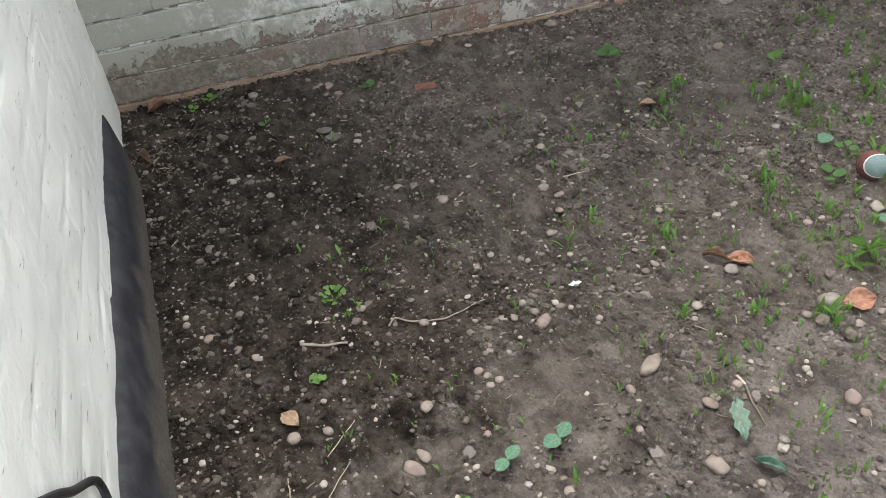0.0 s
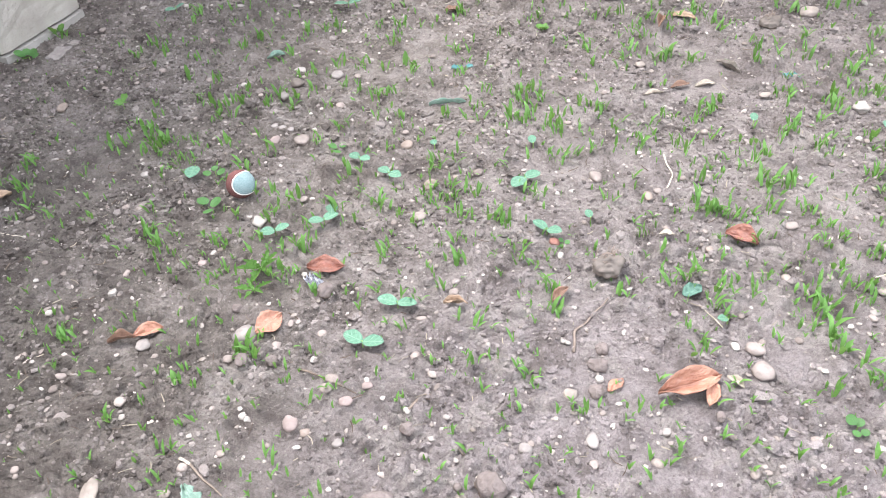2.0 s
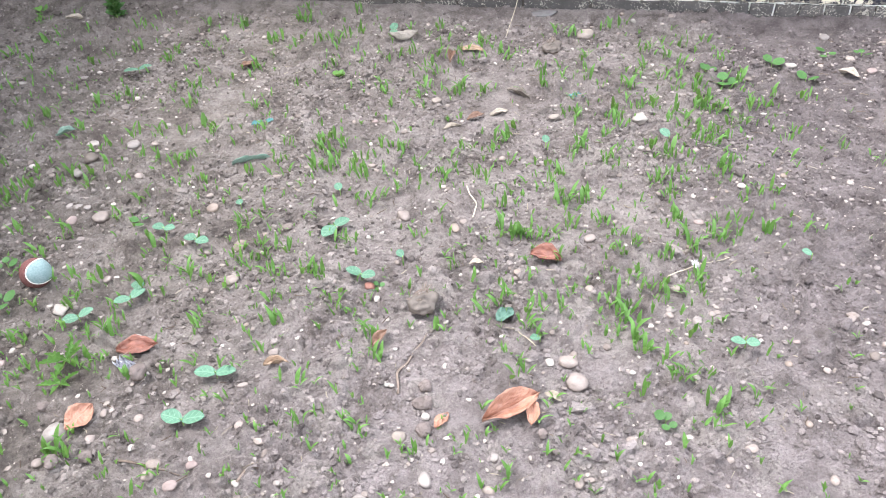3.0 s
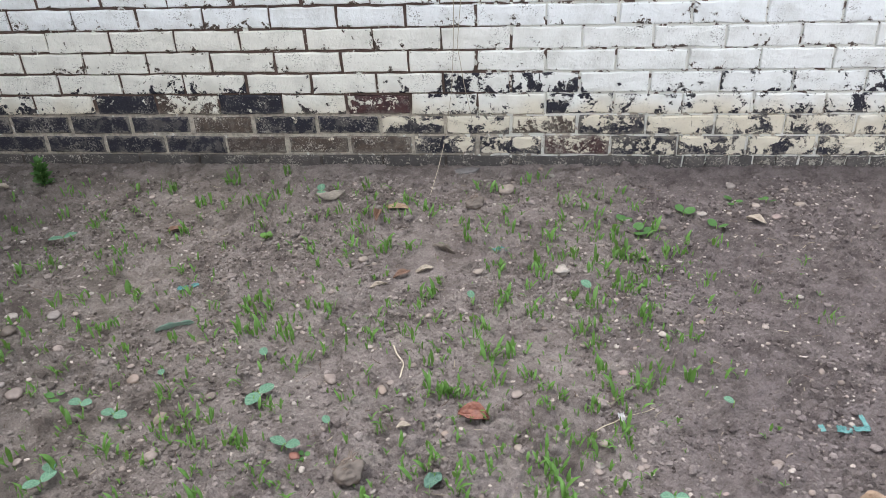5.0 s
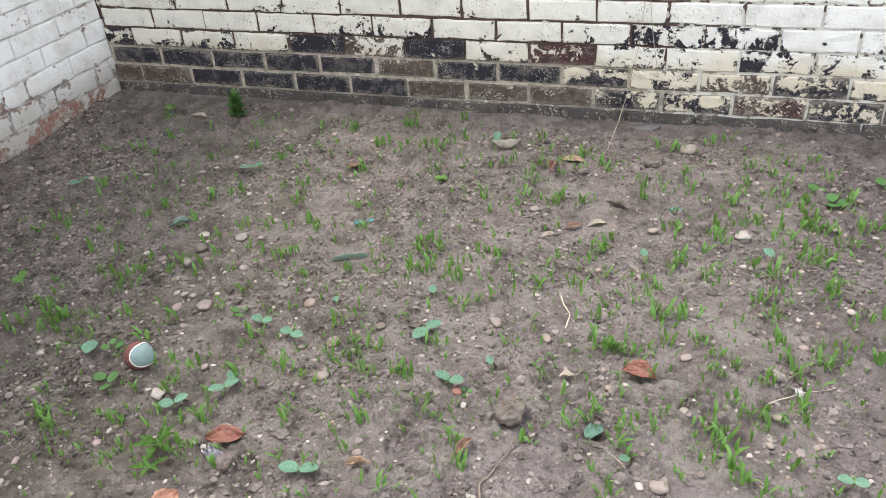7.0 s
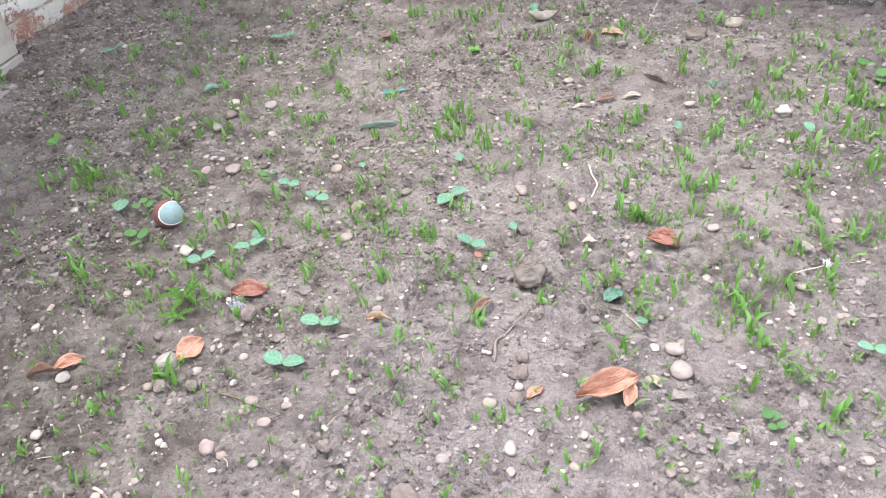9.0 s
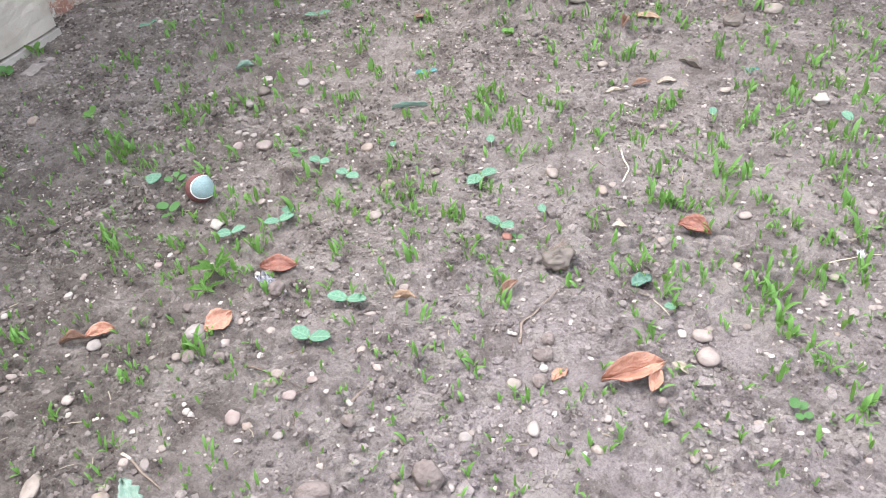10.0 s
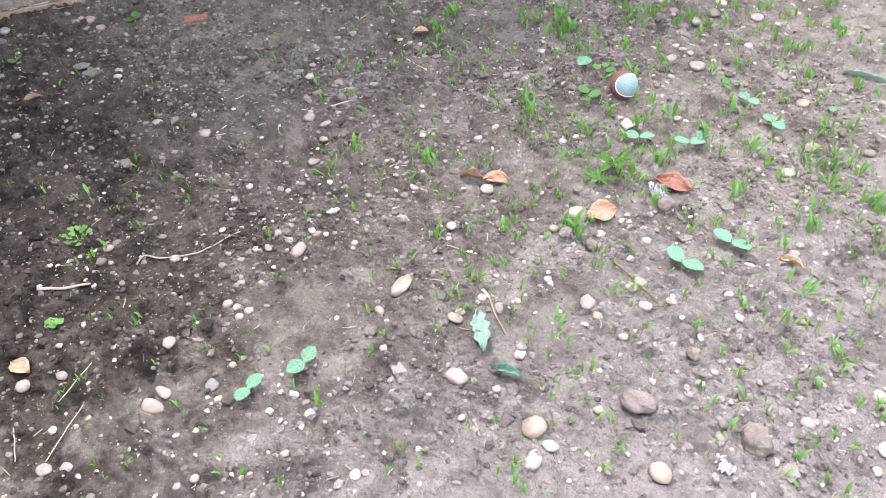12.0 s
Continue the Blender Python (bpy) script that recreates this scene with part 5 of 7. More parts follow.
def scrap(name, x, y, w, l, turn, material, label, crumple=0.3, thick=0.0008, lift=0.004, n=14):
    """A torn, crumpled piece of sheet."""
    bm = bmesh.new()
    seed = Vector((x * 31, y * 17, 0))
    rows = []
    for i in range(n + 1):
        row = []
        for j in range(n + 1):
            u, v = i / n - 0.5, j / n - 0.5
            edge = 1 + 0.28 * noise.noise(Vector((u * 5, v * 5, 1)) + seed)
            z = crumple * w * (noise.noise(Vector((u * 3.3, v * 3.3, 4)) + seed) + 0.5 * noise.noise(Vector((u * 8, v * 8, 7)) + seed))
            row.append(bm.verts.new((u * w * edge, v * l * edge, abs(z))))
        rows.append(row)
    for a, b in zip(rows, rows[1:]):
        for j in range(n):
            bm.faces.new((a[j], a[j + 1], b[j + 1], b[j]))
    ob = new(name, mesh_of(name, bm, material))
    ob.matrix_basis = pose(x, y, ground_z(x, y) + lift, 0, 0, turn)
    solid(ob, thick)
    return tagged(ob, label, "scrap")


scrap("foil_scrap", -0.538, 0.707, 0.058, 0.026, -20, FOIL, "crumpled silver and dark foil wrapper scrap", 0.5, lift=0.001)
scrap("paper_scrap", -0.014, 0.306, 0.030, 0.028, 30, PAPER, "crumpled torn white paper on the soil", 0.55, lift=0.001, n=26)
scrap("plastic_piece", -0.586, 1.651, 0.030, 0.014, 15, TURQUOISE, "bent turquoise plastic piece on soil", 0.25, 0.0014)
scrap("plastic_piece", -0.549, 1.657, 0.020, 0.014, 40, TURQUOISE, "small turquoise plastic piece on soil", 0.3, 0.0014)
scrap("plastic_piece", 1.064, 1.161, 0.012, 0.020, 10, TURQUOISE, "tiny turquoise plastic chip on bare soil", 0.2, 0.0014)
scrap("plastic_piece", 1.106, 1.148, 0.030, 0.018, -10, TURQUOISE, "bent turquoise plastic strip on bare soil", 0.3, 0.0014)
scrap("plastic_piece", 1.146, 1.157, 0.034, 0.014, 5, TURQUOISE, "turquoise plastic corner piece on bare soil", 0.2, 0.0014)
scrap("plastic_piece", 1.159, 1.183, 0.010, 0.040, 5, TURQUOISE, "turquoise plastic upright strip on bare soil", 0.2, 0.0014)
scrap("plastic_piece", 0.323, 1.896, 0.034, 0.026, 30, TURQUOISE, "faded turquoise plastic bit among seedlings", 0.4, 0.0014)
scrap("plastic_chip", -0.944, 0.126, 0.016, 0.022, 20, PALE_BLUE, "pale blue plastic chip on the soil", 0.12, 0.002, 0.003)
scrap("paper_scrap", 0.627, 1.168, 0.014, 0.024, 10, PAPER, "torn white petal-like scrap on a straw", 0.9, 0.0005, 0.012)
scrap("tile_chip", -1.948, 0.256, 0.065, 0.036, 70, STONE["red"], "thin red clay tile chip on soil", 0.05, 0.007, 0.002)
scrap("slate_chip", -1.850, -0.091, 0.042, 0.038, 30, STONE["slate"], "flat square slate chip on dark soil", 0.04, 0.006, 0.004)
scrap("stone_slab", -1.834, 1.358, 0.050, 0.080, 10, STONE["grey"], "flat broken stone slab beside the pier", 0.02, 0.010, 0.001)


def root_clod(x, y, w, l, h):
    """A dark clod with dead stalks stuck to it."""
    root = new("earth_clod", mesh_of("earth_clod", lump(w, l, h, 77, 0.6, 4), STONE["dark"], True))
    root.matrix_basis = pose(x, y, ground_z(x, y) + 0.34 * h, 0, 0, 25)
    rnd = random.Random(3)
    for k in range(22):
        m = pose(rnd.uniform(-0.4, 0.3) * w, rnd.uniform(0.0, 0.6) * l, h * 0.30, 0, rnd.uniform(-20, 40), rnd.uniform(0, 360)) @ Matrix.Diagonal((0.03, 0.012, 0.02, 1))
        part("dead_blade", DEAD_BLADE, root, m)
    return tagged(root, "dark clod of earth with dead grass on it", "clod of earth")


DEAD_BLADE = raw_mesh("dead_blade", BLADES[2][0], BLADES[2][1], WOOD_BROWN, True)
root_clod(0.038, 0.952, 0.064, 0.046, 0.040)
root_clod(0.232, 2.150, 0.062, 0.046, 0.032)


def cable_loop():
    """A bent length of black cable that runs down the house wall."""
    path = [Vector(q) for q in ((-0.537, -0.876, 0.502), (-0.584, -0.869, 0.452), (-0.619, -0.864, 0.409), (-0.646, -0.860, 0.381), (-0.686, -0.854, 0.340), (-0.705, -0.851, 0.309), (-0.700, -0.852, 0.275), (-0.670, -0.857, 0.255), (-0.617, -0.864, 0.237))]
    line = []
    for k in range(len(path) - 1):
        a, b, c, d = path[max(k - 1, 0)], path[k], path[k + 1], path[min(k + 2, len(path) - 1)]
        for i in range(6):
            t = i / 6
            line.append(0.5 * (2 * b + (c - a) * t + (2 * a - 5 * b + 4 * c - d) * t * t + (3 * b - a - 3 * c + d) * t * t * t))
    bm = bmesh.new()
    rings = []
    for k, p in enumerate(line):
        t = (line[min(k + 1, len(line) - 1)] - line[max(k - 1, 0)]).normalized()
        side = t.cross(Vector((0.15, 0.99, 0))).normalized()
        up = side.cross(t)
        rings.append([bm.verts.new(p + 0.0065 * (side * math.cos(q) + up * math.sin(q))) for q in [math.pi * i / 4 for i in range(8)]])
    for lo, hi in zip(rings, rings[1:]):
        for i in range(8):
            bm.faces.new((lo[i], lo[(i + 1) % 8], hi[(i + 1) % 8], hi[i]))
    bm.faces.new(rings[0])
    bm.faces.new(rings[-1])
    return tagged(new("cable", mesh_of("cable", bm, BLACK_PAINT, True)), "bent black cable fixed to the white wall", "cable", kind="structure")


cable_loop()

TALL = 0.0425
# -- seedlings and pebbles --
for x, y, h in ((-1.555, 1.499, 0.068), (-1.489, 1.461, 0.07), (-1.570, 1.420, 0.053), (-1.340, 1.368, 0.07), (-1.369, 1.457, 0.04), (-1.476, 1.384, 0.031), (-1.322, 1.497, 0.04), (-1.226, 1.357, 0.056), (-1.119, 1.345, 0.045), (-1.097, 1.278, 0.061), (-1.221, 1.258, 0.049), (-1.171, 1.252, 0.07), (-1.122, 1.261, 0.044), (-1.012, 1.293, 0.044), (-1.007, 1.336, 0.062), (-0.951, 1.305, 0.049), (-0.966, 1.357, 0.062), (-0.939, 1.406, 0.038), (-0.985, 1.502, 0.046), (-1.090, 1.565, 0.048), (-1.004, 1.468, 0.038), (-1.266, 1.555, 0.048), (-1.222, 1.496, 0.032), (-1.519, 1.657, 0.042), (-1.514, 1.695, 0.057), (-1.460, 1.782, 0.035), (-1.581, 1.992, 0.056), (-1.499, 1.964, 0.046), (-1.704, 1.954, 0.038), (-1.489, 2.076, 0.064),):
    seedling(x, y, h)
for x, y, h in ((-1.465, 2.097, 0.049), (-1.361, 2.122, 0.032), (-1.585, 2.195, 0.04), (-1.193, 2.178, 0.049), (-1.150, 2.045, 0.046), (-1.005, 1.993, 0.066), (-1.006, 2.045, 0.046), (-0.910, 2.074, 0.046), (-0.959, 2.213, 0.048), (-1.271, 1.956, 0.045), (-1.319, 1.886, 0.024), (-1.370, 1.878, 0.045), (-1.413, 1.829, 0.029), (-1.256, 1.643, 0.055), (-1.239, 1.664, 0.041), (-1.121, 1.718, 0.05), (-1.080, 1.745, 0.056), (-1.051, 1.768, 0.05), (-1.205, 1.802, 0.029), (-1.217, 2.002, 0.037), (-0.851, 1.809, 0.07), (-0.840, 1.849, 0.042), (-0.926, 1.811, 0.042), (-0.829, 1.741, 0.054), (-0.859, 1.593, 0.047), (-0.931, 1.561, 0.052), (-0.798, 1.592, 0.039), (-0.750, 1.639, 0.052), (-0.710, 1.616, 0.064), (-0.705, 1.584, 0.031),):
    seedling(x, y, h)
for x, y, h in ((-0.869, 1.464, 0.045), (-0.797, 1.436, 0.05), (-0.734, 1.421, 0.049), (-0.704, 1.475, 0.045), (-0.839, 1.327, 0.043), (-0.631, 1.361, 0.029), (-0.697, 1.345, 0.036), (-0.838, 2.216, 0.07), (-0.829, 2.246, 0.058), (-0.652, 2.306, 0.07), (-0.623, 2.296, 0.07), (-0.626, 2.358, 0.07), (-0.453, 2.358, 0.058), (-0.704, 2.119, 0.061), (-0.677, 2.134, 0.061), (-0.605, 2.122, 0.046), (-0.688, 1.973, 0.058), (-0.704, 1.987, 0.041), (-0.668, 2.041, 0.044), (-0.528, 2.125, 0.07), (-0.499, 2.130, 0.07), (-0.469, 2.134, 0.054), (-0.452, 2.177, 0.055), (-0.410, 2.205, 0.046), (-0.456, 1.989, 0.057), (-0.451, 2.006, 0.04), (-0.362, 2.033, 0.034), (-0.530, 1.870, 0.041), (-0.639, 1.766, 0.048), (-0.617, 1.737, 0.027),):
    seedling(x, y, h)
for x, y, h in ((-0.260, 1.892, 0.054), (-0.280, 1.925, 0.033), (-0.254, 2.060, 0.052), (-0.202, 2.082, 0.064), (-0.144, 2.027, 0.056), (-0.119, 1.990, 0.05), (-0.129, 1.893, 0.037), (-0.176, 2.184, 0.042), (-0.145, 2.222, 0.066), (-0.111, 2.076, 0.051), (-0.061, 2.097, 0.052), (-0.006, 2.070, 0.034), (0.009, 2.160, 0.053), (0.070, 2.111, 0.043), (0.101, 2.081, 0.051), (-0.222, 1.778, 0.036), (-0.052, 1.868, 0.058), (-0.029, 1.888, 0.07), (-0.016, 1.907, 0.07), (0.040, 1.880, 0.053), (0.055, 1.898, 0.04), (-0.141, 1.839, 0.026), (-0.368, 1.586, 0.054), (-0.349, 1.603, 0.07), (-0.335, 1.527, 0.07), (-0.314, 1.499, 0.06), (-0.337, 1.425, 0.07), (-0.323, 1.454, 0.059), (-0.309, 1.575, 0.044), (-0.460, 1.558, 0.037),):
    seedling(x, y, h)
for x, y, h in ((-0.356, 1.408, 0.019), (-0.562, 1.602, 0.038), (-0.551, 1.619, 0.03), (-0.631, 1.635, 0.021), (-0.466, 1.410, 0.035), (-0.526, 1.413, 0.043), (-0.235, 1.448, 0.066), (-0.205, 1.424, 0.051), (-0.231, 1.492, 0.048), (-0.188, 1.572, 0.044), (-0.134, 1.549, 0.036), (-0.130, 1.564, 0.06), (-0.083, 1.499, 0.052), (-0.067, 1.461, 0.028), (0.001, 1.448, 0.046), (0.034, 1.581, 0.052), (0.004, 1.728, 0.03), (0.016, 1.547, 0.035), (0.095, 1.537, 0.028), (0.100, 1.457, 0.07), (0.075, 1.477, 0.046), (0.127, 1.627, 0.06), (0.147, 1.646, 0.07), (0.118, 1.583, 0.042), (0.171, 1.525, 0.035), (0.163, 1.705, 0.044), (-0.283, 1.688, 0.03), (0.215, 2.002, 0.054), (0.201, 2.046, 0.039), (0.228, 1.940, 0.058),):
    seedling(x, y, h)
for x, y, h in ((0.250, 2.237, 0.053), (0.295, 2.244, 0.053), (0.329, 2.092, 0.05), (0.346, 2.111, 0.033), (0.263, 2.038, 0.038), (0.285, 1.980, 0.043), (0.347, 1.988, 0.053), (0.455, 2.333, 0.065), (0.405, 2.304, 0.044), (0.468, 1.974, 0.065), (0.485, 1.961, 0.047), (0.500, 2.023, 0.07), (0.517, 2.055, 0.054), (0.525, 2.140, 0.05), (0.542, 2.163, 0.039), (0.570, 2.207, 0.034), (0.592, 2.115, 0.049), (0.637, 2.199, 0.062), (0.607, 2.054, 0.053), (0.632, 2.074, 0.038), (0.705, 2.231, 0.039), (0.621, 1.967, 0.051), (0.676, 1.947, 0.046), (0.685, 1.995, 0.064), (0.696, 1.902, 0.055), (0.509, 1.850, 0.055), (0.541, 1.856, 0.045), (0.548, 1.872, 0.035), (0.602, 1.835, 0.069), (0.645, 1.798, 0.06),):
    seedling(x, y, h)
for x, y, h in ((0.671, 1.864, 0.07), (0.687, 1.883, 0.069), (0.707, 1.841, 0.07), (0.730, 1.847, 0.044), (0.752, 1.851, 0.061), (0.777, 1.968, 0.035), (0.795, 2.002, 0.07), (0.818, 1.852, 0.053), (0.874, 1.897, 0.049), (0.886, 1.930, 0.039), (0.738, 2.092, 0.037), (0.762, 2.112, 0.027), (0.322, 1.789, 0.045), (0.328, 1.806, 0.03), (0.308, 1.883, 0.036), (0.424, 1.790, 0.044), (0.439, 1.823, 0.062), (0.448, 1.747, 0.053), (0.463, 1.736, 0.043), (0.628, 1.750, 0.043), (0.661, 1.688, 0.051), (0.677, 1.718, 0.07), (0.688, 1.667, 0.057), (0.713, 1.726, 0.051), (0.759, 1.765, 0.07), (0.783, 1.785, 0.066), (0.740, 1.706, 0.037), (0.334, 1.605, 0.046), (0.346, 1.633, 0.066), (0.362, 1.615, 0.042),):
    seedling(x, y, h)
for x, y, h in ((0.342, 1.593, 0.028), (0.321, 1.565, 0.037), (0.273, 1.532, 0.046), (0.234, 1.524, 0.032), (0.413, 1.542, 0.05), (0.430, 1.568, 0.041), (0.448, 1.597, 0.032), (0.452, 1.535, 0.031), (0.537, 1.637, 0.07), (0.568, 1.605, 0.041), (0.580, 1.620, 0.057), (0.586, 1.595, 0.045), (0.615, 1.614, 0.027), (0.727, 1.638, 0.031), (0.750, 1.595, 0.027), (0.771, 1.600, 0.031), (0.925, 1.751, 0.041), (0.902, 1.642, 0.031), (-1.286, 1.098, 0.042), (-1.253, 1.080, 0.037), (-1.227, 1.035, 0.046), (-1.209, 1.003, 0.057), (-1.168, 0.998, 0.027), (-1.196, 1.053, 0.046), (-1.295, 1.161, 0.043), (-1.327, 1.195, 0.034), (-1.125, 1.090, 0.046), (-1.145, 1.229, 0.048), (-1.120, 1.193, 0.029), (-1.040, 1.094, 0.032),):
    seedling(x, y, h)
for x, y, h in ((-1.096, 1.224, 0.043), (-1.032, 1.120, 0.042), (-0.895, 1.099, 0.063), (-0.964, 1.159, 0.033), (-0.938, 1.043, 0.04), (-0.917, 1.025, 0.044), (-0.792, 1.168, 0.041), (-0.797, 1.192, 0.035), (-0.760, 1.263, 0.047), (-0.790, 1.271, 0.033), (-0.645, 1.187, 0.027), (-0.622, 1.294, 0.033), (-0.606, 1.207, 0.032), (-0.668, 1.078, 0.048), (-0.768, 1.113, 0.022), (-0.677, 1.109, 0.031), (-1.094, 0.967, 0.049), (-1.101, 1.010, 0.034), (-1.070, 0.995, 0.04), (-1.116, 0.985, 0.027), (-0.949, 0.942, 0.03), (-0.942, 0.965, 0.026), (-0.834, 0.936, 0.038), (-0.792, 0.955, 0.038), (-0.719, 1.002, 0.03), (-0.733, 0.948, 0.053), (-0.610, 0.944, 0.062), (-0.585, 0.921, 0.029), (-0.599, 1.037, 0.026), (-0.527, 1.001, 0.052),):
    seedling(x, y, h)
for x, y, h in ((-0.530, 1.021, 0.042), (-0.543, 1.049, 0.026), (-0.757, 0.874, 0.051), (-0.760, 0.893, 0.037), (-0.763, 0.921, 0.029), (-0.836, 0.848, 0.037), (-1.041, 0.804, 0.046), (-0.661, 0.877, 0.037), (-0.613, 0.842, 0.024), (-0.743, 0.796, 0.04), (-0.681, 0.800, 0.032), (-0.648, 0.817, 0.044), (-0.623, 0.805, 0.049), (-0.627, 0.830, 0.04), (-0.667, 0.779, 0.023), (-0.706, 0.778, 0.02), (-1.011, 0.747, 0.036), (-1.018, 0.728, 0.05), (-1.000, 0.714, 0.036), (-0.998, 0.741, 0.04), (-0.946, 0.743, 0.024), (-0.962, 0.705, 0.044), (-0.943, 0.692, 0.049), (-0.918, 0.689, 0.027), (-0.900, 0.685, 0.023), (-0.871, 0.768, 0.028), (-0.834, 0.758, 0.036), (-0.816, 0.753, 0.044), (-0.812, 0.789, 0.028), (-0.787, 0.785, 0.028),):
    seedling(x, y, h)
for x, y, h in ((-0.837, 0.708, 0.023), (-0.935, 0.662, 0.027), (-0.906, 0.636, 0.027), (-0.838, 0.651, 0.034), (-0.773, 0.658, 0.027), (-0.756, 0.655, 0.034), (-0.763, 0.677, 0.038), (-0.636, 0.730, 0.042), (-0.632, 0.699, 0.047), (-0.605, 0.690, 0.034), (-0.648, 0.703, 0.034), (-0.809, 0.650, 0.019), (-0.449, 0.885, 0.028), (-0.447, 0.851, 0.043), (-0.434, 0.836, 0.031), (-0.439, 0.818, 0.027), (-0.467, 0.983, 0.037), (-0.426, 0.972, 0.041), (-0.416, 0.965, 0.029), (-0.458, 0.918, 0.024), (-0.400, 0.744, 0.041), (-0.438, 0.713, 0.037), (-0.324, 0.745, 0.033), (-0.324, 0.731, 0.022), (-0.435, 1.060, 0.046), (-0.432, 1.102, 0.039), (-0.447, 1.121, 0.03), (-0.456, 1.177, 0.04), (-0.457, 1.200, 0.055), (-0.399, 1.130, 0.054),):
    seedling(x, y, h)
for x, y, h in ((-0.419, 1.218, 0.049), (-0.389, 1.069, 0.038), (-0.379, 1.081, 0.053), (-0.401, 1.046, 0.029), (-0.352, 1.086, 0.042), (-0.350, 1.118, 0.038), (-0.320, 1.022, 0.041), (-0.315, 0.994, 0.024), (-0.297, 1.018, 0.029), (-0.269, 1.051, 0.037), (-0.253, 1.044, 0.051), (-0.303, 1.106, 0.07), (-0.284, 1.171, 0.03), (-0.223, 1.040, 0.041), (-0.224, 1.021, 0.057), (-0.224, 1.059, 0.037), (-0.292, 1.237, 0.04), (-0.209, 1.162, 0.043), (-0.180, 1.156, 0.047), (-0.169, 1.168, 0.03), (-0.160, 0.944, 0.055), (-0.186, 0.965, 0.035), (-0.150, 0.981, 0.04), (-0.091, 0.966, 0.035), (-0.272, 0.878, 0.07), (-0.309, 0.940, 0.036), (-0.302, 0.872, 0.027), (-0.333, 0.917, 0.024), (-0.345, 0.880, 0.02), (-0.129, 0.926, 0.019),):
    seedling(x, y, h)
for x, y, h in ((-0.283, 0.945, 0.024), (-0.181, 1.312, 0.04), (-0.164, 1.303, 0.031), (-0.160, 1.341, 0.045), (-0.130, 1.345, 0.036), (-0.207, 1.320, 0.027), (-0.091, 1.403, 0.032), (-0.055, 1.410, 0.032), (0.006, 1.423, 0.045), (0.022, 1.292, 0.039), (0.085, 1.101, 0.06), (-0.014, 0.990, 0.023), (-0.031, 1.204, 0.032), (-0.009, 1.198, 0.03), (0.159, 0.963, 0.047), (0.208, 0.999, 0.047), (0.191, 0.986, 0.042), (0.218, 1.009, 0.053), (0.175, 1.017, 0.027), (0.093, 0.924, 0.022), (-0.074, 0.869, 0.047), (-0.053, 0.858, 0.037), (-0.024, 0.797, 0.039), (-0.047, 0.814, 0.045), (0.078, 0.902, 0.037), (0.193, 1.055, 0.027), (0.270, 0.930, 0.07), (0.252, 0.935, 0.033), (0.214, 0.917, 0.026), (0.240, 0.855, 0.035),):
    seedling(x, y, h)
for x, y, h in ((0.271, 0.971, 0.046), (0.281, 0.989, 0.034), (0.302, 1.010, 0.026), (0.332, 1.000, 0.041), (0.199, 1.357, 0.03), (0.166, 1.349, 0.048), (0.181, 1.400, 0.04), (0.186, 1.244, 0.07), (0.202, 1.227, 0.058), (0.215, 1.230, 0.07), (0.227, 1.243, 0.052), (0.240, 1.236, 0.045), (0.272, 1.242, 0.045), (0.284, 1.255, 0.033), (0.248, 1.279, 0.029), (0.341, 1.278, 0.046), (0.217, 1.445, 0.031), (0.248, 1.416, 0.031), (0.307, 1.380, 0.065), (0.328, 1.373, 0.054), (0.319, 1.406, 0.07), (0.354, 1.390, 0.047), (0.366, 1.404, 0.039), (0.380, 1.395, 0.054), (0.278, 1.469, 0.04), (0.291, 1.484, 0.049), (0.405, 1.301, 0.029), (0.419, 1.293, 0.041), (0.424, 1.305, 0.029), (0.447, 1.200, 0.044),):
    seedling(x, y, h)
for x, y, h in ((0.459, 1.192, 0.035), (0.463, 1.262, 0.036), (0.489, 1.227, 0.044), (0.501, 1.220, 0.028), (0.495, 1.373, 0.025), (0.508, 1.397, 0.03), (0.562, 1.485, 0.061), (0.569, 1.510, 0.048), (0.581, 1.433, 0.047), (0.589, 1.457, 0.03), (0.605, 1.540, 0.031), (0.623, 1.486, 0.03), (0.705, 1.526, 0.048), (0.720, 1.553, 0.061), (0.725, 1.542, 0.039), (0.584, 1.338, 0.051), (0.603, 1.332, 0.041), (0.613, 1.283, 0.06), (0.600, 1.270, 0.036), (0.630, 1.238, 0.055), (0.622, 1.218, 0.039), (0.678, 1.338, 0.036), (0.686, 1.290, 0.06), (0.697, 1.272, 0.063), (0.720, 1.338, 0.05), (0.705, 1.304, 0.036), (0.663, 1.315, 0.028), (0.674, 1.211, 0.042), (0.760, 1.429, 0.042), (0.767, 1.441, 0.025),):
    seedling(x, y, h)
for x, y, h in ((0.793, 1.446, 0.037), (0.807, 1.461, 0.029), (0.833, 1.466, 0.058), (0.844, 1.457, 0.029), (0.802, 1.315, 0.059), (0.811, 1.336, 0.036), (0.750, 1.333, 0.028), (0.764, 1.346, 0.032), (0.490, 1.117, 0.038), (0.502, 1.102, 0.042), (0.508, 1.078, 0.022), (0.525, 1.090, 0.034), (0.553, 1.047, 0.046), (0.554, 1.080, 0.056), (0.435, 1.037, 0.033), (0.440, 1.014, 0.037), (0.457, 1.042, 0.041), (0.469, 1.021, 0.052), (0.475, 0.991, 0.054), (0.453, 0.993, 0.029), (0.489, 0.962, 0.062), (0.495, 0.919, 0.049), (0.506, 0.928, 0.035), (0.446, 0.937, 0.035), (0.603, 0.958, 0.07), (0.652, 0.983, 0.032), (0.599, 1.073, 0.037), (0.611, 1.100, 0.041), (0.634, 1.131, 0.047), (0.627, 1.079, 0.055),):
    seedling(x, y, h)
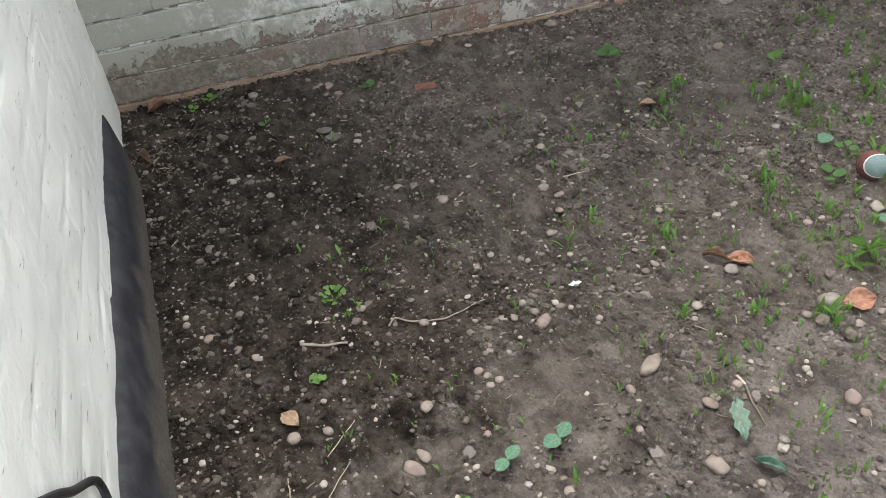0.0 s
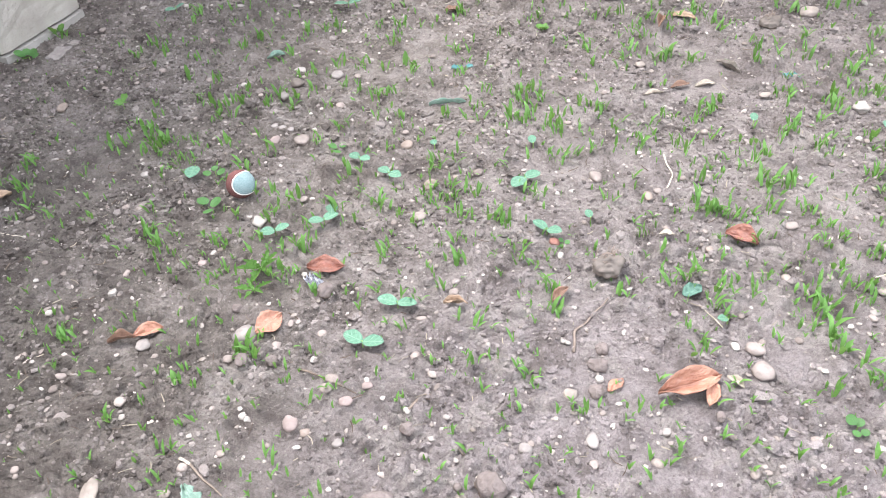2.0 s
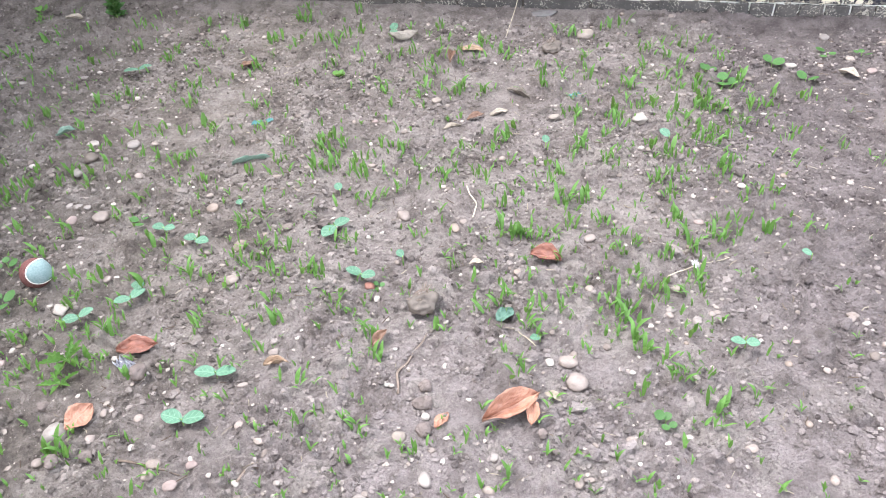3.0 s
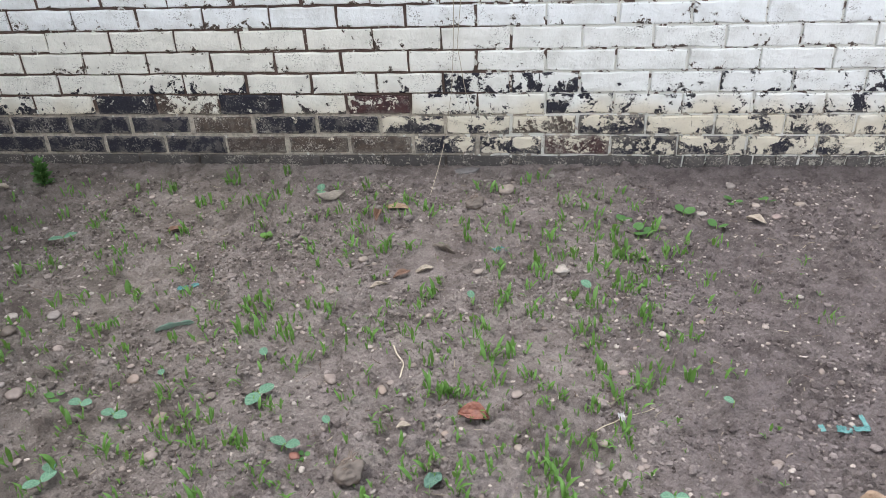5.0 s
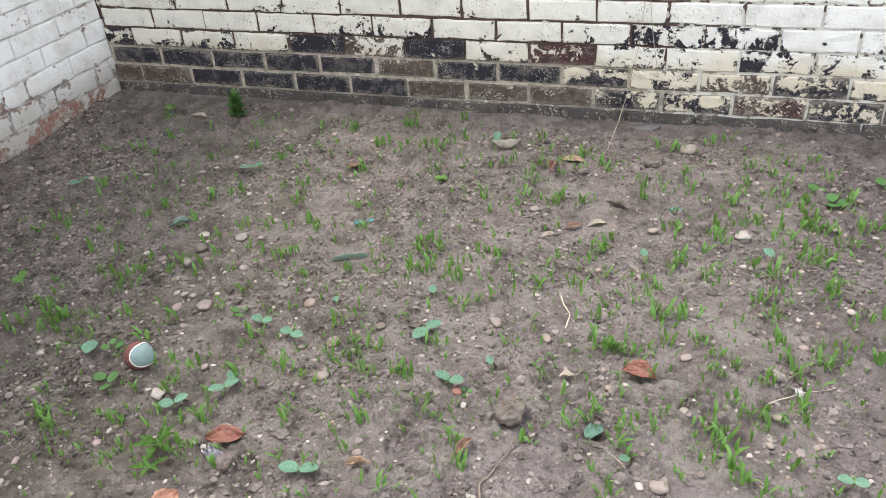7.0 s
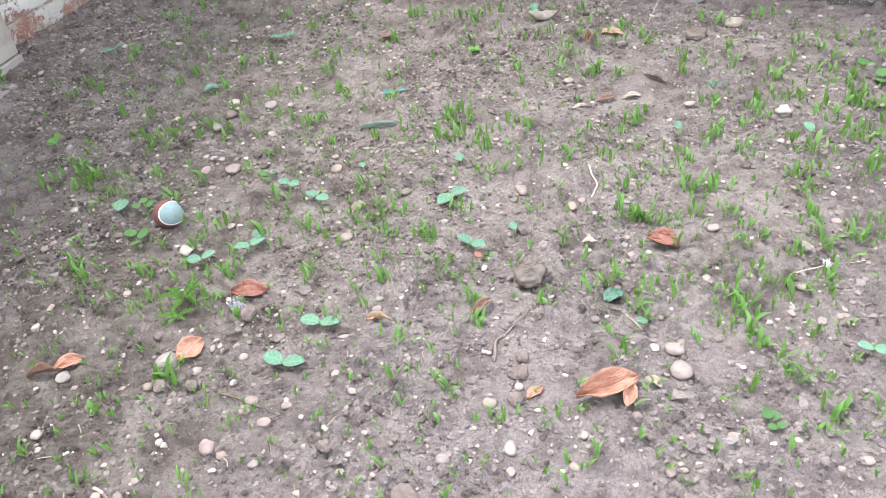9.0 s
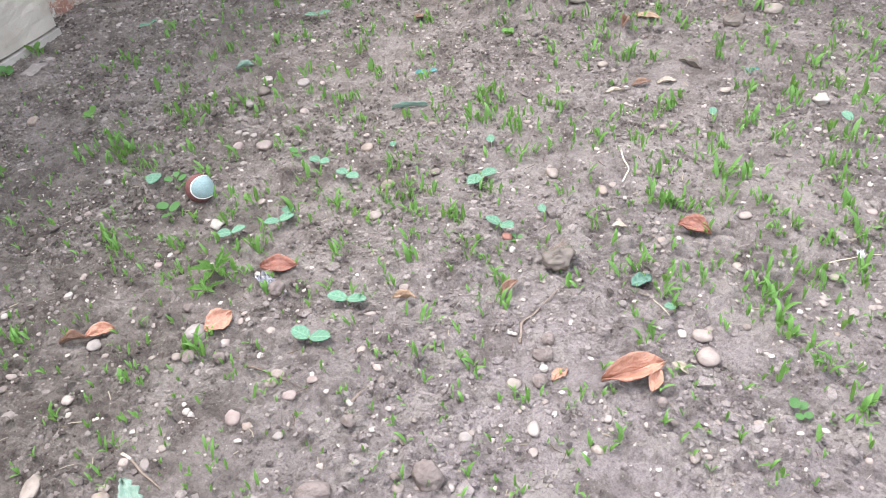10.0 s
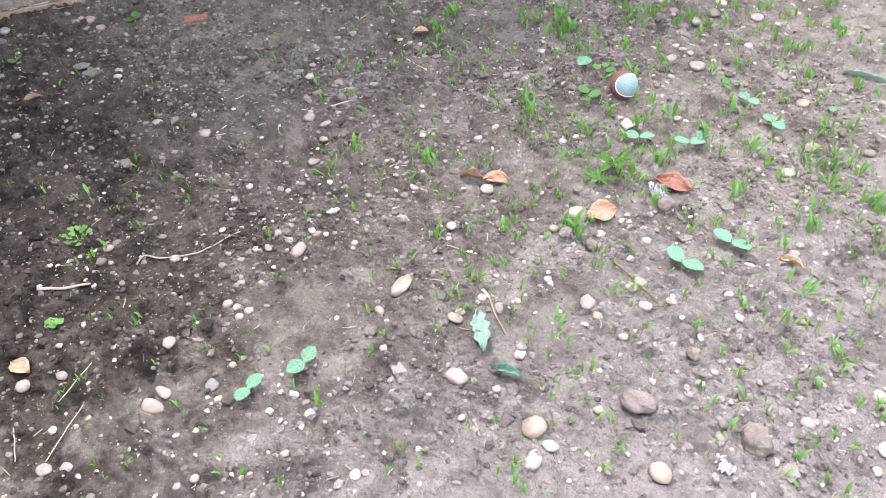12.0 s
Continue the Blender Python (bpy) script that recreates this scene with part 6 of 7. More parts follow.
for x, y, h in ((0.614, 1.044, 0.025), (0.259, 1.069, 0.027), (0.277, 1.081, 0.027), (0.244, 1.147, 0.028), (0.324, 1.155, 0.055), (-0.964, 0.396, 0.038), (-0.924, 0.319, 0.022), (-0.749, 0.246, 0.037), (-0.908, 0.381, 0.019), (-0.871, 0.482, 0.029), (-0.848, 0.482, 0.028), (-0.735, 0.520, 0.034), (-0.710, 0.440, 0.027), (-0.725, 0.388, 0.021), (-0.671, 0.377, 0.044), (-0.672, 0.415, 0.019), (-0.627, 0.379, 0.021), (-0.598, 0.295, 0.033), (-0.579, 0.310, 0.025), (-0.598, 0.481, 0.054), (-0.584, 0.510, 0.07), (-0.596, 0.498, 0.045), (-0.556, 0.488, 0.036), (-0.572, 0.483, 0.054), (-0.484, 0.482, 0.026), (-0.464, 0.452, 0.021), (-0.369, 0.475, 0.043), (-0.408, 0.426, 0.034), (-0.295, 0.412, 0.03), (-0.250, 0.366, 0.019),):
    seedling(x, y, h)
for x, y, h in ((-0.284, 0.260, 0.031), (-0.404, 0.289, 0.04), (-0.383, 0.258, 0.031), (-0.362, 0.228, 0.023), (-0.539, 0.165, 0.031), (-0.568, 0.185, 0.029), (-0.638, 0.204, 0.024), (-0.714, 0.175, 0.02), (-0.718, 0.140, 0.024), (-0.400, 0.214, 0.023), (-0.310, 0.652, 0.033), (-0.140, 0.608, 0.043), (-0.166, 0.712, 0.04), (-0.098, 0.554, 0.03), (-0.215, 0.585, 0.021), (-0.035, 0.498, 0.019), (-0.083, 0.429, 0.032), (-0.123, 0.329, 0.019), (-0.283, 0.795, 0.042), (-0.596, 0.233, 0.029), (-0.587, 0.245, 0.033), (-0.571, 0.242, 0.023), (-0.514, 0.292, 0.023), (-0.061, 0.762, 0.027), (-0.022, 0.608, 0.042), (-0.056, 0.698, 0.026), (0.101, 0.593, 0.036), (0.171, 0.610, 0.04), (0.165, 0.594, 0.022), (0.182, 0.628, 0.024),):
    seedling(x, y, h)
for x, y, h in ((0.204, 0.628, 0.019), (0.262, 0.563, 0.039), (0.057, 0.483, 0.031), (0.047, 0.399, 0.033), (0.135, 0.408, 0.037), (0.234, 0.490, 0.027), (0.397, 0.622, 0.043), (0.265, 0.803, 0.068), (0.265, 0.827, 0.043), (0.215, 0.851, 0.035), (0.295, 0.901, 0.053), (0.201, 0.706, 0.033), (0.453, 0.734, 0.024), (0.432, 0.929, 0.026), (0.445, 0.909, 0.02), (0.466, 0.975, 0.053), (0.504, 0.897, 0.059), (0.650, 0.960, 0.025), (0.552, 0.867, 0.041), (0.601, 0.876, 0.024), (0.580, 0.819, 0.064), (0.588, 0.836, 0.048), (0.515, 0.783, 0.04), (0.640, 0.839, 0.04), (0.648, 0.760, 0.046), (0.645, 0.708, 0.038), (0.654, 0.724, 0.03), (0.582, 0.662, 0.03), (0.525, 0.557, 0.026), (0.583, 0.572, 0.022),):
    seedling(x, y, h)
for x, y, h in ((0.494, 0.941, 0.043), (0.096, 0.405, 0.021), (0.369, 0.699, 0.022), (0.044, 0.566, 0.023), (-1.146, -0.339, 0.019), (-1.132, -0.374, 0.019), (-0.941, -0.374, 0.022), (-0.906, -0.331, 0.036), (-0.830, -0.248, 0.019), (-0.766, -0.455, 0.024), (-0.820, -0.513, 0.019), (-0.601, -0.346, 0.019), (-0.647, -0.514, 0.019), (-0.424, -0.286, 0.019), (-0.475, -0.330, 0.019), (-0.543, -0.147, 0.029), (-0.684, -0.167, 0.019), (-0.562, -0.022, 0.02), (-0.375, -0.100, 0.019), (-0.358, -0.094, 0.024), (-0.339, -0.062, 0.019), (-0.318, -0.088, 0.019), (-0.345, -0.132, 0.019), (-0.519, 0.101, 0.02), (-0.326, 0.018, 0.027), (-0.229, -0.000, 0.019), (-0.200, 0.011, 0.029), (-0.178, 0.015, 0.019), (-0.294, 0.249, 0.023), (-0.186, 0.216, 0.031),):
    seedling(x, y, h)
for x, y, h in ((-0.145, 0.195, 0.024), (-0.205, 0.202, 0.022), (-0.286, 0.166, 0.019), (-0.313, 0.171, 0.019), (-0.230, 0.160, 0.019), (-0.037, 0.623, 0.026), (0.080, 0.484, 0.024), (0.144, 0.433, 0.023), (-0.132, 0.142, 0.021), (-0.100, 0.279, 0.019), (-1.474, -0.413, 0.024), (-1.396, -0.145, 0.032), (-1.349, -0.121, 0.024), (-1.337, -0.277, 0.027), (-1.164, -0.226, 0.019), (-1.219, -0.088, 0.024), (-1.184, -0.104, 0.019), (-1.138, 0.222, 0.021), (-1.074, 0.199, 0.03), (-1.097, 0.275, 0.038), (-1.075, 0.268, 0.024), (-0.959, 0.381, 0.027), (-1.028, 0.381, 0.024), (-1.602, 0.291, 0.024), (-1.575, 0.399, 0.02), (-1.406, 0.493, 0.027), (-1.415, 0.437, 0.027), (-1.220, 0.384, 0.025), (-1.136, 0.472, 0.032), (-0.961, 0.414, 0.024),):
    seedling(x, y, h)
for x, y, h in ((-0.943, 0.252, 0.02), (-0.925, 0.166, 0.019), (-0.842, 0.141, 0.019), (-0.951, 0.116, 0.022), (-0.955, -0.022, 0.019), (-0.763, 0.269, 0.022), (-1.407, 0.355, 0.019), (-0.958, 0.348, 0.023), (-0.994, 0.390, 0.027), (-1.349, 0.564, 0.019), (-1.473, 0.747, 0.029), (-1.426, 0.753, 0.036), (-1.347, 0.705, 0.028), (-2.014, 1.227, 0.059), (-1.891, 1.452, 0.06), (-2.019, 1.093, 0.023), (-1.476, 0.865, 0.06), (-1.488, 0.843, 0.04), (-1.582, 0.727, 0.05), (-1.401, 0.768, 0.058), (-1.377, 0.722, 0.029), (-1.277, 0.695, 0.037), (-1.175, 0.728, 0.037), (-1.296, 0.862, 0.039), (-1.325, 0.989, 0.05), (-1.328, 1.105, 0.029), (-1.942, 1.198, 0.042), (-2.016, 1.203, 0.033), (-1.490, 0.965, 0.029), (-1.236, 0.757, 0.022),):
    seedling(x, y, h)
for x, y, h in ((-1.081, 0.676, 0.028), (-1.240, 1.049, 0.05), (-1.206, 1.033, 0.059), (-1.211, 1.064, 0.044), (-1.172, 1.067, 0.028), (-1.298, 1.019, 0.044), (-1.303, 1.050, 0.028), (-1.225, 0.682, 0.026), (-1.049, 0.186, 0.043), (-0.950, 0.392, 0.037), (-0.747, 0.263, 0.034), (-0.731, 0.089, 0.021), (-0.650, 0.028, 0.019), (-0.525, -0.161, 0.033), (-0.943, -0.027, 0.024), (-1.133, -0.340, 0.02), (-0.818, -0.254, 0.019), (-1.496, 0.853, 0.032), (-1.057, 0.402, 0.028), (-1.081, 0.288, 0.028), (-0.977, 0.406, 0.024), (-1.305, 0.378, 0.019), (-1.510, 0.368, 0.02), (-1.338, 0.146, 0.019), (-1.530, -0.039, 0.02), (-1.820, -0.103, 0.026), (-1.202, -0.045, 0.019), (-1.262, -0.097, 0.019), (-1.794, 0.589, 0.022), (1.035, 1.693, 0.048),):
    seedling(x, y, h)
for x, y, h in ((1.040, 1.680, 0.033), (1.117, 1.628, 0.042), (1.209, 1.846, 0.035), (1.196, 1.565, 0.045), (1.164, 1.552, 0.027), (0.912, 1.319, 0.025), (0.887, 1.329, 0.034), (0.977, 1.934, 0.052), (0.933, 1.121, 0.023), (0.937, 0.977, 0.019), (1.000, 0.874, 0.031), (0.752, 0.906, 0.027), (0.746, 0.826, 0.043), (0.710, 0.781, 0.042), (0.638, 0.751, 0.059), (0.620, 0.847, 0.044), (0.889, 1.965, 0.042), (0.821, 1.891, 0.041), (0.907, 1.723, 0.034),):
    seedling(x, y, h)
for x, y, w, l, tone in ((-0.913, 1.511, 0.036, 0.031, 'grey'), (-0.996, 1.424, 0.041, 0.035, 'dark'), (-1.032, 1.500, 0.033, 0.028, 'white'), (-1.447, 1.824, 0.028, 0.011, 'white'), (-1.210, 1.895, 0.019, 0.016, 'white'), (-1.605, 1.840, 0.016, 0.013, 'white'), (-0.998, 1.351, 0.032, 0.027, 'grey'), (-0.820, 1.358, 0.024, 0.02, 'cream'), (-0.951, 1.219, 0.02, 0.017, 'grey'), (-0.919, 1.210, 0.021, 0.018, 'grey'), (-0.891, 1.206, 0.018, 0.015, 'grey'), (-0.915, 1.163, 0.03, 0.025, 'pink'), (-0.845, 1.182, 0.042, 0.033, 'cream'), (-0.571, 1.257, 0.03, 0.025, 'tan'), (-0.447, 1.121, 0.036, 0.031, 'tan'), (-0.421, 0.999, 0.032, 0.024, 'cream'), (-0.518, 1.093, 0.022, 0.019, 'cream'), (-0.712, 0.958, 0.02, 0.017, 'cream'), (-0.780, 0.857, 0.032, 0.026, 'white'), (-0.811, 0.866, 0.013, 0.011, 'white'),):
    pebble(x, y, w, l, tone)
for x, y, w, l, tone in ((-0.563, 0.793, 0.02, 0.017, 'white'), (-0.582, 0.731, 0.015, 0.012, 'white'), (-0.825, 0.689, 0.02, 0.017, 'pink'), (-0.821, 0.727, 0.013, 0.011, 'white'), (-0.812, 0.742, 0.013, 0.011, 'tan'), (-0.072, 1.278, 0.028, 0.035, 'cream'), (-0.143, 1.193, 0.012, 0.011, 'white'), (-0.111, 1.214, 0.017, 0.01, 'white'), (0.065, 1.232, 0.02, 0.025, 'tan'), (0.083, 1.261, 0.019, 0.016, 'cream'), (0.123, 1.218, 0.014, 0.011, 'white'), (0.231, 1.095, 0.02, 0.017, 'tan'), (0.388, 1.243, 0.032, 0.018, 'cream'), (0.135, 1.091, 0.018, 0.015, 'white'), (-0.098, 1.017, 0.023, 0.018, 'red'), (-0.072, 1.016, 0.015, 0.008, 'white'), (-0.324, 0.928, 0.02, 0.017, 'grey'), (-0.211, 0.830, 0.011, 0.009, 'white'), (-0.069, 0.878, 0.014, 0.012, 'cream'), (-0.001, 0.839, 0.011, 0.009, 'white'),):
    pebble(x, y, w, l, tone)
for x, y, w, l, tone in ((0.509, 1.772, 0.041, 0.035, 'white'), (0.336, 2.242, 0.06, 0.038, 'greybrown'), (0.181, 2.394, 0.091, 0.036, 'slate'), (-0.247, 1.708, 0.02, 0.017, 'pink'), (-0.209, 1.706, 0.026, 0.015, 'greybrown'), (-0.125, 1.784, 0.02, 0.017, 'pink'), (-0.085, 1.820, 0.027, 0.023, 'greybrown'), (-0.048, 1.802, 0.017, 0.014, 'greybrown'), (0.262, 1.466, 0.012, 0.01, 'white'), (0.520, 1.318, 0.012, 0.01, 'cream'), (0.647, 1.341, 0.024, 0.016, 'pink'), (0.580, 1.227, 0.015, 0.013, 'cream'), (0.569, 1.026, 0.021, 0.018, 'grey'), (0.667, 1.028, 0.017, 0.012, 'cream'), (0.958, 2.105, 0.034, 0.02, 'white'), (-0.294, 1.027, 0.011, 0.009, 'grey'), (-0.402, 1.174, 0.014, 0.012, 'tan'), (0.684, 1.434, 0.014, 0.011, 'tan'), (0.718, 1.463, 0.014, 0.012, 'tan'), (0.640, 1.442, 0.014, 0.012, 'white'),):
    pebble(x, y, w, l, tone)
for x, y, w, l, tone in ((-0.998, 0.986, 0.014, 0.012, 'white'), (-1.164, 0.922, 0.02, 0.017, 'white'), (-1.063, 1.053, 0.015, 0.012, 'grey'), (-1.188, 1.988, 0.02, 0.017, 'white'), (-0.856, 1.628, 0.014, 0.012, 'white'), (0.530, 1.636, 0.015, 0.013, 'cream'), (0.537, 1.611, 0.012, 0.01, 'white'), (-1.398, 1.576, 0.014, 0.012, 'pink'), (-1.384, 1.561, 0.018, 0.015, 'pink'), (-1.428, 1.691, 0.015, 0.012, 'cream'), (-1.133, 2.420, 0.018, 0.015, 'grey'), (0.616, 1.236, 0.013, 0.011, 'tan'), (0.590, 1.329, 0.011, 0.009, 'cream'), (0.268, 1.766, 0.032, 0.016, 'greybrown'), (-0.338, 0.864, 0.012, 0.011, 'tan'), (0.582, 1.086, 0.022, 0.018, 'greybrown'), (0.554, 1.096, 0.017, 0.014, 'greybrown'), (0.479, 1.097, 0.015, 0.012, 'greybrown'), (0.597, 0.927, 0.011, 0.01, 'tan'), (0.095, 0.917, 0.012, 0.01, 'white'),):
    pebble(x, y, w, l, tone)
for x, y, w, l, tone in ((0.119, 0.947, 0.011, 0.009, 'cream'), (0.403, 1.949, 0.017, 0.014, 'cream'), (0.090, 2.256, 0.015, 0.013, 'white'), (-0.183, 2.216, 0.016, 0.013, 'white'), (0.491, 2.360, 0.019, 0.016, 'white'), (0.453, 2.420, 0.02, 0.017, 'tan'), (-0.612, 0.533, 0.048, 0.040, 'round'), (-0.799, 0.438, 0.031, 0.026, 'grey'), (-0.812, 0.472, 0.024, 0.017, 'pink'), (-0.762, 0.425, 0.014, 0.012, 'cream'), (-1.050, 0.441, 0.015, 0.013, 'white'), (-0.964, 0.542, 0.02, 0.017, 'white'), (-0.535, 0.594, 0.019, 0.016, 'cream'), (-0.611, 0.468, 0.021, 0.018, 'cream'), (-0.337, 0.453, 0.027, 0.02, 'pink'), (-0.317, 0.505, 0.02, 0.017, 'pink'), (-0.408, 0.368, 0.028, 0.032, 'pink'), (-0.374, 0.362, 0.019, 0.016, 'tan'), (-0.493, 0.352, 0.013, 0.011, 'white'), (-0.729, 0.277, 0.013, 0.011, 'white'),):
    pebble(x, y, w, l, tone)
for x, y, w, l, tone in ((-0.244, 0.430, 0.011, 0.009, 'white'), (-0.202, 0.439, 0.027, 0.023, 'clod'), (-0.145, 0.465, 0.013, 0.011, 'white'), (-0.305, 0.360, 0.019, 0.016, 'grey'), (-0.290, 0.705, 0.024, 0.01, 'cream'), (-0.440, 0.517, 0.014, 0.012, 'white'), (-0.901, 0.311, 0.023, 0.012, 'cream'), (0.323, 0.837, 0.018, 0.015, 'white'), (0.360, 0.842, 0.042, 0.028, 'cream'), (0.380, 0.788, 0.043, 0.032, 'cream'), (0.119, 0.535, 0.022, 0.031, 'grey'), (0.013, 0.474, 0.026, 0.02, 'grey'), (0.096, 0.671, 0.017, 0.015, 'white'), (0.099, 0.639, 0.028, 0.024, 'clod'), (0.004, 0.741, 0.014, 0.012, 'white'), (0.082, 0.743, 0.027, 0.023, 'clod'), (0.086, 0.700, 0.04, 0.026, 'clod'), (0.655, 1.019, 0.016, 0.013, 'cream'), (0.395, 1.067, 0.021, 0.018, 'greybrown'), (-0.015, 0.372, 0.051, 0.047, 'clod'),):
    pebble(x, y, w, l, tone)
for x, y, w, l, tone in ((0.238, 0.597, 0.018, 0.016, 'grey'), (-0.570, 0.460, 0.027, 0.023, 'clod'), (-0.524, 0.492, 0.025, 0.021, 'clod'), (-0.538, 0.533, 0.021, 0.018, 'cream'), (-0.507, 0.691, 0.037, 0.034, 'clod'), (-0.570, 0.349, 0.011, 0.009, 'cream'), (-0.935, 0.423, 0.012, 0.01, 'cream'), (-0.670, 0.593, 0.022, 0.019, 'clod'), (-0.497, 0.270, 0.019, 0.012, 'cream'), (0.028, 0.369, 0.014, 0.012, 'grey'), (-0.069, 0.353, 0.016, 0.013, 'clod'), (0.523, 0.523, 0.013, 0.011, 'tan'), (0.661, 0.648, 0.013, 0.011, 'cream'), (0.652, 0.591, 0.009, 0.008, 'cream'), (-0.145, 0.490, 0.015, 0.013, 'grey'), (-0.152, 0.433, 0.012, 0.011, 'white'), (-0.131, 0.674, 0.011, 0.01, 'white'), (0.178, 0.774, 0.011, 0.009, 'cream'), (0.014, 0.737, 0.011, 0.01, 'white'), (0.120, 0.599, 0.015, 0.012, 'cream'),):
    pebble(x, y, w, l, tone)
for x, y, w, l, tone in ((0.061, 0.505, 0.008, 0.007, 'cream'), (0.323, 0.649, 0.018, 0.016, 'clod'), (0.349, 0.619, 0.014, 0.012, 'clod'), (0.440, 0.949, 0.009, 0.008, 'white'), (-0.426, 0.069, 0.044, 0.031, 'cream'), (-0.395, 0.190, 0.017, 0.021, 'white'), (-0.213, 0.063, 0.027, 0.033, 'grey'), (-0.073, 0.209, 0.039, 0.028, 'brown'), (-0.505, 0.355, 0.014, 0.012, 'white'), (-0.534, 0.147, 0.033, 0.016, 'tan'), (-0.676, 0.123, 0.030, 0.048, 'stick'), (-0.888, 0.008, 0.024, 0.034, 'pink'), (-0.703, -0.391, 0.044, 0.023, 'pink'), (-0.718, -0.364, 0.034, 0.017, 'cream'), (-0.684, -0.288, 0.024, 0.02, 'slate'), (-0.574, -0.181, 0.019, 0.013, 'white'), (-0.564, -0.234, 0.014, 0.012, 'white'), (-0.703, -0.238, 0.015, 0.013, 'pink'), (-0.691, -0.584, 0.026, 0.02, 'grey'), (-0.672, -0.554, 0.022, 0.016, 'grey'),):
    pebble(x, y, w, l, tone)
for x, y, w, l, tone in ((-0.521, -0.393, 0.016, 0.013, 'cream'), (-0.757, -0.548, 0.014, 0.012, 'white'), (-0.216, 0.103, 0.029, 0.018, 'grey'), (-0.218, 0.214, 0.016, 0.014, 'cream'), (-0.259, 0.103, 0.043, 0.034, 'tan'), (-0.219, 0.474, 0.013, 0.011, 'white'), (-0.251, 0.790, 0.021, 0.018, 'cream'), (0.081, 0.451, 0.008, 0.006, 'white'), (-0.313, 0.171, 0.01, 0.009, 'cream'), (-0.185, 0.275, 0.06, 0.036, 'clod'), (-0.058, 0.341, 0.021, 0.018, 'cream'), (-1.896, -0.102, 0.042, 0.029, 'slate'), (-2.235, -0.214, 0.042, 0.024, 'grey'), (-2.145, 0.006, 0.035, 0.028, 'pink'), (-2.215, -0.035, 0.025, 0.014, 'cream'), (-1.688, -0.340, 0.021, 0.018, 'grey'), (-1.403, 0.031, 0.035, 0.026, 'cream'), (-1.483, 0.043, 0.015, 0.013, 'white'), (-1.286, 0.264, 0.026, 0.023, 'cream'), (-1.313, 0.282, 0.015, 0.012, 'white'),):
    pebble(x, y, w, l, tone)
for x, y, w, l, tone in ((-1.241, 0.283, 0.02, 0.026, 'cream'), (-1.183, 0.244, 0.02, 0.017, 'pink'), (-1.158, 0.126, 0.014, 0.012, 'cream'), (-1.079, 0.086, 0.016, 0.014, 'cream'), (-0.970, 0.031, 0.023, 0.018, 'cream'), (-1.117, 0.178, 0.019, 0.024, 'cream'), (-1.062, 0.450, 0.017, 0.014, 'cream'), (-1.147, 0.508, 0.012, 0.01, 'white'), (-0.989, -0.017, 0.013, 0.011, 'cream'), (-0.924, 0.136, 0.015, 0.013, 'grey'), (-0.821, 0.099, 0.012, 0.01, 'cream'), (-0.942, -0.062, 0.022, 0.015, 'cream'), (-1.117, -0.026, 0.016, 0.013, 'cream'), (-1.136, 0.020, 0.016, 0.014, 'white'), (-0.859, 0.005, 0.012, 0.01, 'tan'), (-0.841, -0.178, 0.021, 0.018, 'pink'), (-0.823, -0.168, 0.016, 0.014, 'cream'), (-1.031, -0.206, 0.022, 0.019, 'cream'), (-0.928, -0.252, 0.016, 0.009, 'cream'), (-0.878, -0.131, 0.017, 0.01, 'cream'),):
    pebble(x, y, w, l, tone)
for x, y, w, l, tone in ((-1.290, 0.131, 0.011, 0.01, 'white'), (-1.404, -0.169, 0.031, 0.026, 'clod'), (-1.110, -0.334, 0.02, 0.017, 'clod'), (-0.750, -0.256, 0.016, 0.013, 'clod'), (-1.528, 0.507, 0.016, 0.014, 'cream'), (-1.652, 0.388, 0.016, 0.014, 'slate'), (-1.579, 0.454, 0.023, 0.013, 'tan'), (-1.628, 0.568, 0.017, 0.014, 'cream'), (-0.546, 0.615, 0.012, 0.01, 'cream'), (0.134, 0.487, 0.018, 0.016, 'cream'), (0.054, 0.618, 0.026, 0.022, 'greybrown'), (-2.081, 0.017, 0.028, 0.024, 'pink'), (-2.189, -0.235, 0.034, 0.019, 'slate'), (-2.042, -0.369, 0.039, 0.018, 'slate'), (-1.810, -0.411, 0.028, 0.017, 'white'), (-1.851, -0.440, 0.023, 0.02, 'slate'), (-1.781, -0.370, 0.025, 0.021, 'slate'), (-1.125, -0.556, 0.028, 0.018, 'cream'), (-1.389, -0.488, 0.029, 0.014, 'greybrown'), (-1.594, 1.103, 0.032, 0.035, 'tan'),):
    pebble(x, y, w, l, tone)
for x, y, w, l, tone in ((-1.786, 1.085, 0.022, 0.019, 'cream'), (-2.056, 0.792, 0.043, 0.036, 'grey'), (-2.114, 0.273, 0.023, 0.019, 'grey'), (-2.142, -0.032, 0.022, 0.019, 'cream'), (-1.820, 0.471, 0.018, 0.015, 'cream'), (-0.573, 0.282, 0.011, 0.01, 'white'), (-0.801, -0.174, 0.017, 0.014, 'cream'), (-0.706, -0.216, 0.011, 0.01, 'cream'), (-2.407, 0.131, 0.02, 0.017, 'grey'), (1.275, 2.163, 0.04, 0.026, 'greybrown'), (1.183, 2.080, 0.032, 0.021, 'pink'), (1.085, 2.300, 0.03, 0.026, 'grey'), (1.075, 1.889, 0.016, 0.014, 'cream'), (1.149, 1.664, 0.015, 0.013, 'white'), (0.872, 1.557, 0.018, 0.015, 'tan'), (0.930, 1.026, 0.031, 0.014, 'cream'), (0.966, 1.028, 0.017, 0.01, 'white'), (0.566, 1.007, 0.017, 0.015, 'cream'), (0.868, 0.892, 0.016, 0.014, 'cream'), (0.817, 0.955, 0.014, 0.009, 'pink'),):
    pebble(x, y, w, l, tone)
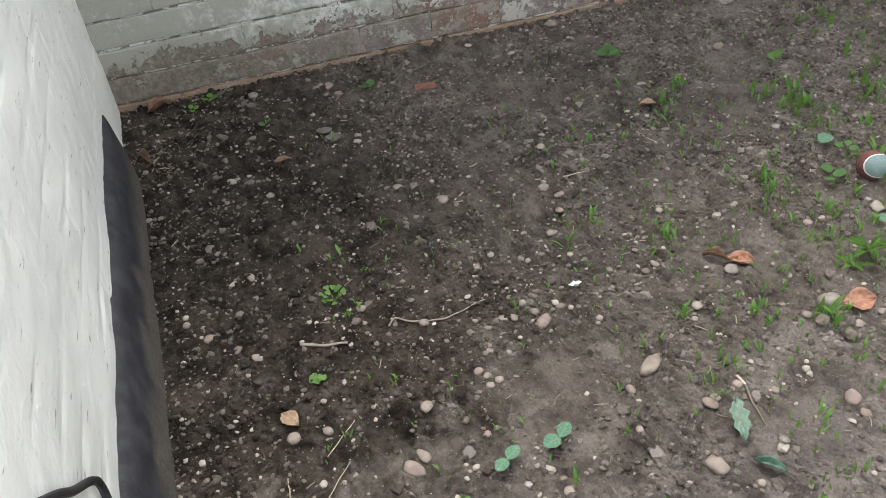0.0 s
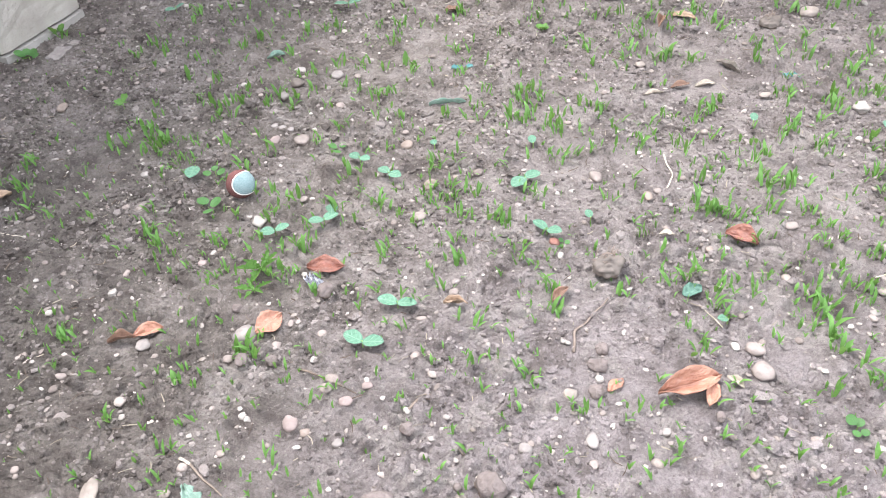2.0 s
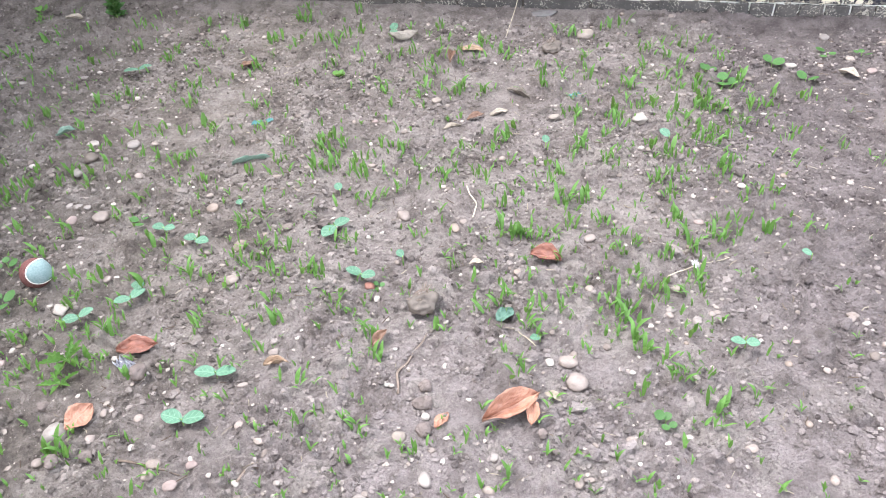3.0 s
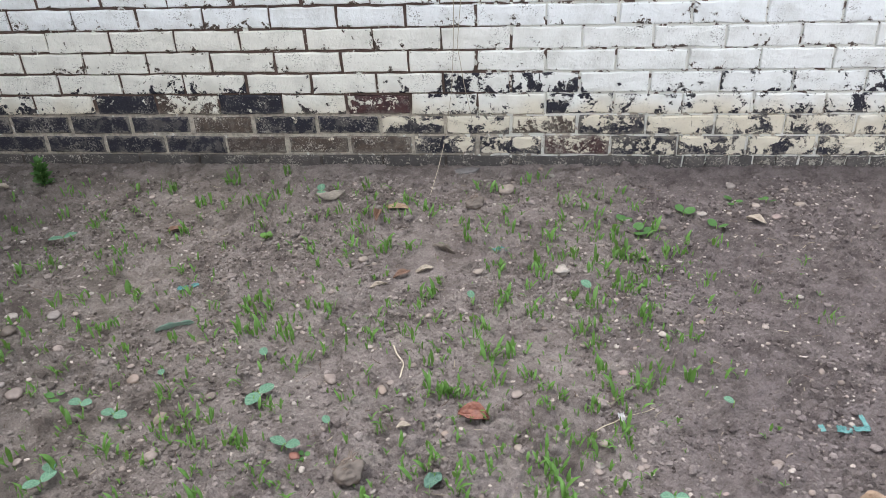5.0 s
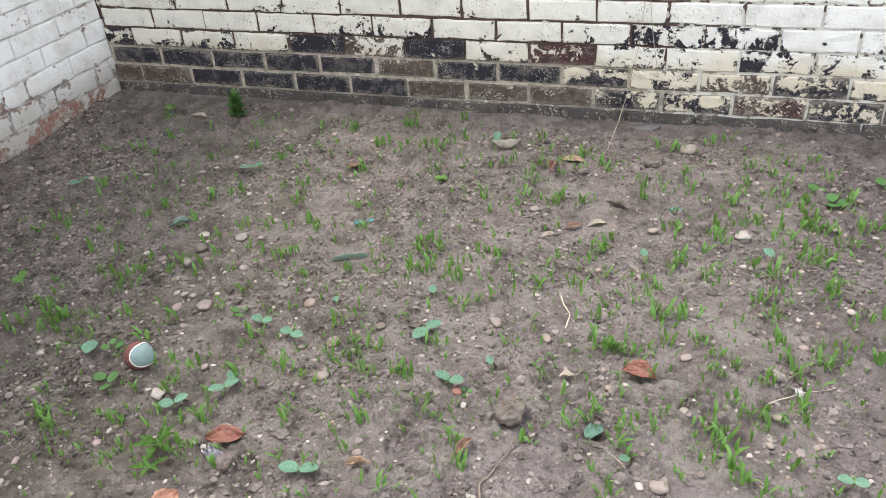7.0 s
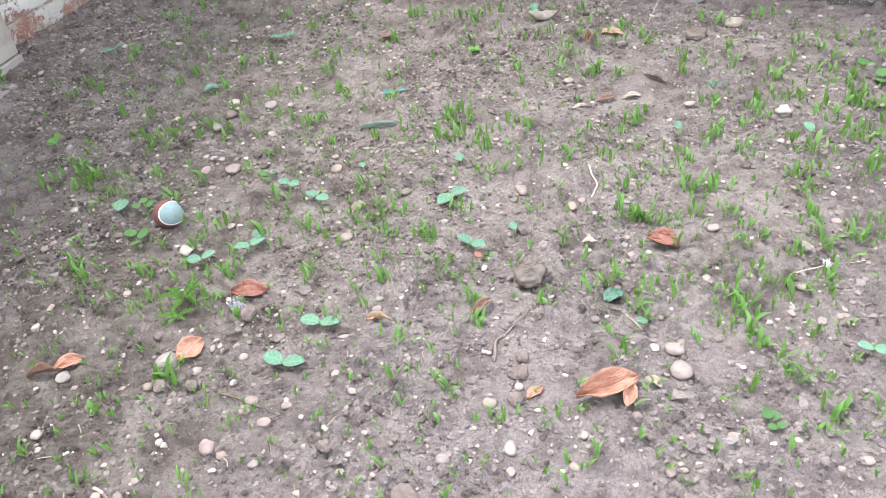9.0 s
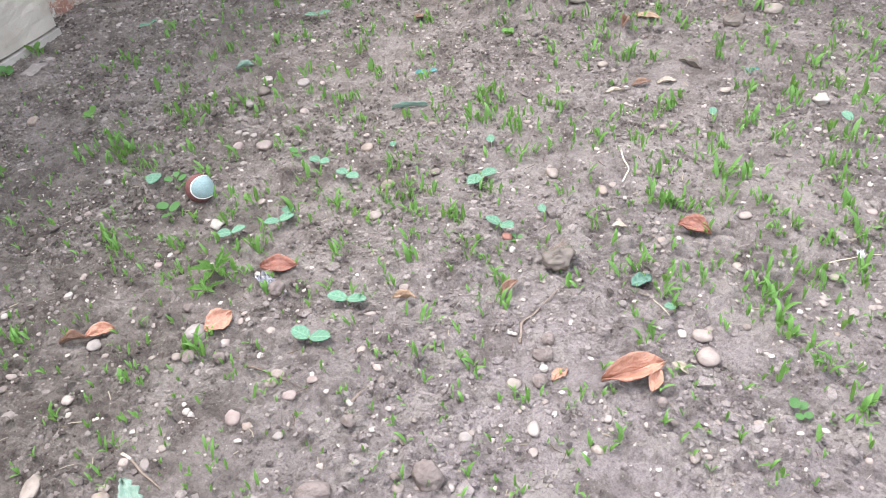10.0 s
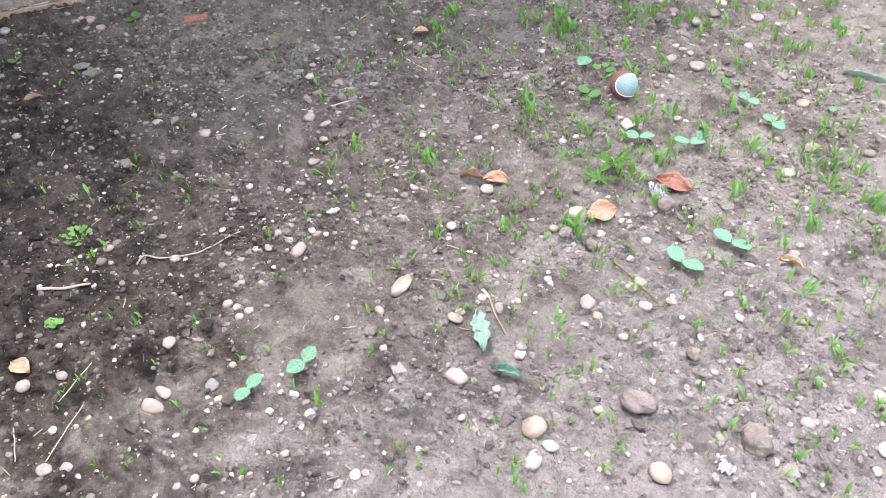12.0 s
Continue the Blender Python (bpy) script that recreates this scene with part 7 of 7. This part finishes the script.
for x, y, w, l, tone in ((0.796, 0.900, 0.016, 0.014, 'tan'), (1.027, 0.873, 0.014, 0.011, 'pink'), (0.923, 0.781, 0.009, 0.007, 'white'), (0.812, 0.752, 0.015, 0.013, 'tan'), (1.469, 2.046, 0.028, 0.014, 'dark'), (0.719, 2.365, 0.02, 0.017, 'cream'), (1.128, 1.169, 0.013, 0.011, 'white'), (0.614, 2.389, 0.02, 0.017, 'cream'),):
    pebble(x, y, w, l, tone)
# -- end of seedlings and pebbles --
low_growth()


# ---- loose crumbs and grit ----
def scatter(name, count, sizes, material, label, category, seed, where, flat=0.7, power=2.8, smooth=False):
    """Many small angular bits in one mesh, half sunk in the soil."""
    bm = bmesh.new()
    bmesh.ops.create_icosphere(bm, subdivisions=2 if smooth else 1, radius=1)
    ball = np.array([v.co[:] for v in bm.verts])
    tris = np.array([[v.index for v in f.verts] for f in bm.faces])
    bm.free()
    rng = np.random.default_rng(seed)
    verts, faces, made = [], [], 0
    while made < count:
        x, y = rng.uniform(-2.6, 1.6), rng.uniform(-0.85, 2.36)
        if rng.random() > where(x, y) or (sizes[1] > 0.006 and any((x - a) ** 2 + (y - b) ** 2 < q * q for a, b, q in COVERED)):
            continue
        r = sizes[0] + (sizes[1] - sizes[0]) * rng.random() ** power
        even = 0.13 if smooth else 0.32
        pts = ball * (1 + rng.uniform(-even, even, (len(ball), 1))) * r * np.array([rng.uniform(0.65, 1.35), rng.uniform(0.65, 1.35), flat])
        a = rng.uniform(0, 6.28)
        c, s = math.cos(a), math.sin(a)
        pts = np.stack([pts[:, 0] * c - pts[:, 1] * s + x, pts[:, 0] * s + pts[:, 1] * c + y, pts[:, 2] + ground_z(x, y) + 0.28 * r * flat], 1)
        verts.append(pts)
        faces.append(tris + made * len(ball))
        made += 1
    me = raw_mesh(name, np.concatenate(verts).tolist(), np.concatenate(faces).tolist(), material, smooth)
    return tagged(new(name, me), label, category, kind="stuff")


def crumbs_where(x, y):
    q = Vector((x, y, 0))
    near = 1.0 if x < -0.8 - 0.2 * y else 0.6
    return near * min(1.0, max(0.08, 0.5 + 1.1 * noise.noise(q * 3.4)))


def grit_where(x, y):
    return min(1.0, max(0.15, 0.6 + 0.8 * noise.noise(Vector((x, y, 5)) * 2.7)))


scatter("soil_crumbs", 78000, (0.0012, 0.0068), CRUMB, "loose crumbs of brown earth over the ground", "soil", 21, crumbs_where, 0.75, 2.0)
scatter("earth_lumps", 3000, (0.0045, 0.0150), CRUMB, "knobbly lumps of brown earth on the ground", "soil", 23, crumbs_where, 0.6)
scatter("small_stones", 1200, (0.0030, 0.0115), SMALL, "small dusty brown and grey stones in soil", "stones", 24, crumbs_where, 0.52, 1.9, True)
scatter("grit", 13000, (0.0010, 0.0062), GRIT, "pale grit and tiny stones in the soil", "grit", 22, grit_where, 0.6)


HEAP = (-2.072, -0.546)


def litter():
    """Short dead stems and fibres strewn on the soil, in one mesh."""
    rng = random.Random(31)
    verts, faces = [], []
    for k in range(1750):
        x, y = (rng.uniform(-2.5, 1.5), rng.uniform(-0.8, 2.3)) if k < 1500 else (rng.gauss(HEAP[0], 0.10), rng.gauss(HEAP[1], 0.045))
        long, r, a, tip = rng.uniform(0.006, 0.030 if k < 1500 else 0.016), rng.uniform(0.0005, 0.0011), rng.uniform(0, 6.28), rng.uniform(-0.003, 0.005)
        z = ground_z(x, y) + 0.0025
        c, q = math.cos(a), math.sin(a)
        o = len(verts)
        for k in range(3):
            t = (k / 2 - 0.5) * long
            bow = long * 0.12 * (k == 1) * rng.uniform(-1, 1)
            px, py, pz = x + t * c - bow * q, y + t * q + bow * c, z + tip * k / 2
            verts += [(px - r * q, py + r * c, pz), (px + r * q, py - r * c, pz), (px, py, pz + 1.6 * r)]
        for k in (0, 3):
            for i in range(3):
                j = (i + 1) % 3
                faces.append((o + k + i, o + k + j, o + k + 3 + j, o + k + 3 + i))
    n = Nodes("litter_straw")
    col = n.mix(n.step(n.island(), 0.3, 1.0), (0.12, 0.085, 0.065), (0.42, 0.36, 0.28))
    ob = new("plant_litter", raw_mesh("plant_litter", verts, faces, n.done(col, 0.8)))
    return tagged(ob, "short dead stems and fibres strewn on soil", "litter", kind="stuff")


litter()

# ---- bricks, last ----
# For each of the four lowest courses, from the corner eastwards: paint left on the brick, tone of the bare brick
# (0 blue-black, 0.5 brown, 1 maroon) and pale flecks on it.
WEAR = (
    ((0.02, 0.6, 0.8), (0.02, 0.6, 0.9), (0.0, 0.0, 0.2), (0.02, 0.1, 0.5), (0.02, 0.1, 0.6), (0.0, 0.1, 0.2), (0.02, 0.5, 0.5), (0.04, 0.6, 1.0), (0.08, 0.6, 1.0), (0.56, 0.1, 0.7), (0.60, 0.2, 0.7), (0.40, 0.9, 0.8), (0.50, 0.1, 0.7), (0.58, 0.1, 0.7)),
    ((0.0, 0.0, 0.3), (0.0, 0.1, 0.4), (0.03, 0.0, 0.6), (0.02, 0.0, 0.4), (0.0, 0.0, 0.3), (0.06, 0.6, 1.0), (0.12, 0.0, 0.6), (0.10, 0.0, 0.7), (0.52, 0.3, 0.7), (0.76, 0.1, 0.6), (0.62, 0.7, 0.6), (0.52, 0.2, 0.6), (0.76, 0.1, 0.5), (0.72, 0.0, 0.5)),
    ((0.48, 0.1, 0.3), (0.92, 0.0, 0.2), (0.70, 0.0, 0.3), (0.88, 0.0, 0.3), (0.20, 0.1, 0.5), (0.64, 0.6, 1.0), (0.24, 0.0, 0.4), (0.88, 0.4, 0.5), (0.38, 1.0, 0.3), (0.72, 0.0, 0.2), (0.92, 0.0, 0.1), (0.72, 0.0, 0.2), (0.80, 0.3, 0.2), (0.80, 0.0, 0.2)),
    ((1.02, 0.0, 0.2), (1.02, 0.0, 0.2), (1.02, 0.0, 0.2), (1.0, 0.0, 0.2), (0.88, 0.0, 0.2), (0.80, 0.0, 0.2), (0.92, 0.0, 0.2), (1.02, 0.0, 0.2), (0.90, 0.0, 0.2), (0.66, 0.0, 0.2), (0.62, 0.0, 0.2), (1.02, 0.0, 0.2), (1.0, 0.0, 0.2), (0.84, 0.0, 0.2)),
)


def north_wear(row, x, rnd):
    if row >= len(WEAR):
        return 1.0 + rnd.uniform(-0.05, 0.08), 0.6, 0.2
    k = int(math.floor((x - 0.1311 - (0.116 if row % 2 else 0.0)) / LENGTH)) + 1
    return WEAR[row][max(0, k)] if k < len(WEAR[row]) else WEAR[row][9 + k % 5]


lay_bricks(wall_north, 4.05, 0.058, COURSE, LENGTH, 0.1311, 10, lambda row, x: NORTH_BRICK, 0.0095, wear_of=north_wear)
lay_bricks(wall_north, 2.78, -0.0194, COURSE, LENGTH, 0.247, 1, lambda row, x: FOOT_BRICK, 0.008, 0.0, -0.004)
lay_bricks(wall_north, 4.05, -0.0194, COURSE, 0.079, 2.78, 1, lambda row, x: FOOT_BRICK, 0.007, 2.78, -0.002)
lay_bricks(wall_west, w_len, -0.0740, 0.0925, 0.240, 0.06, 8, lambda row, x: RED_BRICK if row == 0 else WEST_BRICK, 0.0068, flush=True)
lay_bricks(wall_corner, c_len, -0.080, 0.0800, 0.2295, 0.10, 8, lambda row, x: CORNER_BRICK, 0.006)
